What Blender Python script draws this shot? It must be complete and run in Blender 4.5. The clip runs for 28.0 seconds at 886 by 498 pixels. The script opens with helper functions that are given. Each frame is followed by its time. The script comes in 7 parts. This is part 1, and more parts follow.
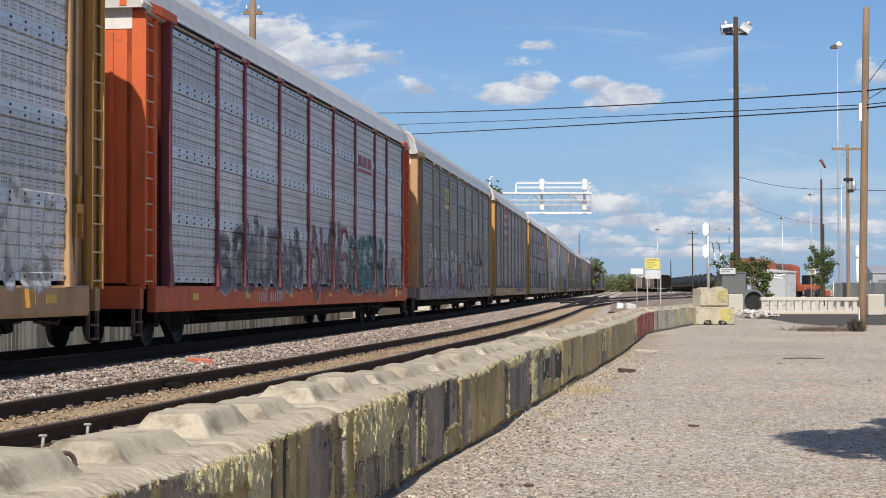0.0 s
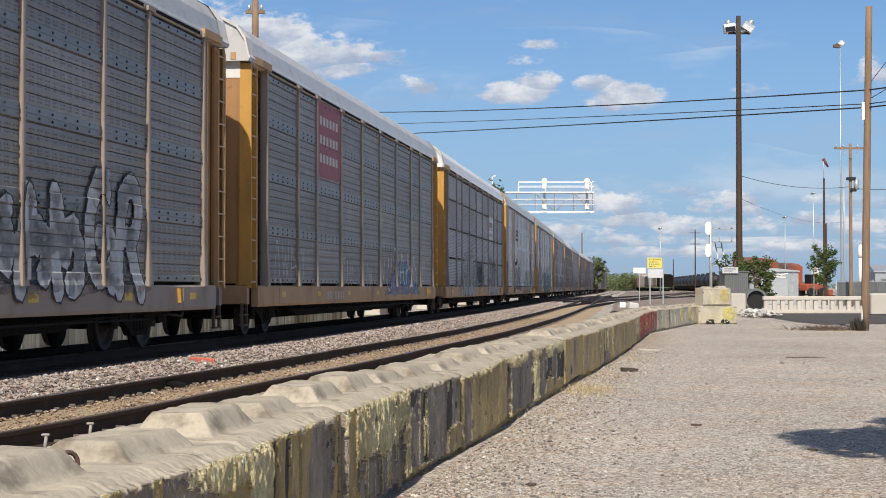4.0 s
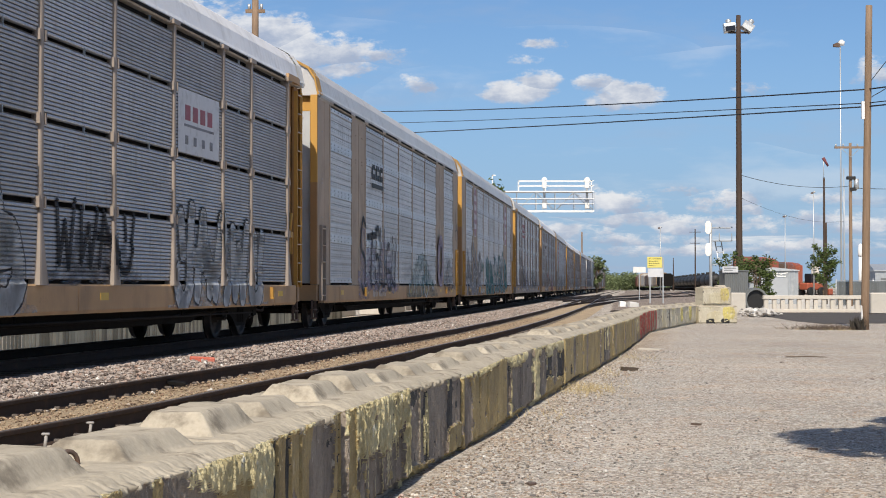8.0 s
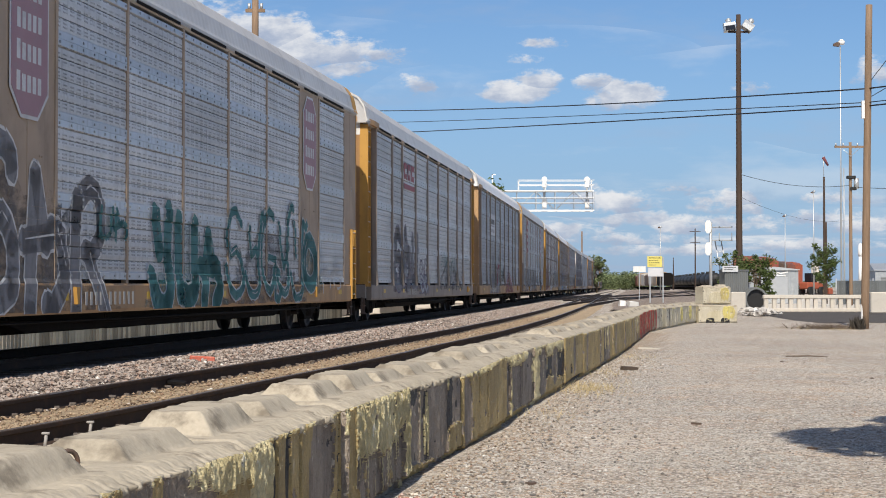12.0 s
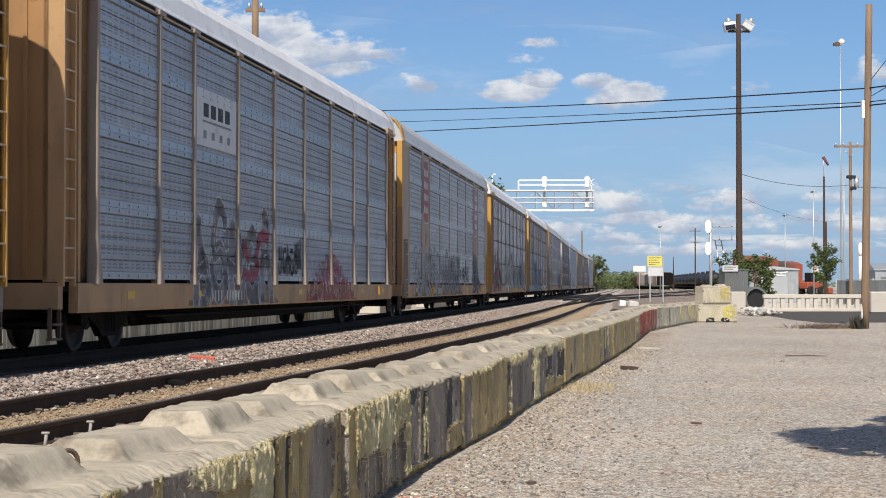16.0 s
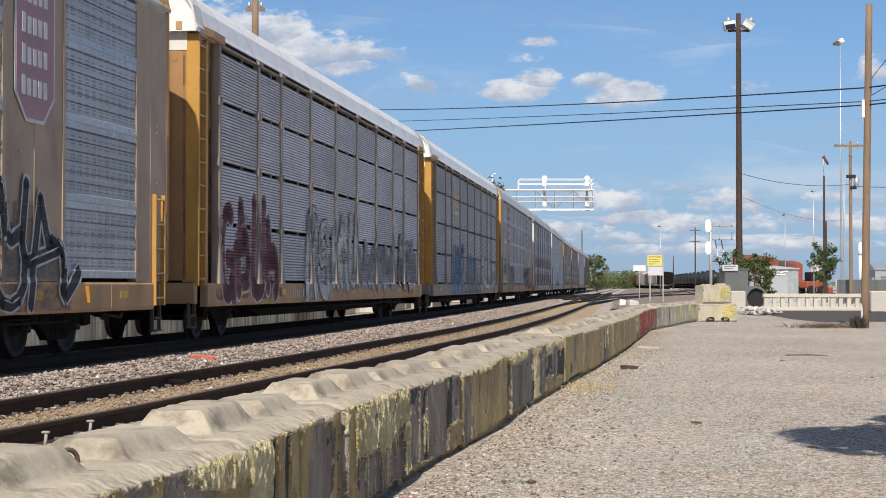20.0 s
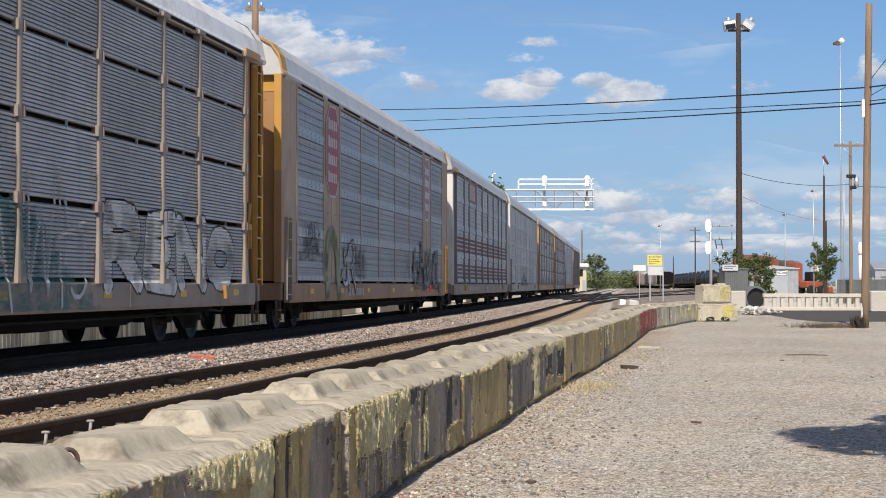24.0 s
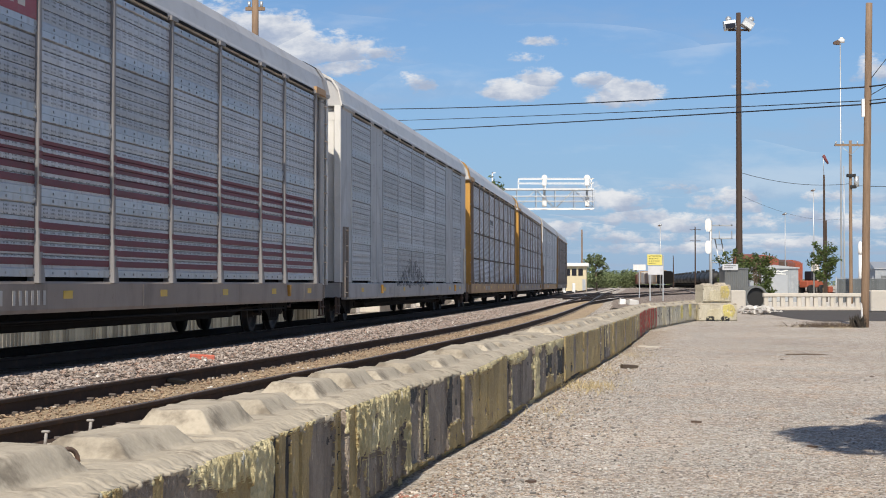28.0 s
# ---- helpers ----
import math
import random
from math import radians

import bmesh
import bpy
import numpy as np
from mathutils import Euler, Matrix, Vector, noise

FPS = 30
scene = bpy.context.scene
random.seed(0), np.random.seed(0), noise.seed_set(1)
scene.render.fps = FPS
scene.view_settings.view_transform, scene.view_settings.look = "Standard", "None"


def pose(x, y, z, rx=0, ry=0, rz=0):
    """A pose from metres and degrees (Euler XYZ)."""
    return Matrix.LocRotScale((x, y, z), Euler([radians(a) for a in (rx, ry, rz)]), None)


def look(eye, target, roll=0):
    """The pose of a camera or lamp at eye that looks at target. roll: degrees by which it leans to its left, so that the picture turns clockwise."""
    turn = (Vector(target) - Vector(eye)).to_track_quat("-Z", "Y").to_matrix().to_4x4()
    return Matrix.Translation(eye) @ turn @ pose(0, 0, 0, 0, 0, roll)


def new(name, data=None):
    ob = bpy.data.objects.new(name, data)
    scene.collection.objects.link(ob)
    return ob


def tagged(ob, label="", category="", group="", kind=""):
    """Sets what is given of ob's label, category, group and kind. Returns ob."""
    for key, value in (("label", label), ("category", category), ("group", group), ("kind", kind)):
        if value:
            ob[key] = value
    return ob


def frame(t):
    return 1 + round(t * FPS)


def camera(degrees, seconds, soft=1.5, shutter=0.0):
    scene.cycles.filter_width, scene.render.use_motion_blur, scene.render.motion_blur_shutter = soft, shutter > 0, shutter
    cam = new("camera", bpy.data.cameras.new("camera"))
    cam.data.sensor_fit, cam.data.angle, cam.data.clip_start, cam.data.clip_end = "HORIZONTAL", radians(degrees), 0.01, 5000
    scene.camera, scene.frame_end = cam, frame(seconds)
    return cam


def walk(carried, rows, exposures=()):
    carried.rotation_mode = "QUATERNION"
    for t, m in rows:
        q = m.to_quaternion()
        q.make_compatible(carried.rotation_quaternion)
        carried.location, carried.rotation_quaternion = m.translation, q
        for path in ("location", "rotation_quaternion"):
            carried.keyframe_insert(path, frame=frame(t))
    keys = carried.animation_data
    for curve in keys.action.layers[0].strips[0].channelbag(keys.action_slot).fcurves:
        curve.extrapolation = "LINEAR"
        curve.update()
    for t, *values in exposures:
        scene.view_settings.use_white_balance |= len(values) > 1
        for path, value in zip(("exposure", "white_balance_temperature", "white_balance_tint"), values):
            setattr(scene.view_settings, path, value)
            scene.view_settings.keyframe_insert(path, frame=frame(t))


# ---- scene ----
F_PX = 2950.0            # focal length over a width of 1568
EYE = 1.21               # the lens above the gravel
cam = camera(2 * math.degrees(math.atan(784 / F_PX)), 28.0, soft=1.0)


def cam_pose(yaw, pitch):
    """Turned yaw degrees to the right and pitch degrees up, from straight along +y."""
    return pose(0, 0, EYE, 90 + pitch, 0, -yaw)


# seconds, right turn, upward tilt: a small drift of a camera on a stand
SWAY = [(0, .087, 1.352), (.5, .058, 1.352), (1, .039, 1.352), (1.5, .010, 1.352), (2, 0, 1.350), (2.5, 0, 1.335),
        (3, 0, 1.333), (6, 0, 1.300), (8, 0, 1.298), (11, 0, 1.280), (15, 0, 1.270), (18, 0, 1.246), (21, 0, 1.240),
        (24, 0, 1.234), (26, 0, 1.217), (28, 0, 1.216)]
walk(cam, [(t, cam_pose(y, p)) for t, y, p in SWAY], exposures=[(0, 0.0), (28, 0.0)])

# ---------------------------------------------------------------- light
SUN_AZ, SUN_EL = 7.6, 47.0     # degrees to the left of straight behind the lens, and above the horizon
sun = new("sun", bpy.data.lights.new("sun", "SUN"))
sun.data.energy, sun.data.angle, sun.data.color = 5.0, radians(0.53), (1.0, 0.91, 0.78)
to_sun = Vector((-math.sin(radians(SUN_AZ)) * math.cos(radians(SUN_EL)), -math.cos(radians(SUN_AZ)) * math.cos(radians(SUN_EL)), math.sin(radians(SUN_EL))))
sun.matrix_world = look(to_sun * 60, (0, 0, 0))


class Nodes:
    """Short hand for node trees."""

    def __init__(self, tree):
        self.t = tree
        tree.nodes.clear()

    def link(self, a, b):
        if isinstance(a, (int, float)):
            b.default_value = a
        elif isinstance(a, (tuple, list)):
            b.default_value = a if len(a) == len(b.default_value) else (*a, 1.0)
        else:
            self.t.links.new(a, b)

    def math(self, op, a, b=0.0, c=0.0, clamp=False):
        n = self.t.nodes.new("ShaderNodeMath")
        n.operation, n.use_clamp = op, clamp
        for v, s in zip((a, b, c), n.inputs):
            self.link(v, s)
        return n.outputs[0]

    def mix(self, fac, a, b, kind="MIX"):
        n = self.t.nodes.new("ShaderNodeMix")
        n.data_type, n.blend_type = "RGBA", kind
        self.link(fac, n.inputs[0])
        self.link(a, n.inputs[6])
        self.link(b, n.inputs[7])
        return n.outputs[2]

    def coords(self, which="Object"):
        return self.t.nodes.new("ShaderNodeTexCoord").outputs[which]

    def mapping(self, v, scale=(1, 1, 1), loc=(0, 0, 0)):
        n = self.t.nodes.new("ShaderNodeMapping")
        self.link(v, n.inputs[0])
        n.inputs[3].default_value = scale
        self.link(loc, n.inputs[1])
        return n.outputs[0]

    def noise(self, v, scale, detail=3.0, rough=.55, distort=0.0):
        n = self.t.nodes.new("ShaderNodeTexNoise")
        self.link(v, n.inputs["Vector"])
        n.inputs["Scale"].default_value, n.inputs["Detail"].default_value = scale, detail
        n.inputs["Roughness"].default_value, n.inputs["Distortion"].default_value = rough, distort
        return n.outputs["Fac"]

    def voronoi(self, v, scale, feature="F1", out="Distance"):
        n = self.t.nodes.new("ShaderNodeTexVoronoi")
        n.feature = feature
        self.link(v, n.inputs["Vector"])
        n.inputs["Scale"].default_value = scale
        return n.outputs[out]

    def ramp(self, fac, lo, hi):
        n = self.t.nodes.new("ShaderNodeMapRange")
        n.interpolation_type = "SMOOTHSTEP"
        self.link(fac, n.inputs[0])
        n.inputs[1].default_value, n.inputs[2].default_value = lo, hi
        return n.outputs[0]

    def sep(self, v):
        n = self.t.nodes.new("ShaderNodeSeparateXYZ")
        self.link(v, n.inputs[0])
        return n.outputs

    def comb(self, x, y, z):
        n = self.t.nodes.new("ShaderNodeCombineXYZ")
        for v, s in zip((x, y, z), n.inputs):
            self.link(v, s)
        return n.outputs[0]

    def random(self):
        return self.t.nodes.new("ShaderNodeObjectInfo").outputs["Random"]

    def island(self):
        return self.t.nodes.new("ShaderNodeNewGeometry").outputs["Random Per Island"]

    def surface(self, color, rough, metal=0.0, height=None, strength=.3, depth=.01, spec=.4):
        b = self.t.nodes.new("ShaderNodeBsdfPrincipled")
        o = self.t.nodes.new("ShaderNodeOutputMaterial")
        self.link(color, b.inputs["Base Color"])
        self.link(rough, b.inputs["Roughness"])
        self.link(metal, b.inputs["Metallic"])
        b.inputs["Specular IOR Level"].default_value = spec
        if height is not None:
            n = self.t.nodes.new("ShaderNodeBump")
            n.inputs["Strength"].default_value, n.inputs["Distance"].default_value = strength, depth
            self.link(height, n.inputs["Height"])
            self.link(n.outputs[0], b.inputs["Normal"])
        self.link(b.outputs[0], o.inputs[0])
        return b


def fresh(name):
    m = bpy.data.materials.new(name)
    m.use_nodes = True
    return m, Nodes(m.node_tree)


def world():
    w = bpy.data.worlds.new("sky")
    scene.world = w
    w.use_nodes = True
    n = Nodes(w.node_tree)
    sky = n.t.nodes.new("ShaderNodeTexSky")
    sky.sky_type, sky.sun_disc = "NISHITA", False
    sky.sun_elevation, sky.sun_rotation = radians(SUN_EL), radians(180 + SUN_AZ)
    sky.air_density, sky.dust_density, sky.ozone_density = 1.0, 0.25, 3.0
    d = n.coords("Generated")
    x, y, z = n.sep(d)[0:3]
    yy = n.math("MAXIMUM", n.math("ABSOLUTE", y), .05)
    u, v = n.math("DIVIDE", x, yy), n.math("DIVIDE", z, yy)
    uv = n.comb(u, n.math("MULTIPLY", v, 1.9), n.math("SIGN", y))
    wob = n.noise(uv, 52, 8, .66)
    wob2 = n.noise(n.mapping(uv, loc=(3.1, 7.7, 0)), 9, 3, .5)
    # heaped clouds: centre and half size in tangents of the direction, and how dense
    HEAPS = [(-.107, .150, .030, .0150, 1.25), (-.083, .142, .040, .0125, 1.2), (-.125, .138, .030, .009, 1.0), (-.062, .131, .024, .006, .9), (-.034, .139, .017, .0055, .85),
             (-.155, .168, .04, .02, .6), (-.0166, .1215, .013, .0065, .85), (.045, .1170, .023, .0075, 1.2), (.056, .1235, .014, .0070, 1.2),
             (.108, .1150, .027, .0085, 1.2), (.090, .1215, .012, .0060, 1.15), (.060, .146, .018, .0035, .55), (.050, .136, .011, .004, .6),
             (.185, .119, .014, .005, .55), (.262, .1295, .020, .0115, .85), (-.06, .178, .05, .006, .3),
             (.100, .0500, .026, .0085, 1.0), (.118, .0405, .03, .005, .9), (.075, .032, .028, .006, .7), (.170, .0515, .021, .0075, 1.0), (.182, .0465, .012, .005, .9),
             (.145, .0365, .022, .006, .95), (.188, .0375, .040, .0055, .9), (.226, .041, .030, .006, .9), (.253, .036, .032, .0055, .85), (.11, .028, .055, .004, .7),
             (.14, .0215, .065, .004, .7), (.2156, .025, .055, .0045, .75), (.151, .058, .022, .004, .55), (.075, .0585, .02, .004, .5), (.235, .0535, .025, .005, .7)]
    mask, side = None, None
    for cx, cy, rx, ry, k in HEAPS:
        a = n.math("DIVIDE", n.math("SUBTRACT", u, cx), rx)
        b = n.math("DIVIDE", n.math("SUBTRACT", v, cy), ry)
        r = n.math("ADD", n.math("MULTIPLY", a, a), n.math("MULTIPLY", b, b))
        e = n.math("MULTIPLY", n.math("SUBTRACT", 1.0, n.math("MULTIPLY", r, .55)), k)
        if mask is None:
            mask, side = e, b
        else:
            over = n.math("GREATER_THAN", e, mask)
            side = n.math("ADD", n.math("MULTIPLY", over, b), n.math("MULTIPLY", n.math("SUBTRACT", 1.0, over), side))
            mask = n.math("MAXIMUM", mask, e)
    heap = n.ramp(n.math("ADD", n.math("ADD", mask, n.math("MULTIPLY", n.math("SUBTRACT", wob, .5), 2.7)), n.math("MULTIPLY", n.math("SUBTRACT", wob2, .5), 1.0)), .30, .92)
    heap = n.math("MULTIPLY", heap, n.ramp(mask, -.5, .25))
    # thin layers towards the horizon, all round
    st = n.noise(n.comb(n.math("MULTIPLY", u, 6.0), n.math("MULTIPLY", v, 75.0), n.math("SIGN", y)), 1.5, 5, .6)
    low = n.math("MULTIPLY", n.ramp(st, .50, .66), n.math("MULTIPLY", n.ramp(v, .072, .040), n.ramp(v, .002, .022)))
    wisp = n.math("MULTIPLY", n.ramp(n.noise(n.comb(n.math("MULTIPLY", u, 5.0), n.math("MULTIPLY", v, 18.0), 4.0), 1.6, 5, .6), .5, .75), .28)
    cover = n.math("MAXIMUM", n.math("MULTIPLY", heap, .92), n.math("MAXIMUM", n.math("MULTIPLY", low, .8), wisp))
    puff = n.noise(n.mapping(uv, loc=(0, -.012, 0)), 34, 5, .62)
    shade = n.ramp(n.math("ADD", n.math("MULTIPLY", side, .13), puff), .30, .72)
    white = n.mix(shade, (4.5, 5.2, 6.7), (9.6, 9.6, 9.7))
    clear = n.mix(1.0, sky.outputs[0], (.72, .90, 1.12), "MULTIPLY")
    base = n.mix(n.ramp(v, .20, -.02), clear, n.mix(.75, clear, (2.9, 4.5, 7.4)))
    both = n.mix(cover, base, white)
    # broken fair-weather cloud added over the unseen sky, to make the fill light less blue
    aloft = n.math("MULTIPLY", n.ramp(n.noise(d, 2.8, 6, .6), .44, .62), n.ramp(z, .22, .42))
    both = n.mix(n.math("MULTIPLY", aloft, .75), both, (6.0, 6.0, 6.1))
    bg = n.t.nodes.new("ShaderNodeBackground")
    n.link(both, bg.inputs[0])
    bg.inputs[1].default_value = 0.088
    o = n.t.nodes.new("ShaderNodeOutputWorld")
    n.link(bg.outputs[0], o.inputs[0])


world()

# ---------------------------------------------------------------- materials


def worn(name, base, rough=.6, metal=0.0, scale=2.5, grain=45, var=.25, dirt=None, dirt_amount=.45, streak=False, bump=.25, depth=.006, rnd=.12, spec=.4):
    """A worn surface: broad patches, fine grain, dirt with a shape of its own, a little change from piece to piece."""
    m, n = fresh(name)
    c = n.coords()
    big = n.noise(c, scale, 4, .6)
    fine = n.noise(c, grain, 3, .6)
    k = n.math("ADD", 1 - var * .75, n.math("ADD", n.math("MULTIPLY", big, var), n.math("MULTIPLY", fine, var * .6)))
    k = n.math("MULTIPLY", k, n.math("ADD", 1 - rnd / 2, n.math("MULTIPLY", n.random(), rnd)))
    col = n.mix(1.0, base, n.comb(k, k, k), "MULTIPLY")
    if dirt:
        dv = n.mapping(c, (1, 1, .12)) if streak else c
        col = n.mix(n.math("MULTIPLY", n.ramp(n.noise(dv, scale * 2.3 if not streak else 7, 5, .65), .48, .72), dirt_amount), col, dirt)
    r = n.math("ADD", rough - .1, n.math("MULTIPLY", fine, .2))
    n.surface(col, r, metal, n.math("ADD", fine, n.math("MULTIPLY", big, .5)), bump, depth, spec)
    return m


def sheet_metal(name, base, perforated=True, dirt=(.10, .085, .07)):
    """Weathered galvanised rack panels, mottled and smudged, with groups of small punched holes."""
    m, n = fresh(name)
    c = n.coords()
    x, y, z = n.sep(c)[0:3]
    r = n.random()
    own = n.comb(n.math("MULTIPLY", r, 41.0), n.math("ADD", y, n.math("MULTIPLY", r, 23.0)), n.math("ADD", z, n.math("MULTIPLY", r, 67.0)))
    big = n.noise(n.mapping(own, (1, .7, 1.3)), 1.1, 5, .65)
    blotch = n.noise(n.mapping(own, (1, 1, 1), (3, 8, 5)), 3.4, 5, .7)
    fine = n.noise(c, 60, 2, .6)
    long = n.noise(n.mapping(own, (1, .6, 14)), 2.2, 4, .65)
    k = n.math("ADD", .30, n.math("ADD", n.math("MULTIPLY", big, .60), n.math("ADD", n.math("MULTIPLY", long, .36), n.math("MULTIPLY", blotch, .44))))
    k = n.math("MULTIPLY", k, n.math("ADD", .86, n.math("MULTIPLY", r, .28)))
    col = n.mix(1.0, base, n.comb(k, k, k), "MULTIPLY")
    runs = n.ramp(n.noise(n.mapping(own, (1, 5, .35)), 2.6, 4, .6), .52, .78)
    col = n.mix(n.math("MULTIPLY", runs, .42), col, dirt)
    chalk = n.ramp(n.noise(n.mapping(own, (1, .8, 6), (1, 2, 3)), 3.0, 5, .7), .60, .74)
    col = n.mix(n.math("MULTIPLY", chalk, .35), col, (.62, .65, .68))
    if perforated:
        fy = n.math("FRACT", n.math("DIVIDE", n.math("ADD", y, 40.0), .044))
        fz = n.math("FRACT", n.math("DIVIDE", n.math("ADD", z, 40.0), .052))
        dy, dz = n.math("SUBTRACT", fy, .5), n.math("SUBTRACT", fz, .5)
        r2 = n.math("ADD", n.math("MULTIPLY", dy, dy), n.math("MULTIPLY", dz, dz))
        dot = n.math("LESS_THAN", r2, .085)
        group = n.math("LESS_THAN", n.math("FRACT", n.math("DIVIDE", n.math("ADD", y, 40.0), .264)), .667)
        rows = n.math("LESS_THAN", n.math("FRACT", n.math("DIVIDE", n.math("ADD", z, 40.0), .208)), .76)
        inner = n.math("GREATER_THAN", z, .15)
        hole = n.math("MULTIPLY", n.math("MULTIPLY", dot, group), n.math("MULTIPLY", rows, inner))
        col = n.mix(n.math("MULTIPLY", hole, .72), col, (.02, .02, .022))
    n.surface(col, n.math("ADD", .42, n.math("MULTIPLY", fine, .2)), .28, n.math("ADD", fine, big), .2, .004, .5)
    return m


def car_paint(name, base, rust=(.12, .055, .03)):
    """Old enamel on sheet steel: chalky patches, soot washed downward, rust freckles."""
    m, n = fresh(name)
    c = n.coords()
    big = n.noise(c, .9, 4, .6)
    fine = n.noise(c, 38, 3, .6)
    k = n.math("ADD", .70, n.math("ADD", n.math("MULTIPLY", big, .46), n.math("MULTIPLY", fine, .12)))
    col = n.mix(1.0, base, n.comb(k, k, k), "MULTIPLY")
    grime = n.ramp(n.noise(n.mapping(c, (.8, .8, .45)), 1.5, 5, .6), .46, .78)
    col = n.mix(n.math("MULTIPLY", grime, .42), col, (.085, .068, .058))
    wash = n.ramp(n.noise(n.mapping(c, (4, 4, .22), (2, 7, 1)), 2.2, 3, .55), .60, .80)
    col = n.mix(n.math("MULTIPLY", wash, .22), col, (.07, .055, .048))
    spot = n.ramp(n.noise(n.mapping(c, (1, 1, 1), (9, 4, 2)), 5.5, 5, .7), .63, .74)
    col = n.mix(n.math("MULTIPLY", spot, .55), col, rust)
    n.surface(col, n.math("ADD", .5, n.math("MULTIPLY", fine, .25)), 0.0, n.math("ADD", fine, spot), .15, .003)
    return m


def stones(name, dark, light, scale, big=.35, bump=.9, depth=.02):
    """Loose stones seen as one surface: cells with their own shade and rounded relief."""
    m, n = fresh(name)
    c = n.coords()
    cell = n.voronoi(c, scale, out="Color")
    dist = n.voronoi(c, scale)
    s = n.sep(cell)
    k = n.math("POWER", s[0], 1.5)
    col = n.mix(k, dark, light)
    col = n.mix(n.math("MULTIPLY", s[1], .22), col, (.30, .17, .12))
    patch = n.noise(c, big, 5, .6)
    col = n.mix(1.0, col, n.mix(patch, (.62, .6, .58), (1.25, 1.22, 1.18)), "MULTIPLY")
    fine = n.noise(c, scale * 3, 3, .6)
    n.surface(col, .9, 0.0, n.math("ADD", n.math("MULTIPLY", dist, -1.0), n.math("MULTIPLY", fine, .4)), bump, depth, .2)
    return m


def gravel_ground(name):
    """Pale crushed stone trodden into dust, with bare tan patches and darker damp ones."""
    m, n = fresh(name)
    c = n.coords()
    cell = n.sep(n.voronoi(c, 62, out="Color"))
    cell2 = n.sep(n.voronoi(c, 25, out="Color"))
    broad = n.noise(c, .22, 5, .62)
    mid = n.noise(n.mapping(c, loc=(5, 3, 0)), 1.3, 5, .65)
    fine = n.noise(c, 90, 3, .6)
    col = n.mix(n.ramp(broad, .3, .7), (.33, .29, .245), (.56, .49, .41))
    col = n.mix(n.math("MULTIPLY", n.ramp(mid, .50, .66), .85), col, (.50, .375, .265))
    col = n.mix(n.math("MULTIPLY", n.ramp(n.noise(n.mapping(c, loc=(11, 2, 0)), 3.7, 5, .7), .56, .72), .55), col, (.27, .225, .185))
    cool = n.ramp(n.noise(n.mapping(c, loc=(17, 5, 0)), .75, 5, .65), .46, .62)
    col = n.mix(n.math("MULTIPLY", cool, .6), col, (.40, .395, .36))
    col = n.mix(n.math("MULTIPLY", n.ramp(cell[0], .55, .95), .75), col, (.74, .71, .66))
    col = n.mix(n.math("MULTIPLY", n.ramp(cell[1], .55, .85), .80), col, (.12, .105, .092))
    col = n.mix(n.math("MULTIPLY", n.ramp(cell[2], .8, .95), .5), col, (.38, .26, .18))
    col = n.mix(n.math("MULTIPLY", n.ramp(cell2[2], .75, 1.0), .6), col, (.18, .155, .14))
    col = n.mix(n.math("MULTIPLY", n.ramp(cell2[0], .80, 1.0), .5), col, (.70, .67, .62))
    k = n.math("ADD", .78, n.math("MULTIPLY", fine, .44))
    col = n.mix(1.0, col, n.comb(k, k, k), "MULTIPLY")
    h = n.math("ADD", n.math("MULTIPLY", n.voronoi(c, 62), -.8), n.math("MULTIPLY", fine, .8))
    n.surface(col, .93, 0.0, h, .8, .008, .15)
    return m


def old_paint(name, base, dark, pale):
    """Thick old paint on concrete: stained, streaked downward, chipped to a paler coat and to dark bare spots."""
    m, n = fresh(name)
    c = n.coords()
    y = n.math("ADD", n.sep(c)[1], n.math("MULTIPLY", n.random(), 37.0))
    z = n.sep(c)[2]
    def band(seed, fy, fz, detail=2.0):
        return n.noise(n.comb(seed, n.math("MULTIPLY", y, fy), n.math("MULTIPLY", z, fz)), 1.0, detail, .62)
    fine = n.noise(c, 55, 4, .65)
    col = n.mix(n.ramp(band(1.0, 2.2, 1.3, 4), .38, .66), base, dark)
    col = n.mix(n.math("MULTIPLY", n.ramp(band(5.0, 16.0, 2.2, 4), .58, .66), .6), col, dark)
    col = n.mix(n.math("MULTIPLY", n.ramp(band(9.0, 12.0, 8.0, 5), .63, .66), .85), col, pale)
    col = n.mix(n.math("MULTIPLY", n.ramp(band(13.0, 46.0, 1.6, 3), .69, .72), .7), col, pale)
    col = n.mix(n.math("MULTIPLY", n.ramp(band(17.0, 20.0, 12.0, 5), .66, .69), .9), col, (.025, .024, .024))
    k = n.math("ADD", .62, n.math("MULTIPLY", fine, .76))
    col = n.mix(1.0, col, n.comb(k, k, k), "MULTIPLY")
    n.surface(col, n.math("ADD", .5, n.math("MULTIPLY", fine, .3)), 0.0, n.math("ADD", fine, band(21.0, 30.0, 8.0, 4)), 1.0, .022, .35)
    return m


def leafy(name, base):
    m, n = fresh(name)
    k = n.math("ADD", .55, n.math("MULTIPLY", n.island(), .9))
    col = n.mix(1.0, base, n.comb(k, k, k), "MULTIPLY")
    b = n.surface(col, .6, 0.0, None, spec=.25)
    return m


def timber(name, base):
    m, n = fresh(name)
    c = n.coords()
    g = n.noise(n.mapping(c, (1, 1, .05)), 28, 5, .7)
    big = n.noise(n.mapping(c, (1, 1, .3)), 1.8, 4, .6)
    k = n.math("ADD", .12, n.math("ADD", n.math("MULTIPLY", g, 1.15), n.math("MULTIPLY", big, .62)))
    col = n.mix(1.0, base, n.comb(k, k, k), "MULTIPLY")
    n.surface(col, .85, 0.0, g, .6, .01, .2)
    return m


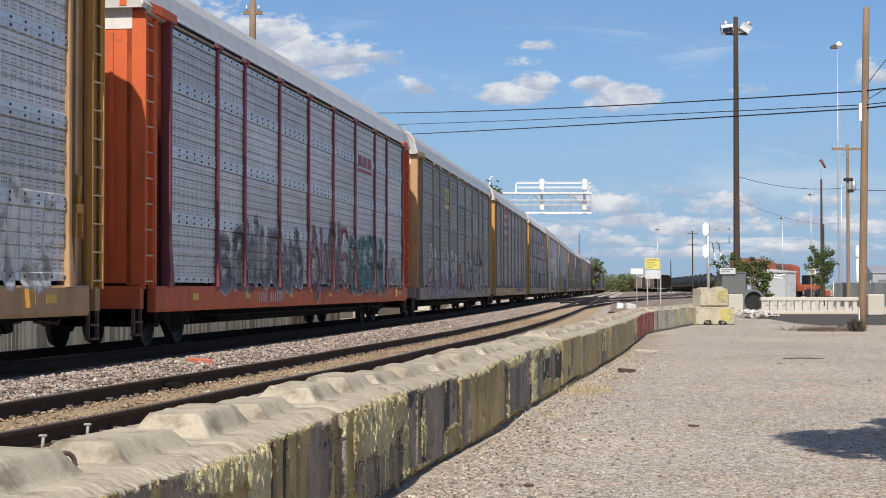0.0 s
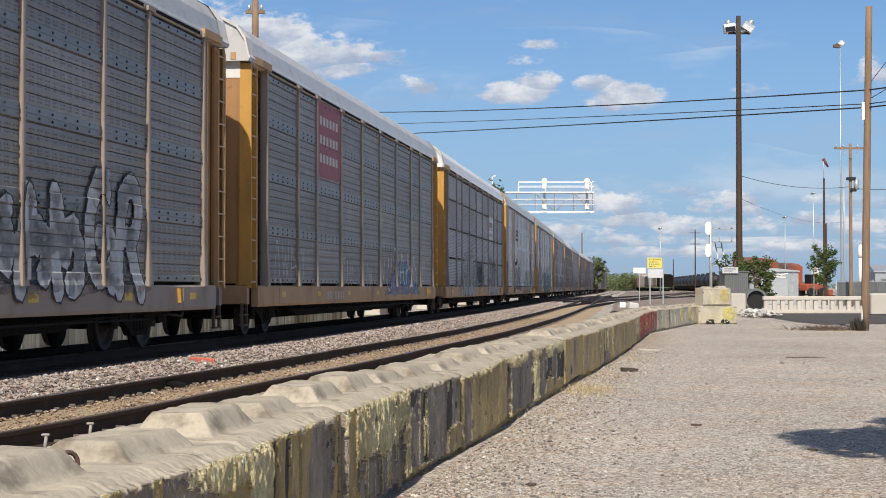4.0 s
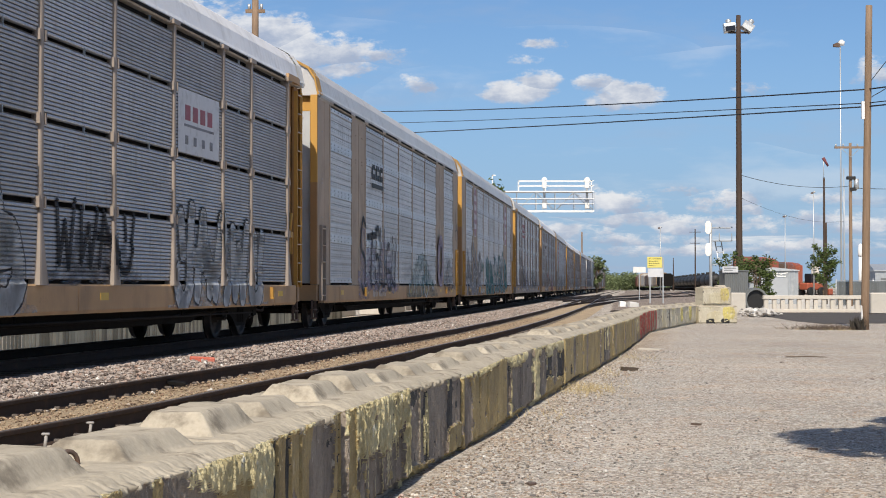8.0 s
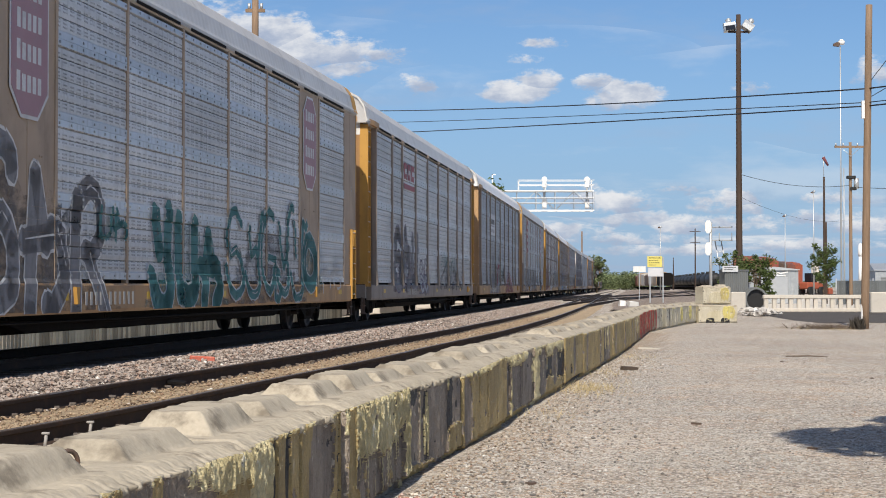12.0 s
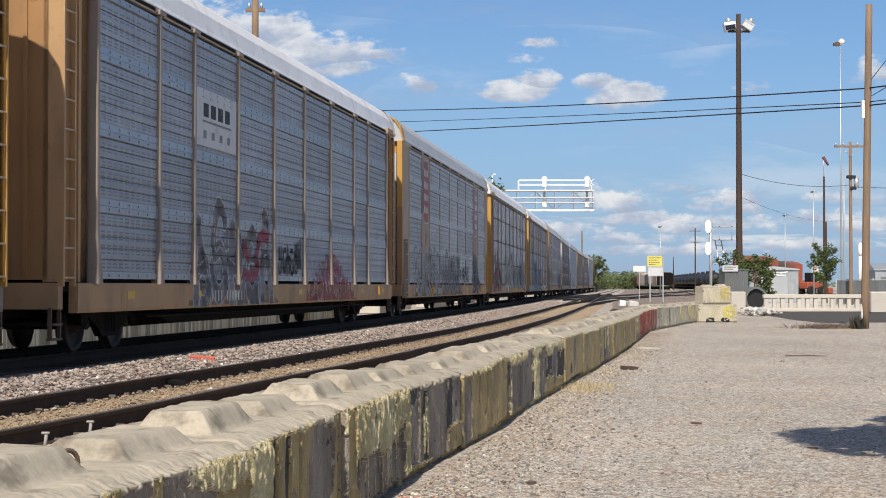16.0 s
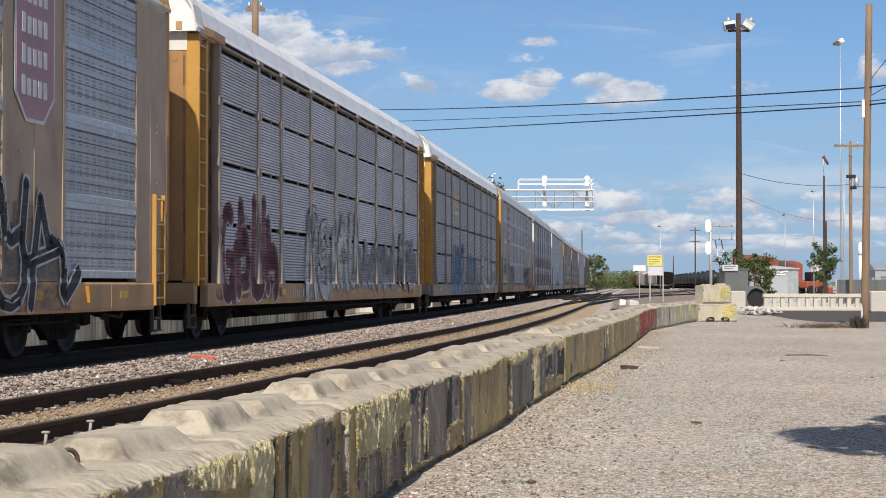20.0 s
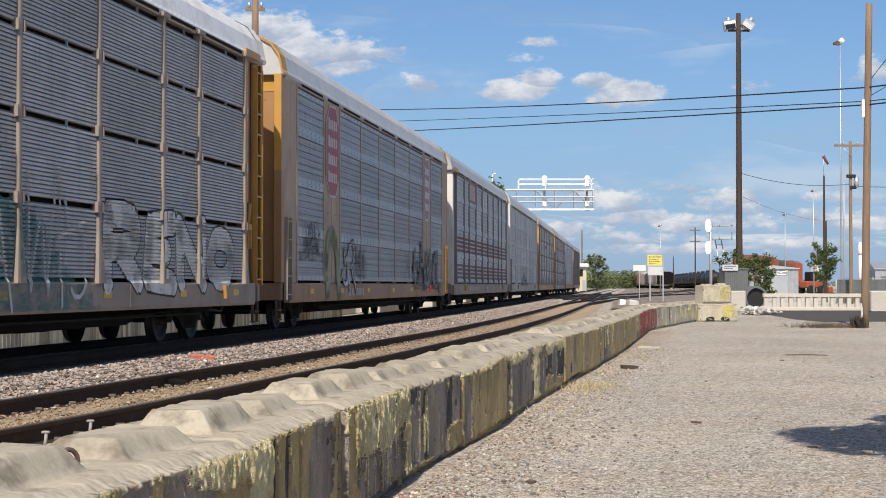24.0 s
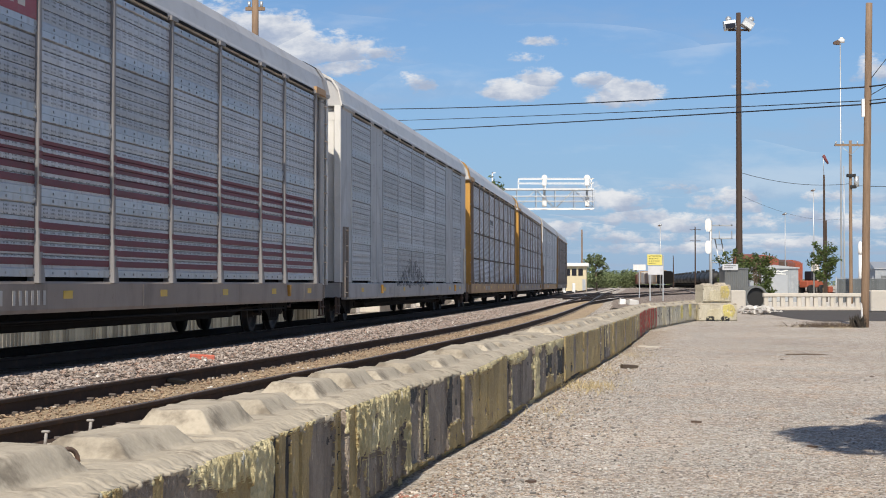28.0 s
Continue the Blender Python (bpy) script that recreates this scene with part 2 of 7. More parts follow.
CONCRETE = worn("pale_concrete", (.40, .356, .284), .9, 0, 2.2, 48, .8, (.165, .14, .108), .85, bump=.4, depth=.005, spec=.2)
OLIVE_PAINT = (old_paint("grey_block_paint", (.37, .31, .25), (.19, .155, .125), (.60, .54, .44)), old_paint("olive_block_paint", (.51, .385, .175), (.36, .27, .125), (.63, .53, .34)), old_paint("mustard_paint_runs", (.70, .62, .38), (.52, .44, .24), (.82, .78, .65)), old_paint("dark_bare_stain", (.085, .08, .075), (.05, .046, .045), (.3, .28, .25)))
RED_PAINT = (old_paint("bare_block_face", (.36, .30, .22), (.2, .16, .12), (.5, .42, .32)), old_paint("red_sprayed_paint", (.40, .06, .05), (.2, .04, .035), (.5, .3, .24)), old_paint("red_paint_runs", (.50, .09, .07), (.3, .06, .05), (.6, .4, .3)), old_paint("dark_red_stain", (.14, .05, .04), (.08, .03, .03), (.3, .2, .16)))
CREAM_PAINT = (old_paint("cream_block_paint", (.62, .575, .46), (.52, .47, .36), (.68, .64, .53)), old_paint("yellowed_block_paint", (.63, .58, .43), (.54, .48, .33), (.70, .66, .52)), old_paint("yellow_scribbled_paint", (.64, .56, .20), (.5, .42, .2), (.7, .65, .5)), old_paint("black_scribbled_paint", (.10, .09, .08), (.07, .06, .055), (.5, .45, .35)))
STEEL_RAIL = worn("rusty_rail_steel", (.05, .036, .029), .85, 0, 3, 60, .5, (.11, .06, .036), .5, rnd=.05, spec=.2)
RAIL_TOP = worn("worn_rail_head", (.22, .19, .17), .42, .7, 3, 60, .3, (.12, .08, .06), .4)
SPIKE = worn("dusty_spike_iron", (.15, .13, .115), .8, .1, 8, 60, .5, (.10, .07, .05), .5)
BOLT_GREY = worn("weathered_bolt_steel", (.34, .32, .30), .7, .2, 8, 60, .4, (.22, .15, .11), .4)
IRON = worn("rusted_iron", (.14, .10, .08), .8, .4, 8, 60, .5, (.2, .1, .06), .6)
# near-black grimy steel; also paints the shade inside car bodies and eave slots
DARK_STEEL = worn("grimy_shade_black_steel", (.009, .008, .0075), .85, 0, 3, 50, .5, (.022, .018, .015), .5, spec=.15)
GROUND = gravel_ground("gravel")
BALLAST = stones("ballast_stones", (.13, .115, .105), (.46, .42, .39), 17)
YARD_STONES = stones("dark_yard_ballast", (.13, .115, .10), (.42, .375, .335), 9)
DIRT = worn("tan_track_dirt", (.42, .325, .22), .95, 0, 1.2, 45, .8, (.22, .17, .125), .7, bump=1.0, depth=.03, spec=.1)
ASPHALT = worn("worn_asphalt", (.085, .077, .072), .9, 0, .8, 90, .35, (.12, .115, .11), .4, bump=.4, spec=.2)
POLE_WOOD = timber("weathered_pole_wood", (.245, .17, .115))
POLE_DARK = timber("creosoted_pole_wood", (.068, .048, .038))
TIE_WOOD = timber("old_tie_wood", (.09, .07, .055))
GALV = worn("galvanised_steel", (.52, .54, .55), .45, .6, 3, 50, .2)
WHITE_PAINT = worn("white_paint", (.78, .78, .76), .5, 0, 2, 50, .15, (.4, .38, .34), .3, streak=True)
GREY_SHED = worn("grey_shed_metal", (.34, .365, .385), .55, .2, 1.6, 40, .5, (.52, .53, .54), .4)
ORANGE = worn("orange_machine_paint", (.36, .095, .05), .5, 0, 1.5, 40, .5, (.2, .06, .04), .6)
YELLOW = worn("yellow_sign_paint", (.70, .62, .17), .5, 0, 2, 40, .15)
BLACK = worn("black_paint", (.02, .02, .02), .6, 0, 3, 40, .3)
CABINET_GREY = worn("dull_cabinet_grey", (.17, .18, .18), .5, .2, 1.5, 40, .3, (.16, .155, .15), .5, streak=True)
FENCE_DARK = worn("dark_fence_slat", (.10, .11, .115), .6, .1, 2, 40, .4, (.2, .19, .17), .4, rnd=.5)
LENS = worn("dark_lens_glass", (.02, .02, .025), .15, 0, 3, 40, .1)
LAMP_GLASS = worn("lamp_glass", (.6, .62, .62), .2, 0, 3, 40, .1)
LEAF = leafy("green_leaves", (.075, .105, .03))
LEAF_FAR = leafy("distant_green_leaves", (.15, .185, .085))
BARK = timber("tree_bark", (.16, .12, .085))
DRY = leafy("dry_grass_blades", (.42, .34, .19))
FENCE_SLAT = worn("faded_fence_slat", (.42, .40, .31), .7, 0, 2, 40, .5, (.10, .10, .08), .7, rnd=.9)
WIRE = worn("black_cable", (.02, .02, .022), .6, 0, 3, 40, .2)

SIGN_WHITE = worn("faded_white_plate", (.60, .61, .63), .55, 0, 2, 40, .25, (.3, .3, .3), .4)
# ---------------------------------------------------------------- building helpers
MESHES = {}


def mesh_of(bm, name, slots=1, smooth=False):
    me = bpy.data.meshes.new(name)
    bm.normal_update()
    bm.to_mesh(me)
    bm.free()
    for _ in range(slots):
        me.materials.append(None)
    if smooth:
        me.polygons.foreach_set("use_smooth", [True] * len(me.polygons))
    return me


def cached(key, make, slots=1, smooth=False):
    if key not in MESHES:
        bm = bmesh.new()
        make(bm)
        MESHES[key] = mesh_of(bm, str(key[0]), slots, smooth)
    return MESHES[key]


def dress(ob, *mats):
    for slot, m in zip(ob.material_slots, mats):
        slot.link, slot.material = "OBJECT", m
    return ob


def part(name, data, material, parent=None, label="", at=None, smooth=False, kind=""):
    """Links a bmesh or a mesh as one object; material: one or a tuple."""
    mats = material if isinstance(material, tuple) else (material,)
    me = data if isinstance(data, bpy.types.Mesh) else mesh_of(data, name, len(mats), smooth)
    ob = new(name, me)
    dress(ob, *mats)
    ob.parent = parent
    if at is not None:
        ob.matrix_basis = at
    return tagged(ob, label, kind=kind)


def thing(name, label, category, at=None, group="", kind=""):
    ob = new(name)
    ob.empty_display_size = .2
    if at is not None:
        ob.matrix_basis = at
    return tagged(ob, label, category, group, kind)


def box(bm, x0, x1, y0, y1, z0, z1, slot=0, bevel=0.0):
    v = [bm.verts.new((x, y, z)) for x in (x0, x1) for y in (y0, y1) for z in (z0, z1)]
    fs = [bm.faces.new([v[i] for i in q]) for q in ((0, 1, 3, 2), (4, 6, 7, 5), (0, 4, 5, 1), (2, 3, 7, 6), (0, 2, 6, 4), (1, 5, 7, 3))]
    for f in fs:
        f.material_index = slot
    if bevel:
        es = list({e for f in fs for e in f.edges})
        bmesh.ops.bevel(bm, geom=es, offset=bevel, segments=1, affect="EDGES", profile=.5)
    return fs


def tube(bm, a, b, r0, r1=None, n=8, slot=0, caps=True):
    """A tapered round bar from a to b."""
    a, b = Vector(a), Vector(b)
    r1 = r0 if r1 is None else r1
    q = (b - a).to_track_quat("Z", "Y").to_matrix()
    rings = []
    for p, r in ((a, r0), (b, r1)):
        rings.append([bm.verts.new(p + q @ Vector((r * math.cos(2 * math.pi * i / n), r * math.sin(2 * math.pi * i / n), 0))) for i in range(n)])
    for i in range(n):
        f = bm.faces.new((rings[0][i], rings[0][(i + 1) % n], rings[1][(i + 1) % n], rings[1][i]))
        f.material_index = slot
        f.smooth = True
    if caps:
        for ring in (rings[0][::-1], rings[1]):
            bm.faces.new(ring).material_index = slot


def bar(bm, pts, r, n=6, slot=0):
    spine(bm, pts, r, n, slot)


def spine(bm, pts, radii, n=8, slot=0):
    """One round limb or cable through points, with its own radius at each."""
    pts = [Vector(p) for p in pts]
    prev = None
    first = None
    for i, p in enumerate(pts):
        d = (pts[min(i + 1, len(pts) - 1)] - pts[max(i - 1, 0)]).normalized()
        q = d.to_track_quat("Z", "Y").to_matrix()
        r = radii[i] if isinstance(radii, (list, tuple)) else radii
        ring = [bm.verts.new(p + q @ Vector((r * math.cos(2 * math.pi * k / n), r * math.sin(2 * math.pi * k / n), 0))) for k in range(n)]
        if prev:
            o = min(range(n), key=lambda k: (ring[k].co - prev[0].co).length)
            ring = ring[o:] + ring[:o]
            for k in range(n):
                f = bm.faces.new((prev[k], prev[(k + 1) % n], ring[(k + 1) % n], ring[k]))
                f.smooth, f.material_index = True, slot
        else:
            first = ring
        prev = ring
    bm.faces.new(first[::-1]).material_index = slot
    bm.faces.new(prev).material_index = slot


def prism(bm, outline, axis, a, b, slot=0):
    """An outline extruded along one axis from a to b; the outline lies in the other two, in order."""
    def put(p, q):
        return {"x": (q, p[0], p[1]), "y": (p[0], q, p[1]), "z": (p[0], p[1], q)}[axis]
    r0, r1 = [bm.verts.new(put(p, a)) for p in outline], [bm.verts.new(put(p, b)) for p in outline]
    k = len(outline)
    for i in range(k):
        bm.faces.new((r0[i], r0[(i + 1) % k], r1[(i + 1) % k], r1[i])).material_index = slot
    bm.faces.new(r0[::-1]).material_index = slot
    bm.faces.new(r1).material_index = slot


def sweep(bm, outline, pts, slot=0, closed=True):
    """An outline (sideways, up) swept along points of the plan (x, y, z, heading)."""
    rings = []
    for x, y, z, h in pts:
        rings.append([bm.verts.new((x + p * math.cos(h), y - p * math.sin(h), z + q)) for p, q in outline])
    k = len(outline)
    for r0, r1 in zip(rings, rings[1:]):
        for i in range(k if closed else k - 1):
            f = bm.faces.new((r0[i], r1[i], r1[(i + 1) % k], r0[(i + 1) % k]))
            f.material_index = slot
    if closed:
        bm.faces.new(rings[0])
        bm.faces.new(rings[-1][::-1])


# ---------------------------------------------------------------- the plan of the tracks
PITCH, SPEED, S0 = 28.56, 12.714, 22.887
TH, BEND, K1, SIDE = 0.17991, 44.357, 0.0017, 8.851
RAIL_Z = 0.21
HALF = 1.5                      # half the width over the side panels


def heading(s):
    k = min(max((s - 180) / 280, 0.0), 1.0)
    return TH - K1 * BEND * (1 - math.exp(-max(s, 0.0) / BEND)) + .0471 * k * (1 - k)


STEP = .5
LINE = [(-SIDE * math.cos(TH), SIDE * math.sin(TH))]
for i in range(2400):
    h = heading((i + .5) * STEP)
    LINE.append((LINE[-1][0] + STEP * math.sin(h), LINE[-1][1] + STEP * math.cos(h)))


def on_line(s, off=0.0):
    """Plan point and heading at s metres along the side of the train, off metres to its left."""
    if s <= 0:
        x, y = LINE[0][0] + s * math.sin(TH), LINE[0][1] + s * math.cos(TH)
    else:
        i = min(int(s / STEP), len(LINE) - 2)
        k = s / STEP - i
        x, y = (LINE[i][j] * (1 - k) + LINE[i + 1][j] * k for j in (0, 1))
    h = heading(s)
    return x - off * math.cos(h), y + off * math.sin(h), h


# ---------------------------------------------------------------- autorack cars
LINES = [-12.0, -9.1, -7.15, -4.25, -1.4, 1.4, 4.25, 7.15, 9.1, 12.0]
ROWS = [1.10, 2.16, 3.26, 4.36, 5.285]
SILL0, SILL1, EAVE = .62, 1.04, 5.44
END = 13.5


def rib_profile(height, kind):
    """(out, up) points of a pressed panel from its foot to its top."""
    pts = []
    if kind == "slit":
        pts = [(-.05, .0), (.012, .0)]
        k = round((height - .08) / .058)
        pitch = (height - .08) / k
        for i in range(k):
            z = .006 + i * pitch
            pts += [(.024, z), (.029, z + .018), (.022, z + .037), (-.004, z + .041), (-.004, z + pitch - .008)]
        pts += [(.024, height - .075), (-.05, height - .075)]
    else:
        pts = [(-.03, 0), (.030, 0.0), (.030, .10), (.010, .115)]
        k = round((height - .235) / .156)
        pitch = (height - .235) / k
        for i in range(k):
            z = .125 + i * pitch
            pts += [(.009, z), (.015, z + .06), (.011, z + pitch - .016), (-.015, z + pitch - .013), (-.015, z + pitch - .004)]
        pts += [(.012, height - .105), (.028, height - .095), (.028, height - .004), (-.03, height - .004)]
    return pts


def panel_mesh(w, height, kind):
    def make(bm):
        prof = rib_profile(height, kind)
        a = [bm.verts.new((p, -w / 2, q)) for p, q in prof]
        b = [bm.verts.new((p, w / 2, q)) for p, q in prof]
        for i in range(len(prof) - 1):
            f = bm.faces.new((a[i], b[i], b[i + 1], a[i + 1]))
            if (kind != "slit" and min(prof[i][0], prof[i + 1][0]) > .022):
                f.material_index = 2
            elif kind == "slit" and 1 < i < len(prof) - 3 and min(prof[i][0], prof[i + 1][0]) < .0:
                # recessed faces between the ribs get a darker metal in place of shade
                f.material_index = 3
        if kind != "slit":
            for z in (.05, height - .05):
                k = max(3, round(w / .42))
                for j in range(k):
                    y = -w / 2 + .1 + (w - .2) * j / (k - 1)
                    box(bm, .026, .046, y - .016, y + .016, z - .016, z + .016, 1)
        else:
            box(bm, .0, .034, .08 * w - .008, .08 * w + .008, height - .12, height + .016, 1)
    return cached(("panel", round(w, 2), round(height, 2), kind), make, 4)


ARCH = [(HALF + .045, -.07), (HALF + .055, 0), (HALF + .03, .06), (1.46, .37), (1.30, .61), (1.02, .76), (.55, .85), (.18, .88)]


def arch(shrink, foot=None):
    """The roof's cross outline, drawn in by shrink; foot: carried down to that height."""
    half = [(x - shrink, EAVE + z - (shrink if z > .3 else 0)) for x, z in ARCH]
    if foot is not None:
        half = [(half[2][0] - .18, foot), (half[2][0] - .18, EAVE - .05)] + half[3:]
    return half + [(-x, z) for x, z in half[::-1]]


def roof_mesh(ribbed):
    """The arched roof, corrugated across, with its eave flange."""
    def make(bm):
        prof = arch(0)
        pitch = .12 if ribbed else .5
        count = int(2 * (END - .05) / pitch)
        prev = None
        for i in range(count + 1):
            y = -(END - .05) + 2 * (END - .05) * i / count
            up = .009 * (1 if i % 2 else -1) if ribbed else 0
            ring = [bm.verts.new((x, y, z + (up if 2 <= j <= len(prof) - 3 else 0))) for j, (x, z) in enumerate(prof)]
            if prev:
                for a in range(len(prof) - 1):
                    bm.faces.new((prev[a], prev[a + 1], ring[a + 1], ring[a]))
            else:
                bm.faces.new(ring)
            prev = ring
        bm.faces.new(prev[::-1])
    return cached(("roof", ribbed), make)


def end_mesh():
    """The closed end doors, following the arch, with vertical stiffeners."""
    def make(bm):
        prism(bm, arch(.03, SILL1 + .04), "y", -.06, .06)
    return cached(("end_door",), make)


def post_mesh(kind):
    def make(bm):
        if kind == "flush":
            box(bm, HALF - .05, HALF + .035, -.045, .045, SILL1, EAVE - .06, 0)
            return
        w = .056
        fl = 1.75
        pts = [(SILL1 - .02, .15 if kind == "slit" else .11, .115), (1.30, .11 if kind == "slit" else .085, .10), (fl, w, .075), (EAVE - .2, w, .07), (EAVE - .05, w, .07)]
        prev = None
        for z, ww, out in pts:
            ring = [bm.verts.new(p) for p in ((HALF - .06, -ww, z), (HALF + out - .01, -ww, z), (HALF + out, -ww * .6, z), (HALF + out, ww * .6, z), (HALF + out - .01, ww, z), (HALF - .06, ww, z))]
            if prev:
                for i in range(6):
                    bm.faces.new((prev[i], prev[(i + 1) % 6], ring[(i + 1) % 6], ring[i]))
            prev = ring
        bm.faces.new(prev)
        box(bm, HALF + .02, HALF + .1, -.17, .17, EAVE - .11, EAVE - .035)
        if kind == "slit":
            for z in ROWS[1:4]:
                for y in (-.1, .1):
                    box(bm, HALF + .0, HALF + .08, y - .022, y + .022, z - .12, z + .03)
    return cached(("post", kind), make)


def ladder_meshes(height, rungs):
    def stile(bm):
        box(bm, -.06, .02, -.018, .018, 0, height)
    def rung(bm):
        tube(bm, (0, -.21, 0), (0, .21, 0), .016, None, 6)
    return cached(("stile", height), stile), cached(("rung",), rung)


def ladder(car, x, y, z, height, rungs, mat):
    st, rg = ladder_meshes(height, rungs)
    top = part("ladder", st, mat, car, at=pose(x, y - .21, z))
    part("stile", st, mat, top, at=pose(0, .42, 0))
    for i in range(rungs):
        part("rung", rg, RUNG, top, at=pose(0, .21, .12 + (height - .2) * i / (rungs - 1)))
    return top


def truck_side_mesh():
    def make(bm):
        out = [(-1.25, .36), (-1.25, .56), (-1.0, .66), (-.45, .68), (.45, .68), (1.0, .66), (1.25, .56), (1.25, .36), (1.0, .34), (.95, .48), (.5, .30), (.35, .17), (-.35, .17), (-.5, .30), (-.95, .48), (-1.0, .34)]
        prism(bm, out, "x", -.06, .06)
        for y in (-.2, -.07, .07, .2):
            tube(bm, (.02, y, .24), (.02, y, .5), .055, None, 8)
    return cached(("truck_side",), make)


def wheelset_mesh():
    def make(bm):
        prof = [(.62, .06), (.66, .30), (.69, .33), (.69, .455), (.72, .455), (.725, .43), (.80, .415), (.83, .40), (.83, .34), (.79, .31), (.78, .12), (.86, .11), (.86, .06)]
        for s in (-1, 1):
            rings = []
            n = 26
            for i in range(n):
                a = 2 * math.pi * i / n
                rings.append([bm.verts.new((s * x, r * math.cos(a), r * math.sin(a))) for x, r in prof])
            for i in range(n):
                for j in range(len(prof) - 1):
                    q = (rings[i][j], rings[i][j + 1], rings[(i + 1) % n][j + 1], rings[(i + 1) % n][j])
                    bm.faces.new(q if s > 0 else q[::-1]).smooth = j not in (4, 7)
            bm.faces.new([r[-1] for r in rings])
        tube(bm, (-1.02, 0, 0), (1.02, 0, 0), .075, None, 12)
        for s in (-1, 1):
            for i in range(3):
                a = 2.1 * i + .4
                box(bm, s * 1.02 - .02, s * 1.02 + .02, .045 * math.cos(a) - .012, .045 * math.cos(a) + .012, .045 * math.sin(a) - .012, .045 * math.sin(a) + .012)
    return cached(("wheelset",), make)


WHEELS = []


def truck(car, y):
    def bolster(bm):
        box(bm, -1.0, 1.0, -.2, .2, .38, .62, 0, .03)
        box(bm, -.35, .35, -.35, .35, .6, .78, 0, .02)
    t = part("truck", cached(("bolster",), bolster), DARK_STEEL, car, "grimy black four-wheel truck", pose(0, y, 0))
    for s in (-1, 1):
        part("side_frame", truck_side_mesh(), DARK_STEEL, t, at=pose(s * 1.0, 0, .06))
    for w in (-.89, .89):
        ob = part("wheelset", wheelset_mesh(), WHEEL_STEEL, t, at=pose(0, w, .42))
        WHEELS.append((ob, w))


def paint_strokes(bm, strokes, kind, lift, slot, width):
    """Sprayed strokes ((y, z), (y, z)) laid on the ribs, posts and sill of a car's side."""
    levels = []
    for a, b in zip(ROWS, ROWS[1:]):
        levels += [(a + z, x) for x, z in rib_profile(b - a, "slit" if kind == "slit" else "punched")[1:-1]]
    levels = [(SILL0 + .02 + .056 * i, .05) for i in range(8)] + levels
    posts = LINES
    pw = .06 if kind != "flush" else .04
    polys = []
    for st in strokes:
        if len(st) > 2:
            polys.append([Vector(q) for q in st])
            continue
        (y0, z0), (y1, z1) = st
        d = Vector((y1 - y0, z1 - z0))
        if d.length < 1e-4:
            continue
        d.normalize()
        nn = Vector((-d.y, d.x)) * width / 2
        e = d * width * .12
        polys.append([Vector((y0, z0)) - e + nn, Vector((y0, z0)) - e - nn, Vector((y1, z1)) + e - nn, Vector((y1, z1)) + e + nn])
    for poly in polys:
        def span(z):
            ys = []
            for p, q in zip(poly, poly[1:] + poly[:1]):
                if (p.y - z) * (q.y - z) <= 0 and abs(p.y - q.y) > 1e-9:
                    ys.append(p.x + (q.x - p.x) * (z - p.y) / (q.y - p.y))
            return (min(ys), max(ys)) if len(ys) >= 2 else None
        lo, hi = min(p.y for p in poly), max(p.y for p in poly)
        for (za, xa), (zb, xb) in zip(levels, levels[1:]):
            a, b = max(za, lo), min(zb, hi)
            if b - a < .003:
                continue
            sa, sb = span(a + 1e-4), span(b - 1e-4)
            if not sa or not sb:
                continue
            cuts = [p + o for p in posts for o in (-pw, pw) if min(sa[0], sb[0]) < p + o < max(sa[1], sb[1])]
            edges = [None] + cuts + [None]
            for c0, c1 in zip(edges, edges[1:]):
                ya0, yb0 = (sa[0], sb[0]) if c0 is None else (max(sa[0], min(c0, sa[1])), max(sb[0], min(c0, sb[1])))
                ya1, yb1 = (sa[1], sb[1]) if c1 is None else (min(sa[1], max(c1, sa[0])), min(sb[1], max(c1, sb[0])))
                if ya1 - ya0 < .002 and yb1 - yb0 < .002:
                    continue
                mid = (ya0 + ya1 + yb0 + yb1) / 4
                near_post = min(abs(mid - p) for p in posts) < pw and za > SILL1
                if kind == "flush" and za > SILL1 and (abs(mid) > 12.0 or 7.15 < abs(mid) < 9.1):
                    ka = kb = .024 + lift
                elif near_post:
                    out = .035 if kind == "flush" else (.115 if a < 1.3 else .09 if a < 1.7 else .076)
                    ka, kb = out + lift, out + lift
                else:
                    fa, fb = (a - za) / max(zb - za, 1e-6), (b - za) / max(zb - za, 1e-6)
                    ka, kb = xa + (xb - xa) * fa + lift, xa + (xb - xa) * fb + lift
                    if za == zb:
                        continue
                q = [bm.verts.new((HALF + k, y, z)) for k, y, z in ((ka, ya0, a), (ka, ya1, a), (kb, yb1, b), (kb, yb0, b))]
                try:
                    bm.faces.new(q).material_index = slot
                except ValueError:
                    pass


def bow(cx, cz, rx, rz, a, b, n=9):
    """Points on an arc from a to b, in quarter turns."""
    return [(cx + rx * math.cos((a + (b - a) * i / n) * 1.5708), cz + rz * math.sin((a + (b - a) * i / n) * 1.5708)) for i in range(n + 1)]


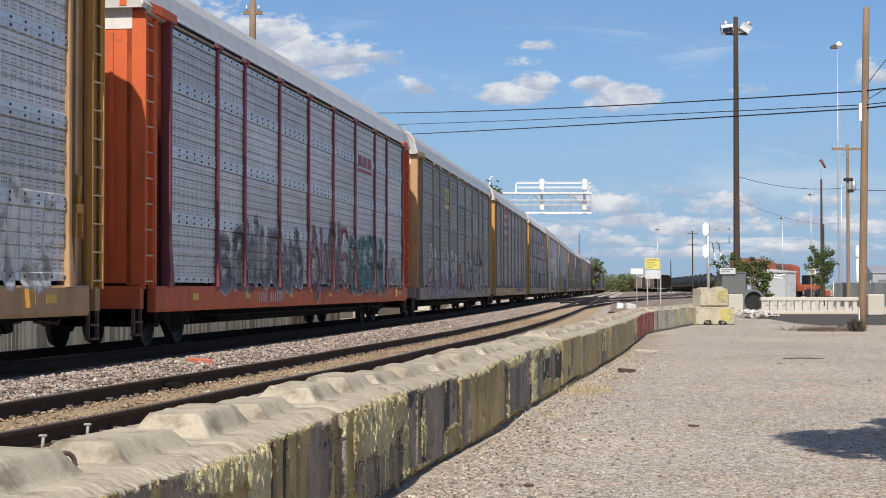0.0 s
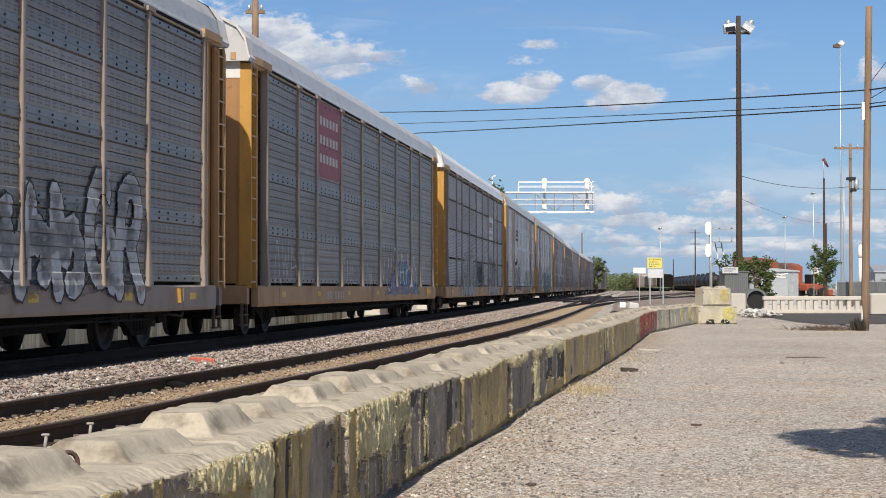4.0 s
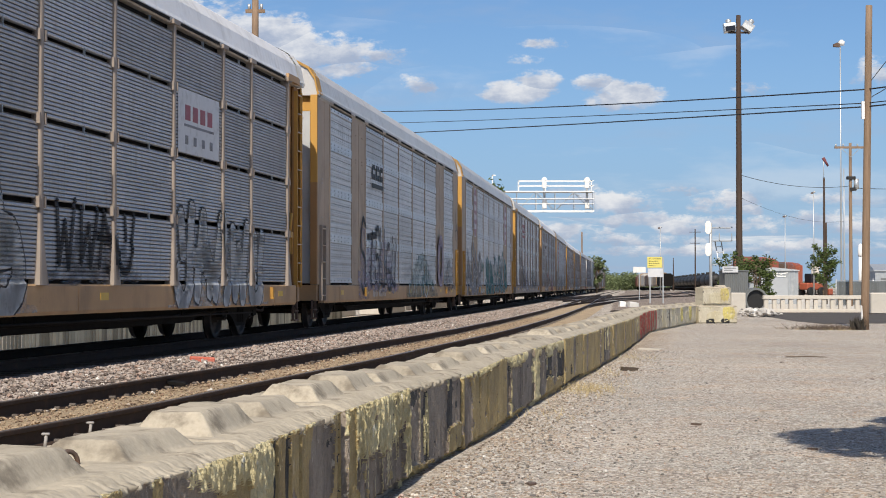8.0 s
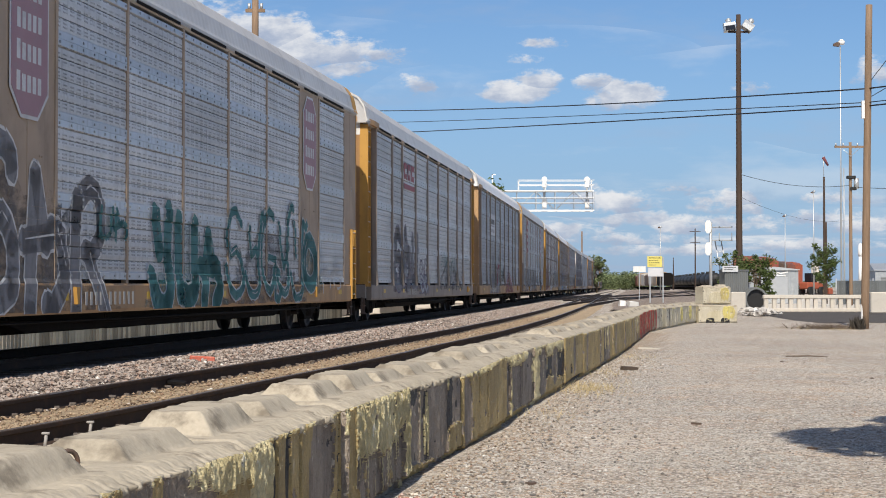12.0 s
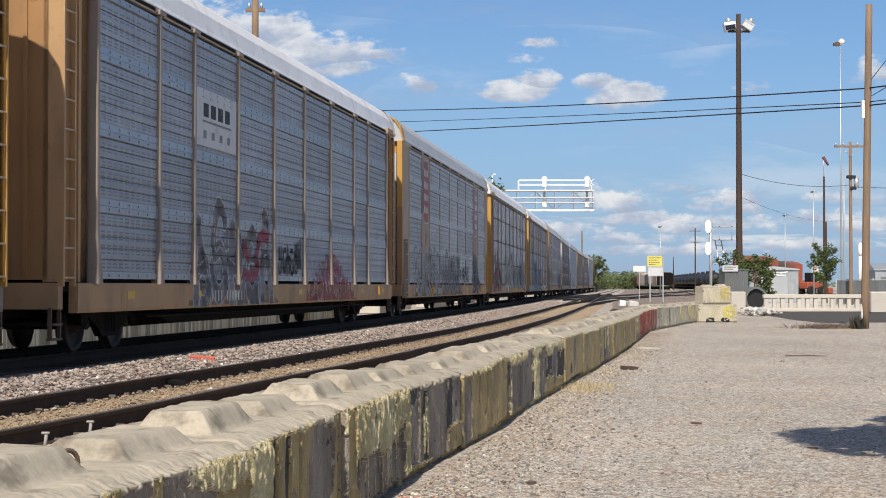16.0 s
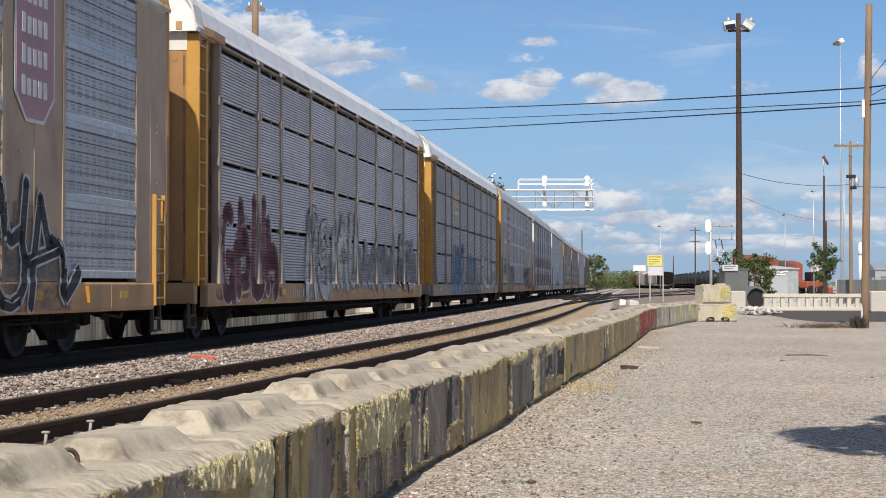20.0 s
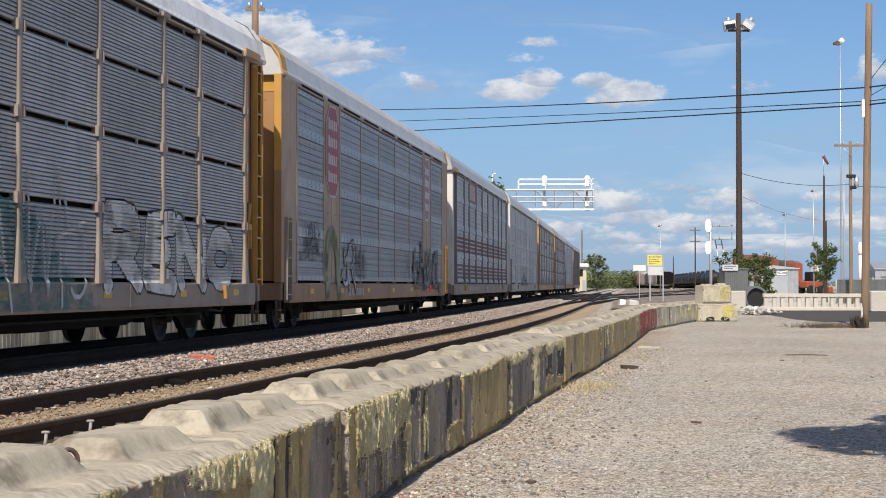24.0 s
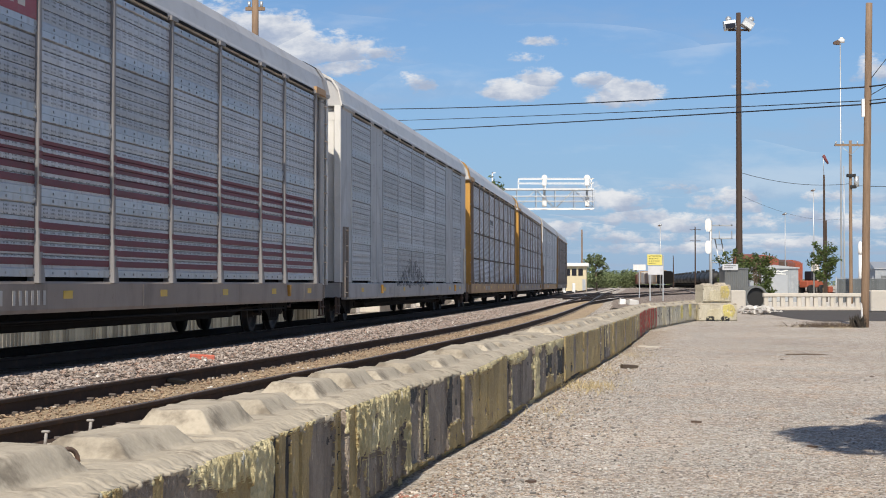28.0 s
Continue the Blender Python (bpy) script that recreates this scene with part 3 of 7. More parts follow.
def letter(ch):
    """Limbs of a letter in the unit square."""
    if ch == "A": return [[(.06, -.1), (.1, .5)] + bow(.5, .52, .4, .46, 2, 0) + [(.94, -.1)]]
    if ch == "T": return [[(0, .95), (1, 1)], [(.5, 1), (.48, 0)]]
    if ch == "H": return [[(.05, 1), (.1, 0)], [(.95, 1), (.9, 0)], [(.08, .5), (.92, .52)]]
    if ch == "E": return [[(.9, 1), (.1, .95), (.1, .05), (.95, 0)], [(.1, .5), (.75, .52)]]
    if ch == "R": return [[(.08, 0), (.08, 1)], [(.08, .97)] + bow(.5, .74, .42, .25, 1, -1) + [(.1, .48)], [(.4, .48), (1, 0)]]
    if ch == "N": return [[(.08, 0), (.08, 1), (.9, 0), (.92, 1)]]
    if ch == "O": return [bow(.5, .5, .44, .48, 0, 4, 16)]
    if ch == "S": return [bow(.5, .74, .4, .25, .4, 3, 10) + bow(.5, .25, .42, .25, 1, -1.6, 10)]
    return []


def scrawl(rng):
    """Limbs of one letter-like flourish that spells nothing."""
    r = rng.random()
    if rng.random() < .35:
        a = rng.uniform(.1, .5)
        return [[(.1, rng.uniform(-.1, .1)), (a, 1.0), (a + .3, rng.uniform(.3, .6))] + bow(.6, .3, .36, .3, 1, rng.uniform(-1.5, -.4)), [(.0, rng.uniform(.3, .6)), (rng.uniform(.5, 1), rng.uniform(.4, .7))]]
    if r < .16: return [bow(.5, .3, .4, .32, 2, 4.4) + [(.9, 1.0)], [(.3, .95), (.45, .55)]]
    if r < .32: return [[(.08, -.05), (.15, .9)] + bow(.48, .72, .34, .28, 2, -1.2), [(.5, .45), (.98, -.1)]]
    if r < .46: return [bow(.5, .7, .38, .3, .3, 2.6) + bow(.5, .26, .44, .28, .9, -2.1)]
    if r < .60: return [[(.05, 1), (.22, .1), (.5, .72), (.76, .05), (.98, 1.05)]]
    if r < .74: return [[(.12, 0), (.4, 1.05), (.62, .98), (.92, -.05)], bow(.5, .42, .28, .1, 2, 0)]
    if r < .88: return [bow(.52, .5, .42, .5, .6, 3.5, 12), [(.5, .42), (.95, .4), (.9, -.05)]]
    return [[(.1, 1.0), (.14, .05)] + bow(.5, .2, .36, .2, 2.4, 4.0) + [(.88, 1.0)]]


def limbs(points):
    return list(zip(points, points[1:]))


def graffiti(car, spec, kind, seed, up=0.0):
    """spec: from, to along the car, foot, head, letters or their count, manner, line, fill and mist colours."""
    y0, y1, z0, z1, what, manner, line, fill, mist = spec
    rng = random.Random(seed)
    bm = bmesh.new()
    count = len(what) if isinstance(what, str) else what
    w, tall = (y1 - y0) / count, z1 - z0
    body, glint, cloud, knobs = [], [], [], []
    for i in range(count):
        k = 1 + rng.uniform(-.16, .12)
        lean, foot = rng.uniform(-.10, .16), z0 + rng.uniform(-.06, .08) * tall
        wide = w * (1.06 if manner == "wild" else .86)
        for st in (letter(what[i]) if isinstance(what, str) else scrawl(rng)):
            pts = [(y0 + w * i + wide * p + lean * tall * q + rng.uniform(-.03, .03) * w, foot + tall * k * q + rng.uniform(-.02, .02) * tall) for p, q in st]
            body += limbs(pts)
            for a, b, c in zip(pts[:1] + pts, pts, pts[1:] + pts[-1:]):
                u, v = Vector(b) - Vector(a), Vector(c) - Vector(b)
                if u.length < 1e-6 or v.length < 1e-6 or u.angle(v) > .5:
                    knobs.append(b)
            if manner == "wild" and rng.random() < .6:
                p, q = pts[-1]
                body += limbs([(p, q), (p + rng.uniform(.1, .3) * w, q + rng.uniform(-.3, .35) * tall), (p + rng.uniform(.3, .6) * w, q + rng.uniform(-.1, .2) * tall)])
            m = len(pts) // 3
            glint += limbs([(p + .05, q + .03) for p, q in pts[m:m + max(2, m)]])
    if mist:
        n = max(4, int((y1 - y0) / .3))
        for i in range(n):
            a, b = y0 - .3 + (y1 - y0 + .6) * i / n, y0 - .3 + (y1 - y0 + .6) * (i + 1) / n
            e = min(1.0, 2.5 * min(i + .6, n - i - .4) / n)
            t0, t1 = (z0 - .1 + (tall * 1.08) * e * (.86 + .2 * noise.noise(Vector((q * 1.3, seed, 0)))) for q in (a, b))
            g0, g1 = (max(SILL0 + .04, z0 - .16 + .14 * noise.noise(Vector((q * 1.7, seed, 4)))) for q in (a, b))
            cloud.append([(a, g0), (b, g1), (b, t1), (a, t0)])
        paint_strokes(bm, cloud, kind, up + .002, 2, .2)
    sw = {"fat": .30, "bold": .34, "wild": .16, "thin": .055, "marker": .17}[manner] * min(1.2, max(.55, w / 1.1))
    def dots(r):
        return [[(p + r * math.cos(q * .785 + .39), u + r * math.sin(q * .785 + .39)) for q in range(8)] for p, u in knobs]
    if manner == "thin":
        paint_strokes(bm, body, kind, up + .004, 0, sw)
    elif manner == "marker":
        paint_strokes(bm, body + dots(sw * .5), kind, up + .004, 1, sw)
    else:
        paint_strokes(bm, body + dots(sw * .5 + .04), kind, up + .004, 0, sw + .07)
        paint_strokes(bm, body + dots(sw * .5), kind, up + .006, 1, sw)
        if manner != "bold":
            paint_strokes(bm, glint, kind, up + .008, 0, .03)
    part("graffiti", bm, (SPRAY[line], SPRAY[fill], MIST[mist] if mist else SPRAY[fill]), car, "sprayed graffiti lettering", kind="stuff")


def spray(name, col, cover=(.18, .48), most=.92):
    """Faded spray paint, thin enough in places for the sheet to show through."""
    m, n = fresh(name)
    c = n.coords()
    thin = n.noise(n.mapping(c, (1, 1, .5)), 9, 5, .65)
    k = n.math("ADD", .6, n.math("MULTIPLY", thin, .7))
    b = n.surface(n.mix(1.0, col, n.comb(k, k, k), "MULTIPLY"), .6, 0.0, thin, .15, .003, .3)
    clear = n.t.nodes.new("ShaderNodeBsdfTransparent")
    mixer = n.t.nodes.new("ShaderNodeMixShader")
    patchy = n.noise(n.mapping(c, (1, .9, 1.6), (5, 2, 7)), 2.4, 5, .7)
    n.link(n.math("MULTIPLY", n.ramp(patchy, *cover), most), mixer.inputs[0])
    n.link(clear.outputs[0], mixer.inputs[1])
    n.link(b.outputs[0], mixer.inputs[2])
    out = [q for q in n.t.nodes if q.bl_idname == "ShaderNodeOutputMaterial"][0]
    n.link(mixer.outputs[0], out.inputs[0])
    return m


SPRAY = {k: spray("spray_" + k, v) for k, v in {
    "white": (.78, .78, .78), "grey": (.26, .26, .28), "black": (.035, .035, .04), "teal": (.06, .21, .22), "blue": (.12, .26, .46),
    "pink": (.36, .17, .24), "purple": (.17, .13, .22), "red": (.32, .06, .09), "green": (.30, .33, .19), "lilac": (.48, .42, .52), "rose": (.26, .11, .13), "pale": (.56, .58, .60)}.items()}
MIST = {k: spray("mist_" + k, v, (.26, .62) if k in ("red", "blue") else (.30, .66), .72 if k in ("red", "blue") else .62) for k, v in {"smoke": (.13, .125, .13), "blue": (.19, .34, .54), "teal": (.08, .22, .23), "lilac": (.42, .37, .46), "red": (.36, .085, .105), "white": (.58, .59, .60), "purple": (.12, .10, .17), "maroon": (.17, .05, .07)}.items()}
WHEEL_STEEL = worn("dull_wheel_steel", (.03, .026, .024), .6, .3, 5, 50, .4, (.10, .06, .04), .5)
ROOF_GREY = worn("dull_galvanised_roof", (.55, .545, .535), .45, .25, .8, 30, .3, (.30, .28, .26), .35, rnd=.2)
ROOF_LIGHT = worn("bright_galvanised_roof", (.84, .83, .82), .45, .15, .8, 30, .25, (.42, .40, .37), .35)
BOLT = worn("bright_bolt_heads", (.42, .43, .44), .4, .6, 9, 60, .2)
# panel metal darkened to paint the shade inside the slit grooves
GROOVE = worn("shade_toned_groove_metal", (.28, .285, .295), .6, .2, 5, 50, .3)
BOLT_DARK = worn("dark_bolt_heads", (.06, .06, .065), .6, .3, 9, 60, .2)
PANEL = {
    "light": sheet_metal("light_galvanised_panel", (.58, .59, .605)),
    "blue": sheet_metal("blue_grey_galvanised_panel", (.335, .365, .41)),
    "dull": sheet_metal("dull_galvanised_panel", (.40, .425, .455)),
    "silver": sheet_metal("silvery_galvanised_panel", (.45, .465, .49)),
    "bluedark": sheet_metal("dark_blue_grey_panel", (.295, .32, .36)),
    "mid": sheet_metal("grey_galvanised_panel", (.60, .61, .625)),
    "brown": sheet_metal("grimed_galvanised_panel", (.265, .25, .24)),
    "slit": sheet_metal("ribbed_galvanised_panel", (.66, .68, .72), False),
    "slitdark": sheet_metal("grimed_ribbed_panel", (.45, .475, .515), False)}
SPLICE = {k: worn("splice_plate_" + k, v, .42, .55, 1.5, 50, .3, (.2, .18, .16), .35, streak=True, rnd=.2) for k, v in {
    "light": (.58, .60, .63), "blue": (.35, .385, .43), "bluedark": (.36, .385, .42), "dull": (.44, .46, .485), "silver": (.45, .465, .49), "mid": (.54, .56, .60), "brown": (.235, .23, .225), "slit": (.54, .57, .60), "slitdark": (.48, .50, .53)}.items()}
PAINT = {
    "tan": car_paint("faded_tan_car_paint", (.47, .295, .15)),
    "umber": car_paint("rusty_umber_car_paint", (.36, .20, .085)),
    "brown": car_paint("faded_brown_car_paint", (.315, .265, .225)),
    "red": car_paint("bright_red_car_paint", (.62, .05, .07)),
    "slate": car_paint("slate_grey_car_paint", (.24, .235, .24)),
    "rust": car_paint("rust_brown_car_paint", (.365, .228, .138)),
    "dun": car_paint("faded_dun_car_paint", (.42, .325, .24)),
    "yellow": car_paint("yellow_car_paint", (.52, .285, .065)),
    "orange": car_paint("faded_orange_red_car_paint", (.60, .125, .04)),
    "grey": car_paint("grey_car_paint", (.42, .41, .40)),
    "white": car_paint("white_car_paint", (.70, .69, .66)),
    "greyblue": car_paint("blue_grey_car_paint", (.46, .48, .50)),
    "maroon": car_paint("maroon_car_paint", (.17, .05, .065))}
RUNG = worn("scuffed_pale_rung", (.52, .43, .33), .5, .1, 6, 50, .3, (.2, .12, .07), .5)
HIVIS = worn("yellow_reflector", (.62, .40, .03), .4, 0, 5, 50, .2)
SIGN_RED = worn("faded_red_emblem", (.31, .09, .11), .6, 0, 2, 40, .35, (.25, .2, .2), .4)
SIGN_PINK = worn("bleached_pink_emblem", (.36, .22, .26), .6, 0, 2, 40, .3, (.3, .27, .28), .4)
LETTER = worn("stencil_white", (.52, .50, .46), .6, 0, 4, 50, .3)


def bars(parent, y, z, w, h, count, mat, out, name="marking", skew=0.0):
    """Writing that cannot be read, as plain upright bars."""
    p = w / count
    def make(bm):
        box(bm, 0, .004, 0, p * .42, 0, h)
    for i in range(count):
        if i != 4:
            part(name, cached(("marking", round(p, 3), round(h, 3)), make), mat, parent, at=pose(out, y + i * p, z))


def plate(parent, name, outline, out, mat, label):
    """A flat emblem; outline in (along, up)."""
    bm = bmesh.new()
    prism(bm, outline, "x", out, out + .005)
    return part(name, bm, mat, parent, label)


def autorack(spec):
    """One enclosed auto-carrying freight car; its near side is +x, its length lies along y."""
    kind = spec["kind"]
    paint, post_paint, end_low, end_high = (PAINT[k] for k in spec["paint"])
    skin = PANEL[spec["panel"]]
    car = thing("autorack_car", spec["label"], "freight car", group="autorack train")
    # underframe
    def sill(bm):
        out = [(HALF - .09, SILL0), (HALF + .03, SILL0), (HALF + .05, SILL0 + .05), (HALF + .05, SILL1 - .03), (HALF + .03, SILL1), (HALF - .09, SILL1)]
        prism(bm, out, "y", -12.75, 12.75)
        for y in (-10.9, -5.6, 0, 5.6, 10.9):
            box(bm, HALF + .04, HALF + .056, y - .03, y + .03, SILL0 + .04, SILL1 - .04)
    part("side_sill", cached(("sill",), sill), paint, car, spec["sill_label"])
    part("side_sill", cached(("sill",), sill), paint, car, at=pose(0, 0, 0, 0, 0, 180))
    def frame_mesh(bm):
        box(bm, -.35, .35, -13.9, 13.9, .52, 1.0, 0, .03)
        box(bm, -HALF + .1, HALF - .1, -13.3, 13.3, SILL1 - .12, SILL1 - .03)
        for y in (-11.6, -8.2, -4.1, -1.4, 1.4, 4.1, 8.2, 11.6):
            box(bm, -HALF + .12, HALF - .12, y - .09, y + .09, .6, .95)
        prism(bm, [(-8.6, .62), (-6.8, .30), (6.8, .30), (8.6, .62)], "x", -.32, .32)
        prism(bm, [(-8.2, .64), (-6.9, .36), (6.9, .36), (8.2, .64)], "x", .95, 1.02)
        box(bm, -.9, .2, -2.2, -.6, .30, .62, 0, .05)
        box(bm, .45, .9, 3.0, 4.1, .33, .6, 0, .05)
        tube(bm, (-.7, 1.0, .42), (-.7, 2.6, .42), .2, None, 12)
        bar(bm, [(1.1, -9, .55), (1.1, -4, .47), (1.1, 4, .47), (1.1, 9, .55)], .025)
        bar(bm, [(HALF - .05, -9.5, .52), (HALF - .05, 9.5, .50)], .018)
        for y in (-8.5, -5, -2, 2, 5, 8.5):
            bar(bm, [(HALF - .05, y, .5), (HALF - .05, y, .68)], .014)
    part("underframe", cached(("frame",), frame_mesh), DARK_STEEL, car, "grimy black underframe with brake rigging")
    # added solid core, near black for the shade seen through the panel gaps
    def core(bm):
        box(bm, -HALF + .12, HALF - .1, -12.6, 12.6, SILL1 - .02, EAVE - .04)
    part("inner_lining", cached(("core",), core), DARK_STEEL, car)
    # near side
    solid = kind == "flush"
    for i, (a, b) in enumerate(zip(LINES, LINES[1:])):
        if solid and i in (1, 7):
            def sheet(bm, w=b - a):
                box(bm, HALF - .05, HALF + .018, -w / 2 + .02, w / 2 - .02, SILL1 + .01, EAVE - .07)
                for y in (-.5, -.42, .42, .5):
                    for z in (1.6, 2.7, 3.7, 4.2, 4.28, 4.9):
                        box(bm, HALF + .015, HALF + .03, y - .013, y + .013, z - .013, z + .013)
                box(bm, HALF + .015, HALF + .026, -.012, .012, SILL1 + .1, EAVE - .2)
            part("plain_sheet", cached(("plain_sheet", round(b - a, 2)), sheet), post_paint, car, "plain painted steel side sheet", pose(0, (a + b) / 2, 0))
            continue
        for z0, z1 in zip(ROWS, ROWS[1:]):
            w = b - a - .02
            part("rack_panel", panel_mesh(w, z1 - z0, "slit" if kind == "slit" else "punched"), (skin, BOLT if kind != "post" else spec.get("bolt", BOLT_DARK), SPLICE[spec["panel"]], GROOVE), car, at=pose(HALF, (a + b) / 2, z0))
    for y in LINES:
        part("post", post_mesh(kind), post_paint, car, at=pose(0, y, 0))
    def rail(bm):
        out = [(HALF - .1, EAVE - .1), (HALF + .02, EAVE - .1), (HALF + .06, EAVE - .06), (HALF + .06, EAVE - .01), (HALF - .1, EAVE - .01)]
        prism(bm, out, "y", -13.25, 13.25)
    part("top_rail", cached(("rail",), rail), PAINT["grey"], car)
    # thin dark strips laid on the rail paint the shade of the eave's slots
    for a, b in zip(LINES, LINES[1:]):
        def slot(bm, w=b - a):
            box(bm, HALF + .058, HALF + .064, -w / 2 + .3, w / 2 - .3, EAVE - .085, EAVE - .03)
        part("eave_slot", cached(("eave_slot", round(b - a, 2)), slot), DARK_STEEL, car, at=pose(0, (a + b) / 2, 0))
    # far side, plain
    def far(bm):
        box(bm, -HALF, -HALF + .1, -13.2, 13.2, SILL1, EAVE - .02)
        for y in LINES:
            box(bm, -HALF - .07, -HALF + .02, y - .07, y + .07, SILL1, EAVE - .05)
        for z in ROWS[1:4]:
            box(bm, -HALF - .03, -HALF + .02, -12, 12, z - .08, z + .08)
    part("far_side", cached(("far",), far), skin, car)
    part("roof", roof_mesh(spec.get("ribbed", True)), ROOF_LIGHT if spec.get("bright") else ROOF_GREY, car, "arched corrugated galvanised roof", pose(0, 0, spec.get("up", .03 if solid else 0)))
    # ends
    for s in (-1, 1):
        turn = 0 if s > 0 else 180
        low = PAINT["umber"] if spec["paint"][2] in ("tan", "yellow", "brown") else end_low
        door = part("end_door", end_mesh(), low, car, at=pose(0, s * 13.25, 0, 0, 0, turn))
        def stiffener(bm):
            box(bm, -.03, .03, .06, .09, SILL1 + .1, 5.0)
        for x in (-1.0, -.5, 0, .5, 1.0):
            part("stiffener", cached(("stiffener",), stiffener), low, door, at=pose(x, 0, 0))
        def cap(bm):
            prism(bm, arch(.02, 5.06), "y", .062, .070)
        part("end_panel", cached(("cap",), cap), end_high, car, at=pose(0, s * 13.25, 0, 0, 0, turn))
        def band(bm):
            lo, hi = arch(-.012), None
            rings = [[bm.verts.new((x, y, z + (.008 if abs(x) < 1.5 else 0))) for x, z in lo[1:-1]] for y in (-.52, -.03)]
            for i in range(len(rings[0]) - 1):
                bm.faces.new((rings[0][i], rings[0][i + 1], rings[1][i + 1], rings[1][i]))
            inner = [bm.verts.new((x * .985, -.03, z - .05)) for x, z in lo[1:-1]]
            for i in range(len(inner) - 1):
                bm.faces.new((rings[1][i], rings[1][i + 1], inner[i + 1], inner[i]))
        part("roof_end_band", cached(("band",), band), end_high, car, at=pose(0, s * 13.52, 0, 0, 0, turn))
        if solid:
            def angle_iron(bm):
                out = [(HALF - .13, .86), (HALF - .13, .805), (HALF + .020, .805), (HALF + .020, .76), (HALF + .026, .76), (HALF + .026, .86)]
                prism(bm, out, "z", 3.4, EAVE - .03)
            def angle_low(bm):
                out = [(HALF - .13, .858), (HALF - .13, .805), (HALF + .018, .805), (HALF + .018, .76), (HALF + .024, .76), (HALF + .024, .858)]
                prism(bm, out, "z", SILL1 + .02, 3.398)
            corner_at = Matrix.Translation((0, s * 12.65, 0)) @ Matrix.Diagonal((1, s, 1, 1))
            part("corner_angle", cached(("angle",), angle_iron), PAINT["yellow"] if spec["paint"][3] == "yellow" else end_high, car, "bright corner angle", corner_at)
            part("corner_angle", cached(("angle_low",), angle_low), PAINT["umber"] if spec["paint"][3] == "yellow" else end_low, car, "rust-brown lower corner angle", corner_at)
        for side in (-1, 1):
            place = Matrix.Translation((0, s * 12.65, 0)) @ Matrix.Diagonal((side, s, 1, 1))
            if solid:
                def corner(bm):
                    prism(bm, [(HALF - .1, -.70), (HALF + .02, -.70), (HALF + .02, .80), (HALF - .13, .80), (HALF - .13, .70), (HALF - .1, .70)], "z", SILL1 + .01, EAVE - .06)
                sheet = part("corner_post", cached(("corner", solid), corner), post_paint, car, at=place)
                def rivet(bm):
                    box(bm, HALF + .015, HALF + .032, .25, .275, 0, .025)
                for z in (1.5, 2.6, 3.4, 3.5, 4.6):
                    part("rivet", cached(("rivet",), rivet), BOLT, sheet, at=pose(0, 0, z))
                def seam(bm):
                    box(bm, HALF + .012, HALF + .024, -.02, .0, SILL1 + .02, EAVE - .08)
                part("sheet_seam", cached(("seam",), seam), post_paint, sheet)
            else:
                def recess(bm):
                    box(bm, HALF - .22, HALF - .10, -.65, .62, SILL1 + .01, EAVE - .06)
                inner = PAINT["umber"] if spec["paint"][2] in ("tan", "yellow", "brown") else end_low
                plate_ob = part("corner_post", cached(("corner", solid), recess), inner, car, at=place)
                def jamb(bm):
                    box(bm, HALF - .26, HALF + .03, -.72, -.62, SILL1 + .01, EAVE - .06)
                part("jamb", cached(("jamb",), jamb), post_paint, plate_ob)
                def rib(bm):
                    box(bm, HALF - .11, HALF - .04, -.22, -.12, SILL1 + .01, EAVE - .06)
                part("rib", cached(("rib",), rib), PAINT["tan"] if inner is PAINT["umber"] else end_low, plate_ob)
                def flange(bm):
                    prism(bm, [(HALF - .25, .66), (HALF + .035, .66), (HALF + .035, .56), (HALF + .015, .56), (HALF + .015, .64), (HALF - .25, .64)], "z", SILL1 + .01, EAVE - .1)
                part("ladder_flange", cached(("flange",), flange), PAINT[spec["ladder"]], plate_ob)
                def backing(bm):
                    box(bm, HALF - .08, HALF - .03, .20, .635, SILL1 + .01, EAVE - .12)
                part("ladder_backing", cached(("backing",), backing), inner, plate_ob)
        # end sill and coupler
        def end_sill(bm):
            box(bm, -HALF + .05, HALF - .02, -.09, .09, .68, SILL1)
        sill_ob = part("end_sill", cached(("end_sill",), end_sill), paint, car, at=pose(0, s * 13.25, 0))
        def stirrup(bm):
            for y in (-.17, .17):
                box(bm, -.025, .025, y - .02, y + .02, .26, .70)
            for z in (.26, .46):
                box(bm, -.05, .05, -.17, .17, z, z + .03)
        for x in (-HALF + .12, HALF - .1):
            part("step_stirrup", cached(("stirrup",), stirrup), IRON, sill_ob, "dark iron step stirrup", pose(x, 0, 0))
        def coupler(bm):
            box(bm, -.1, .1, -.1, .75, .70, .92, 0, .02)
            out = [(-.16, .72), (.15, .70), (.22, .86), (.12, .98), (.02, .92), (-.08, 1.0), (-.2, .92)]
            prism(bm, [(x, y) for x, y in out], "z", .64, .97)
            bar(bm, [(-.3, .1, .75), (-.32, .45, .45), (-.15, .95, .5)], .03)
        part("coupler", cached(("coupler",), coupler), IRON, car, at=pose(0, s * 13.35, 0, 0, 0, turn))
        truck(car, s * 10.05)
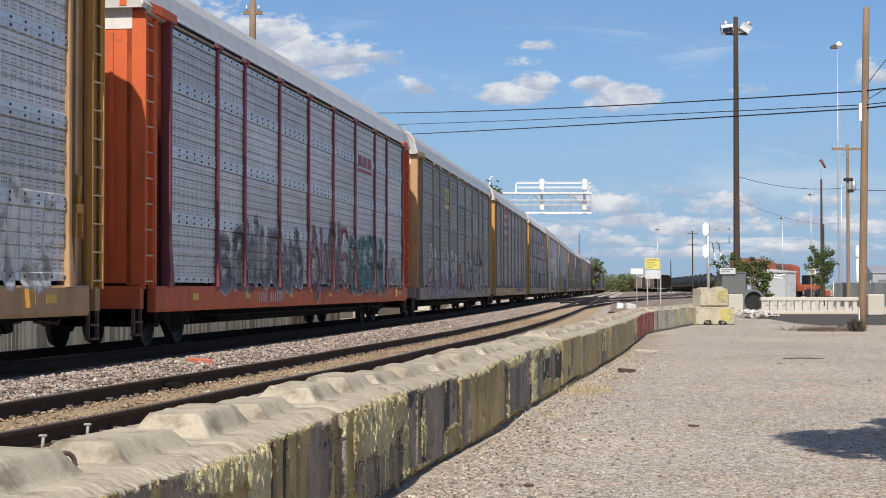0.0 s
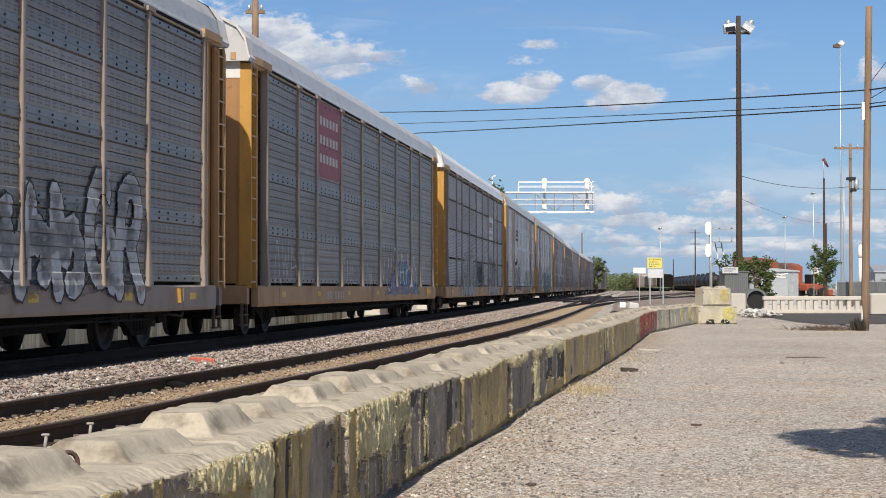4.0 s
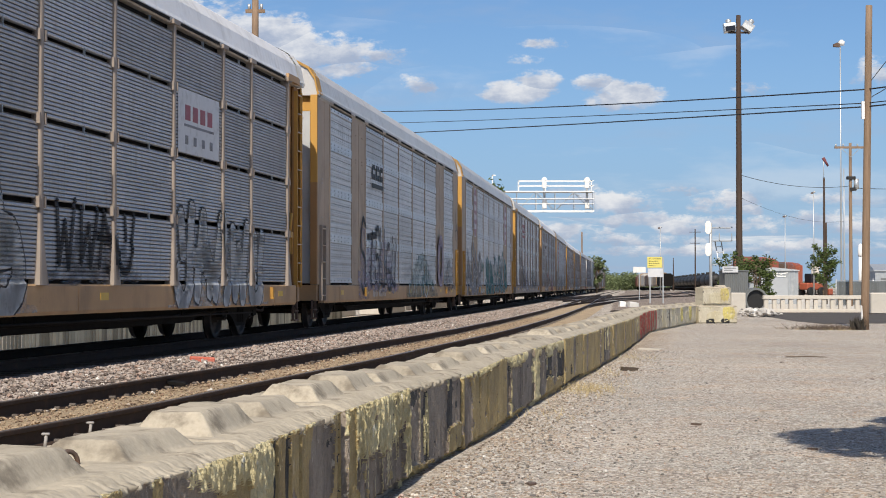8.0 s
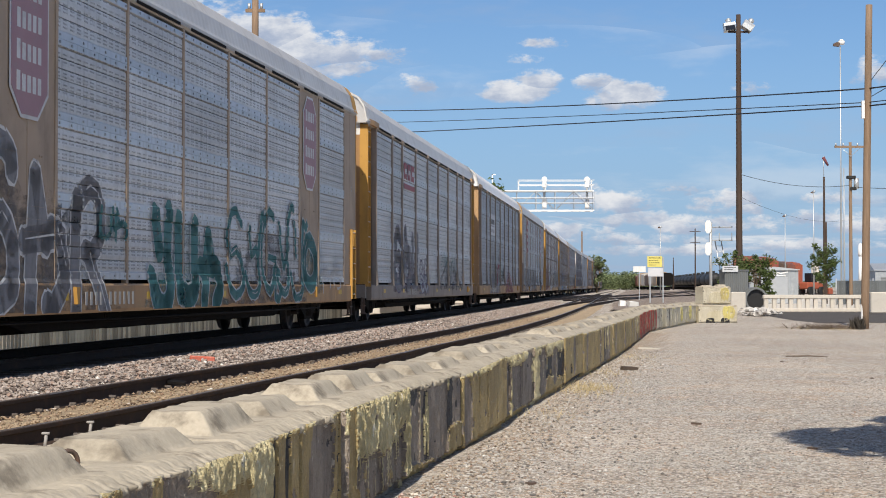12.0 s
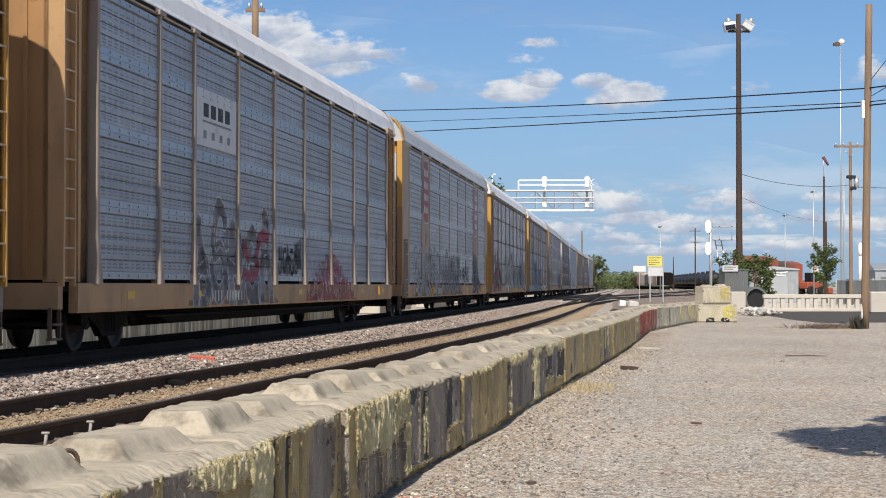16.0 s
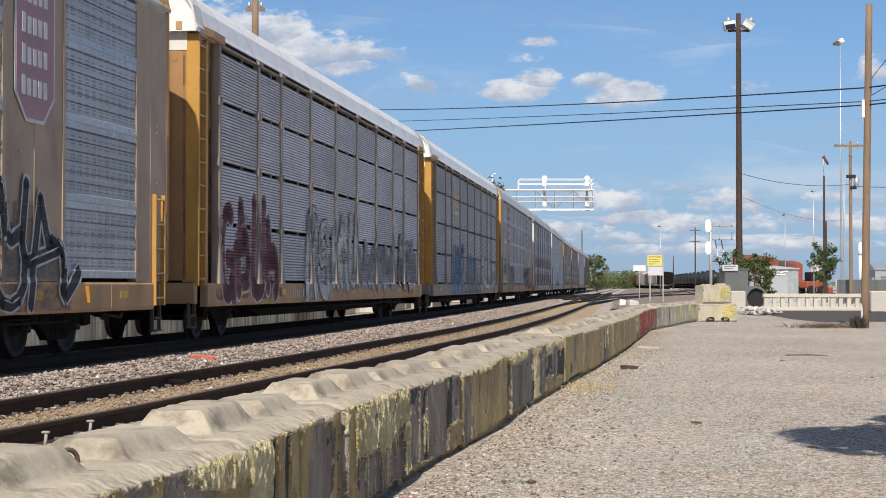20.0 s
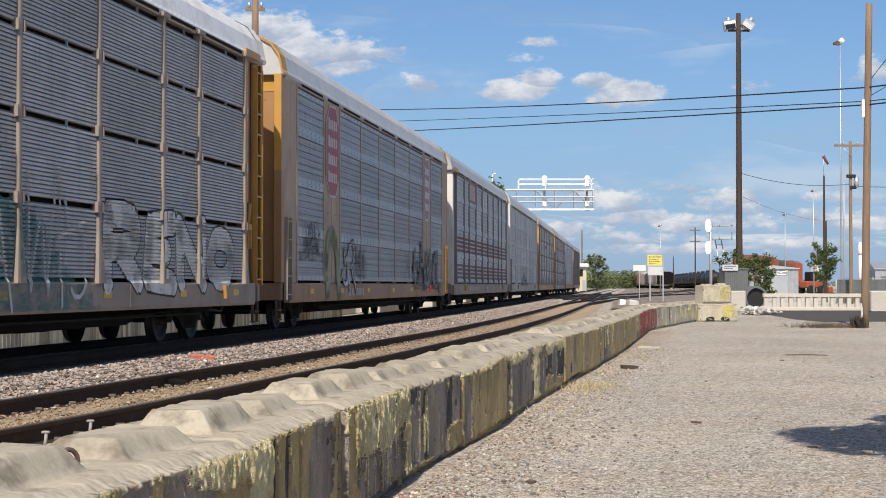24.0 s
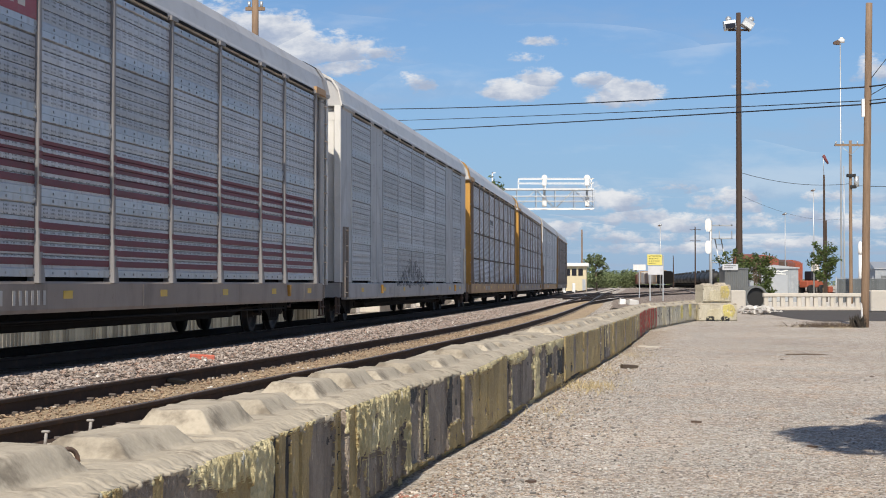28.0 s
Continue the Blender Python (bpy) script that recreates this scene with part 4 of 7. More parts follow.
        # hood bracket over the corner, and the ladders
        if not solid:
            lad = PAINT[spec["ladder"]]
            ladder(car, HALF + .03, s * 13.08, SILL1 - .05, 4.25, 11, lad)
            def hood(bm):
                bar_pts = [(HALF + .06, -.75, EAVE - .02), (HALF + .07, .05, EAVE - .02), (HALF - .02, .62, EAVE + .0), (HALF - .28, .86, EAVE + .03)]
                for a, b in zip(bar_pts, bar_pts[1:]):
                    ax, ay, az = a
                    bx, by, bz = b
                    v = [bm.verts.new(p) for p in ((ax - .05, ay, az - .07), (ax + .05, ay, az - .07), (ax + .05, ay, az + .07), (ax - .05, ay, az + .07), (bx - .05, by, bz - .07), (bx + .05, by, bz - .07), (bx + .05, by, bz + .07), (bx - .05, by, bz + .07))]
                    for q in ((0, 1, 2, 3), (7, 6, 5, 4), (0, 4, 5, 1), (1, 5, 6, 2), (2, 6, 7, 3), (3, 7, 4, 0)):
                        bm.faces.new([v[i] for i in q])
            part("roof_bracket", cached(("hood",), hood), PAINT["tan"] if spec["ladder"] != "orange" else PAINT["orange"], car, at=Matrix.Translation((0, s * 12.6, 0)) @ Matrix.Diagonal((1, s, 1, 1)))
        else:
            lad = PAINT[spec["ladder"]] if s > 0 else PAINT[spec.get("front_ladder", "brown")]
            ladder(car, HALF + .07, s * 12.95, .68, 1.75, 5, lad)
    # hand brake on the rear corner
    if spec["ladder"] in ("yellow", "orange") and spec["kind"] != "flush":
        def brake(bm):
            box(bm, -.05, .05, -.12, .12, 0, .12)
            box(bm, -.04, .04, -.14, -.10, -.35, .12)
            box(bm, -.04, .04, .10, .14, -.35, .12)
            tube(bm, (0, 0, .1), (.02, .03, .52), .03, .05, 8)
        part("brake_lever", cached(("brake",), brake), PAINT[spec["ladder"]], car, "small lever bracket", pose(HALF + (.05 if solid else -.02), 12.45, 2.05 if not solid else 1.75))
    # small markings
    for y in spec.get("reflectors", (-10.5, -6.9, -3.2, 1.0, 4.6, 8.2, 11.4)):
        def refl(bm):
            box(bm, HALF + .051, HALF + .055, -.17, .17, -.055, .055)
        part("reflector", cached(("refl",), refl), HIVIS, car, at=pose(0, y, .86))
    bars(car, *spec.get("number", (-6.1, .73, 2.2, .19)), 11, LETTER, HALF + .056)
    def flag(bm):
        prism(bm, [(-.075, .09), (.075, .09), (.035, -.15), (-.02, -.15)], "x", HALF + .05, HALF + .11)
    for y in spec.get("flags", (10.6,)):
        part("corner_bracket", cached(("flag",), flag), PAINT[spec.get("flag_paint", "yellow")], car, at=pose(0, y, .9))
    for k, g in enumerate(spec.get("graffiti", ())):
        graffiti(car, g, kind, hash_seed(spec["seed"], k), .008 * k)
    for k, e in enumerate(spec.get("emblems", ())):
        emblem(car, e, kind)
    if spec.get("stripes"):
        for z, h in ((1.30, .09), (1.46, .09), (1.62, .09), (1.78, .09), (2.36, .1), (2.53, .1), (2.7, .1), (2.86, .1)):
            bm = bmesh.new()
            paint_strokes(bm, [((-11.85, z), (11.85, z))], kind, .003, 0, h)
            part("painted_stripe", bm, PAINT["maroon"], car)
    return car


def hash_seed(a, b):
    return a * 131 + b * 17 + 5


def emblem(car, e, kind):
    """Railway emblems as plain shapes in their colours."""
    what, y, z, w, h = e
    out = HALF + .032
    if what == "octagon_red" or what == "octagon_pink":
        c = .28 * w
        o = [(y - w / 2 + c, z - h / 2), (y + w / 2 - c, z - h / 2), (y + w / 2, z - h / 2 + c), (y + w / 2, z + h / 2 - c), (y + w / 2 - c, z + h / 2), (y - w / 2 + c, z + h / 2), (y - w / 2, z + h / 2 - c), (y - w / 2, z - h / 2 + c)]
        edge = [(y + (p - y) * 1.08, z + (q - z) * 1.05) for p, q in o]
        rim = plate(car, "emblem", edge, out, LETTER if what == "octagon_red" else SIGN_WHITE, "eight-sided faded emblem")
        plate(rim, "emblem_field", o, out + .005, SIGN_RED if what == "octagon_red" else SIGN_PINK, "")
        for i in range(4):
            zz = z + h * (.3 - .2 * i)
            for j in range(5):
                bm = bmesh.new()
                a = y - w * .36 + j * w * .145
                box(bm, out + .010, out + .014, a, a + w * .09, zz - h * .055, zz + h * .055 * (1.3 if j == 0 else 1))
                part("emblem_bar", bm, LETTER if what == "octagon_red" else SIGN_WHITE, rim)
        return
    if what == "red_board":
        b = plate(car, "emblem", [(y - w / 2, z - h / 2), (y + w / 2, z - h / 2), (y + w / 2, z + h / 2), (y - w / 2, z + h / 2)], out, SIGN_RED, "faded red board with pale bars")
        for i in range(3):
            for j in range(6):
                bm = bmesh.new()
                a = y - w * .40 + j * w * .135
                box(bm, out + .005, out + .009, a, a + w * .085, z + h * (.25 - .25 * i) - .1, z + h * (.25 - .25 * i) + .1)
                part("emblem_bar", bm, LETTER, b)
    elif what == "white_board":
        b = plate(car, "emblem", [(y - w / 2, z - h / 2), (y + w / 2, z - h / 2), (y + w / 2, z + h / 2), (y - w / 2, z + h / 2)], out, SIGN_WHITE, "faded white board with dark bars")
        for j in range(4):
            a = y - w * .34 + j * w * .18
            bm = bmesh.new()
            box(bm, out + .005, out + .009, a, a + w * .12, z + h * .02, z + h * .26)
            part("emblem_bar", bm, SIGN_RED if h > 1.05 else SPRAY["black"], b)
            a = y - w * .34 + j * w * .2
            bm = bmesh.new()
            box(bm, out + .005, out + .009, a, a + w * .07, z - h * .36, z - h * .22)
            part("emblem_bar", bm, SPRAY["grey"], b)
        bm = bmesh.new()
        box(bm, out + .005, out + .009, y - w * .36, y + w * .36, z - h * .08, z - h * .04)
        part("emblem_bar", bm, SPRAY["grey"], b)
    elif what == "yellow_bars" or what == "dark_bars" or what == "red_bars":
        m = {"yellow_bars": HIVIS, "dark_bars": SPRAY["black"], "red_bars": SIGN_RED}[what]
        bm = bmesh.new()
        box(bm, out, out + .004, y - w / 2, y + w / 2, z - h * .3, z - h * .14)
        line = part("emblem", bm, m, car, "faded emblem of three hooks over a bar")
        for j in range(3):
            a = y - w / 2 + j * w * .34
            g, q, k = w * .26, w * .075, h * .5
            bm = bmesh.new()
            prism(bm, [(a, z), (a + g, z), (a + g, z + q), (a + q, z + q), (a + q, z + k - q), (a + g, z + k - q), (a + g, z + k), (a, z + k)], "x", out, out + .004)
            part("emblem_hook", bm, m, line)

# ---------------------------------------------------------------- ground and tracks


NEAR_SHIFT = [(-60, 3.2), (0, 3.38), (16, 4.27), (27, 4.49), (44, 4.75), (60, 4.8), (92, 4.75), (140, 4.6), (420, 4.6)]


def near_track(s):
    """Centre of the near track at s: plan x, y, heading; it runs beside the train's track and draws in towards it."""
    x, y, h = on_line(s, HALF)
    for (a, p), (b, q) in zip(NEAR_SHIFT, NEAR_SHIFT[1:]):
        if a <= s <= b:
            k = (s - a) / (b - a)
            d = p + (q - p) * (k * k * (3 - 2 * k))
            return x + d * math.cos(h), y - d * math.sin(h), h
    d = NEAR_SHIFT[0][1] if s < 0 else NEAR_SHIFT[-1][1]
    return x + d * math.cos(h), y - d * math.sin(h), h


def ground():
    """One sheet to the horizon; the tracks lie a hand's width lower than the lot."""
    line = [near_track(q)[:2] for q in range(-58, 420, 4)]
    def centre(y):
        if y <= line[0][1]:
            return line[0][0] + (y - line[0][1]) * math.tan(TH)
        for (x0, y0), (x1, y1) in zip(line, line[1:]):
            if y <= y1:
                return x0 + (x1 - x0) * (y - y0) / (y1 - y0)
        return line[-1][0] + (y - line[-1][1]) * .105
    ys = [-700, -300, -100, -50] + [-40 + 4 * i for i in range(60)] + [220, 260, 320, 400, 600, 1000, 1800, 3000, 4400]
    bm = bmesh.new()
    prev = None
    for y in ys:
        c = centre(y)
        deep = LOW * min(1.0, max(0.0, (150 - y) / 40))
        ring = [bm.verts.new((c + q, y, z)) for q, z in ((-3000, 0), (-60, 0), (-20, 0), (-14, deep), (-4, deep), (1.9, deep), (2.9, 0), (30, 0), (120, 0), (3000, 0))]
        if prev:
            for i in range(len(ring) - 1):
                bm.faces.new((prev[i], prev[i + 1], ring[i + 1], ring[i]))
        prev = ring
    tagged(part("ground", bm, GROUND, label="pale gravel and dust lot reaching to the horizon"), kind="structure", category="ground")


LOW = -.12


def steps(a, b, near=1.0, far=8.0):
    out, s = [], a
    while s < b:
        out.append(s)
        s += near if s < 60 else far
    return out + [b]


RAIL = [(-.07, -.19), (.07, -.19), (.07, -.17), (.012, -.14), (.010, -.05), (.036, -.035), (.036, -.006), (.028, 0), (-.028, 0), (-.036, -.006), (-.036, -.035), (-.010, -.05), (-.012, -.14), (-.07, -.17)]
NEAR_Z = 0.11


def rail_pair(track, centre, z, a, b, gauge=.7535):
    for side in (-1, 1):
        bm = bmesh.new()
        pts = []
        for s in steps(a, b):
            x, y, h = centre(s)
            pts.append((x + side * gauge * math.cos(h), y - side * gauge * math.sin(h), z, h))
        sweep(bm, RAIL, pts)
        bm.normal_update()
        for f in bm.faces:
            f.material_index = 1 if f.normal.z > .8 and f.calc_center_median().z > z - .02 else 0
        bmesh.ops.recalc_face_normals(bm, faces=bm.faces)
        part("rail", bm, (STEEL_RAIL, RAIL_TOP), track, "rust-brown steel rail")


def tracks():
    main = thing("main_track", "rusty main line rails on stone ballast", "track", kind="structure")
    rail_pair(main, lambda s: on_line(s, HALF), RAIL_Z, -60, 700)
    bm = bmesh.new()
    pts = [(*on_line(s, HALF)[:2], 0, on_line(s, HALF)[2]) for s in steps(-60, 700)]
    sweep(bm, [(-3.6, -.135), (-1.9, RAIL_Z - .16), (1.75, RAIL_Z - .16), (2.15, -.05), (3.1, -.125)], pts, closed=False)
    bmesh.ops.recalc_face_normals(bm, faces=bm.faces)
    part("ballast_bed", bm, BALLAST, main, "crushed stone ballast")
    bm = bmesh.new()
    for i in range(640):
        x, y, h = on_line(-30 + i * .52, HALF)
        c, s_ = math.cos(h), math.sin(h)
        v = [bm.verts.new((x + p * c + q * s_, y - p * s_ + q * c, zz)) for p in (-1.3, 1.3) for q in (-.11, .11) for zz in (RAIL_Z - .30, RAIL_Z - .145)]
        for q in ((0, 1, 3, 2), (4, 6, 7, 5), (0, 4, 5, 1), (2, 3, 7, 6), (0, 2, 6, 4), (1, 5, 7, 3)):
            bm.faces.new([v[j] for j in q])
    part("ties", bm, TIE_WOOD, main, "dark timber ties", kind="stuff")

    side = thing("near_track", "rusty siding rails sunk in tan dirt", "track", kind="structure")
    rail_pair(side, near_track, NEAR_Z, -40, 420)
    bm = bmesh.new()
    prev = None
    rng = random.Random(4)
    for s in steps(-40, 420, .35, 8):
        x, y, h = near_track(s)
        ring = []
        for p, q in ((-1.6, -.035), (-1.0, .01), (-.79, .012), (-.55, .022), (-.2, .04), (.2, .045), (.55, .03), (.79, .012), (1.0, .01), (1.6, -.035)):
            j = rng.uniform(-.012, .012) if abs(p) < 1.2 else 0
            ring.append(bm.verts.new((x + p * math.cos(h), y - p * math.sin(h), NEAR_Z - .185 + q * 1.0 + j * .7)))
        if prev:
            for a in range(len(ring) - 1):
                bm.faces.new((prev[a], prev[a + 1], ring[a + 1], ring[a]))
        prev = ring
    bm.normal_update()
    if sum(f.normal.z for f in bm.faces) < 0:
        bmesh.ops.reverse_faces(bm, faces=bm.faces)
    part("track_dirt", bm, DIRT, side, "tan dirt and spilled grit between the rails")
    bm = bmesh.new()
    for i in range(300):
        s = 8 + i * .5 + rng.uniform(-.06, .06)
        for sd in (-1, 1):
            for off in (-.105, .105):
                x, y, h = near_track(s + rng.uniform(-.1, .1))
                d = sd * .7535 + off
                px, py = x + d * math.cos(h), y - d * math.sin(h)
                k = rng.uniform(.7, 1.3)
                box(bm, px - .016, px + .016, py - .016, py + .016, NEAR_Z - .19, NEAR_Z - .155 + .02 * k)
                box(bm, px - .03 * k, px + .03 * k, py - .022, py + .022, NEAR_Z - .157 + .02 * k, NEAR_Z - .138 + .02 * k)
            x, y, h = near_track(s)
            d = sd * .7535
            px, py = x + d * math.cos(h), y - d * math.sin(h)
            box(bm, px - .17, px + .17, py - .09, py + .09, NEAR_Z - .205, NEAR_Z - .180)
    part("spikes_and_plates", bm, SPIKE, side, "rusty spikes and tie plates", kind="stuff")

    # the turnout that leads from the siding across to the yard
    yard = thing("yard_lead_track", "rusty rails curving off into the yard", "track", kind="structure")
    def lead(s):
        x, y, h = near_track(92)
        k = s
        turn = .0016 * min(k, 70)
        hh = h + turn
        xx, yy = x + k * math.sin(h + turn / 2), y + k * math.cos(h + turn / 2)
        return xx, yy, hh
    rail_pair(yard, lead, NEAR_Z + .003, 0, 330)
    def cross(s):
        x, y, h = on_line(120, HALF)
        t = .055 * min(max((s) / 25, 0), 1)
        return x + s * math.sin(h + t), y + s * math.cos(h + t), h + t
    rail_pair(yard, cross, RAIL_Z - .03, 0, 95)
    def slip(s):
        return 10.5 + .268 * s, 136 + .963 * s, .271
    rail_pair(yard, slip, NEAR_Z, 0, 150)
    def slip_far(s):
        return 11.5 + .2 * s, 150 + .98 * s, .2013
    rail_pair(yard, slip_far, NEAR_Z, 0, 200)
    for k in range(3):
        def back(s, k=k):
            return 30 + 9 * k + .128 * s + .00002 * s * s, 190 + s, .128
        rail_pair(yard, back, .14, 0, 520)
    bm = bmesh.new()
    prev = None
    for q in steps(62, 500):
        x, y, h = near_track(q)
        wide = 2.3 + 9.0 * min(1.0, (q - 62) / 60)
        ring = [bm.verts.new((x + d * math.cos(h), y - d * math.sin(h), z)) for d, z in ((2.2, -.085 if q < 110 else .006), (wide * .5 + 1.1, .012), (wide, .012))]
        if prev:
            for i in range(2):
                bm.faces.new((prev[i], prev[i + 1], ring[i + 1], ring[i]))
        prev = ring
    bm.normal_update()
    if sum(f.normal.z for f in bm.faces) < 0:
        bmesh.ops.reverse_faces(bm, faces=bm.faces)
    part("yard_ballast", bm, YARD_STONES, yard, "thin dusty ballast")


def pebbles(name, label, count, place, size, mat, seed, parent=None):
    """Loose stones, each a dented little solid, joined as one."""
    rng = random.Random(seed)
    base = [(1, 0, 0), (-1, 0, 0), (0, 1, 0), (0, -1, 0), (0, 0, 1), (0, 0, -.6), (.6, .6, .55), (-.6, .55, .5), (.55, -.6, .55), (-.6, -.6, .5)]
    tris = [(6, 4, 0), (6, 2, 4), (6, 0, 2), (7, 4, 2), (7, 1, 4), (7, 2, 1), (8, 0, 4), (8, 4, 3), (8, 3, 0), (9, 4, 1), (9, 3, 4), (9, 1, 3), (5, 2, 0), (5, 1, 2), (5, 0, 3), (5, 3, 1)]
    verts, faces = [], []
    for _ in range(count):
        x, y, z = place(rng)
        r = size[0] + (size[1] - size[0]) * rng.random() ** 2.2
        a = rng.uniform(0, 6.28)
        ca, sa = math.cos(a), math.sin(a)
        fx, fy, fz = r * rng.uniform(.7, 1.3), r * rng.uniform(.6, 1.1), r * rng.uniform(.5, .9)
        b = len(verts)
        for p, q, w in base:
            j = rng.uniform(.75, 1.2)
            p, q, w = p * fx * j, q * fy * j, w * fz * j
            verts.append((x + p * ca - q * sa, y + p * sa + q * ca, z + w + fz * .25))
        faces += [(b + i, b + j, b + k) for i, j, k in tris]
    me = bpy.data.meshes.new(name)
    me.from_pydata(verts, [], faces)
    me.materials.append(None)
    ob = part(name, me, mat, parent, label, kind="stuff")
    if parent is None:
        tagged(ob, category="stones")
    return ob


def stone_mat(name, pairs):
    m, n = fresh(name)
    i = n.island()
    c = n.coords()
    col = n.mix(n.ramp(i, .0, .55), pairs[0], pairs[1])
    col = n.mix(n.ramp(i, .72, .9), col, pairs[2])
    col = n.mix(n.ramp(i, .95, 1.0), col, (.7, .68, .64))
    f = n.noise(c, 70, 3, .6)
    k = n.math("ADD", .75, n.math("MULTIPLY", f, .5))
    n.surface(n.mix(1.0, col, n.comb(k, k, k), "MULTIPLY"), .9, 0.0, f, .4, .005, .2)
    return m


def loose_stones():
    m = stone_mat("mixed_ballast_rock", ((.13, .105, .092), (.39, .335, .30), (.34, .245, .20)))
    def shoulder(rng):
        s = 8 + 120 * rng.random() ** 1.9
        p = rng.uniform(1.62, 3.35)
        x, y, h = on_line(s, HALF)
        z = (RAIL_Z - .17) if p < 1.75 else max(-.12, (RAIL_Z - .17) - (p - 1.75) * .13)
        z += .04 * math.exp(-((p - 2.3) / .5) ** 2)
        return x + p * math.cos(h), y - p * math.sin(h), z
    pebbles("ballast_stones", "loose grey and pink ballast stones between the tracks", 38000, shoulder, (.015, .045), m, 1)
    def shoulder2(rng):
        s = 6 + 60 * rng.random() ** 1.5
        p = rng.choice((-1, 1)) * rng.uniform(.0, .72)
        x, y, h = near_track(s)
        return x + p * math.cos(h), y - p * math.sin(h), NEAR_Z - .165 + .03 * (1 - abs(p))
    pebbles("track_grit", "grit and broken stone between the siding rails", 11000, shoulder2, (.007, .03), stone_mat("tan_grit", ((.17, .125, .09), (.38, .29, .20), (.26, .18, .125))), 2)
    def lot(rng):
        y = 5.5 + 52 * rng.random() ** 1.8
        x = -.4 + .16 * (y - 8) + rng.random() * (.34 * y + 2)
        return x, y, 0
    pebbles("lot_pebbles", "small pale pebbles scattered on the gravel lot", 70000, lot, (.003, .011), stone_mat("pale_pebble", ((.13, .12, .11), (.58, .53, .47), (.38, .26, .19))), 3)
    def foot(rng):
        y = 5.5 + 38 * rng.random() ** 1.6
        return -.513 + .166 * (y - 8.23) + .06 + abs(rng.gauss(0, .36)), y, 0
    pebbles("wall_foot_rubble", "chips and litter along the foot of the block wall", 17000, foot, (.003, .014), stone_mat("tan_chips", ((.12, .095, .078), (.42, .355, .28), (.28, .20, .15))), 5)
    def coarse(rng):
        y = 5.6 + 26 * rng.random() ** 1.7
        return -.40 + .166 * (y - 8.23) + abs(rng.gauss(0, .62)), y, 0
    pebbles("coarse_gravel", "coarse grey stones kicked towards the block wall", 5200, coarse, (.007, .021), stone_mat("grey_gravel", ((.15, .14, .13), (.50, .475, .44), (.42, .36, .30))), 6)
    def crumbs(rng):
        y = 5.5 + 4.2 * rng.random() ** 1.3
        return -.46 + .15 * (y - 8.23) + abs(rng.gauss(0, .16)), y, 0
    pebbles("brick_crumbs", "pink brick crumbs and pale flakes of fallen paint", 900, crumbs, (.005, .019), stone_mat("brick_crumb", ((.30, .13, .095), (.66, .60, .53), (.40, .20, .15))), 8)


# ---------------------------------------------------------------- the block wall
BLOCK_L, BLOCK_W, BLOCK_H = 1.97, .70, .615


# coats of one block's near face, painted over one another: coat, centre along and up, half length and half height (all 0..1)
GREY, OLIVE, DRIPS, DARKS = 1, 2, 3, 4
COATS = [
    (OLIVE, ((GREY, .66, .5, .15, .62), (GREY, .40, .85, .07, .22), (DRIPS, .86, .95, .2, .2), (GREY, .1, .3, .12, .3))),
    (OLIVE, ((DRIPS, .10, .95, .10, .5), (DARKS, .24, .55, .03, .6), (DARKS, .36, .6, .025, .5), (DARKS, .50, .65, .02, .5), (DARKS, .60, .3, .02, .4), (GREY, .30, .1, .2, .2), (GREY, .75, .62, .15, .40), (DARKS, .97, .4, .03, .5))),
    (GREY, ((DRIPS, .42, .98, .52, .50), (OLIVE, .06, .5, .05, .6), (DRIPS, .95, .5, .06, .7), (OLIVE, .10, .08, .08, .2))),
    (GREY, ((DARKS, .35, .5, .03, .55), (DARKS, .78, .7, .05, .4), (OLIVE, .15, .0, .3, .16), (OLIVE, .88, .1, .16, .3), (DARKS, .14, .95, .06, .2))),
    (OLIVE, ((GREY, .10, .45, .08, .5), (DARKS, .52, .55, .02, .35), (DARKS, .34, .7, .015, .22), (DARKS, .74, .35, .015, .2), (DRIPS, .45, 1.0, .4, .12))),
    (GREY, ((DRIPS, .35, 1.0, .4, .20), (DARKS, .52, .45, .012, .6), (OLIVE, .3, .0, .4, .14), (DRIPS, .12, .5, .03, .5))),
    (DARKS, ((OLIVE, .4, .0, .6, .36), (DRIPS, .5, 1.0, .5, .28), (GREY, .25, .5, .14, .4), (GREY, .7, .55, .1, .3), (DRIPS, .06, .4, .04, .6))),
    (OLIVE, ((DARKS, .33, .30, .05, .10), (DARKS, .30, .62, .02, .09), (GREY, .50, .55, .07, .4), (DARKS, .68, .8, .03, .08), (DARKS, .5, .02, .5, .10))),
    (OLIVE, ((GREY, .2, .5, .06, .5), (DARKS, .8, .6, .03, .2), (DARKS, .55, .25, .03, .1))),
    (GREY, ((OLIVE, .2, .5, .1, .7), (DARKS, .45, .5, .05, .6), (DRIPS, .6, .8, .06, .4), (OLIVE, .85, .4, .1, .6)))]


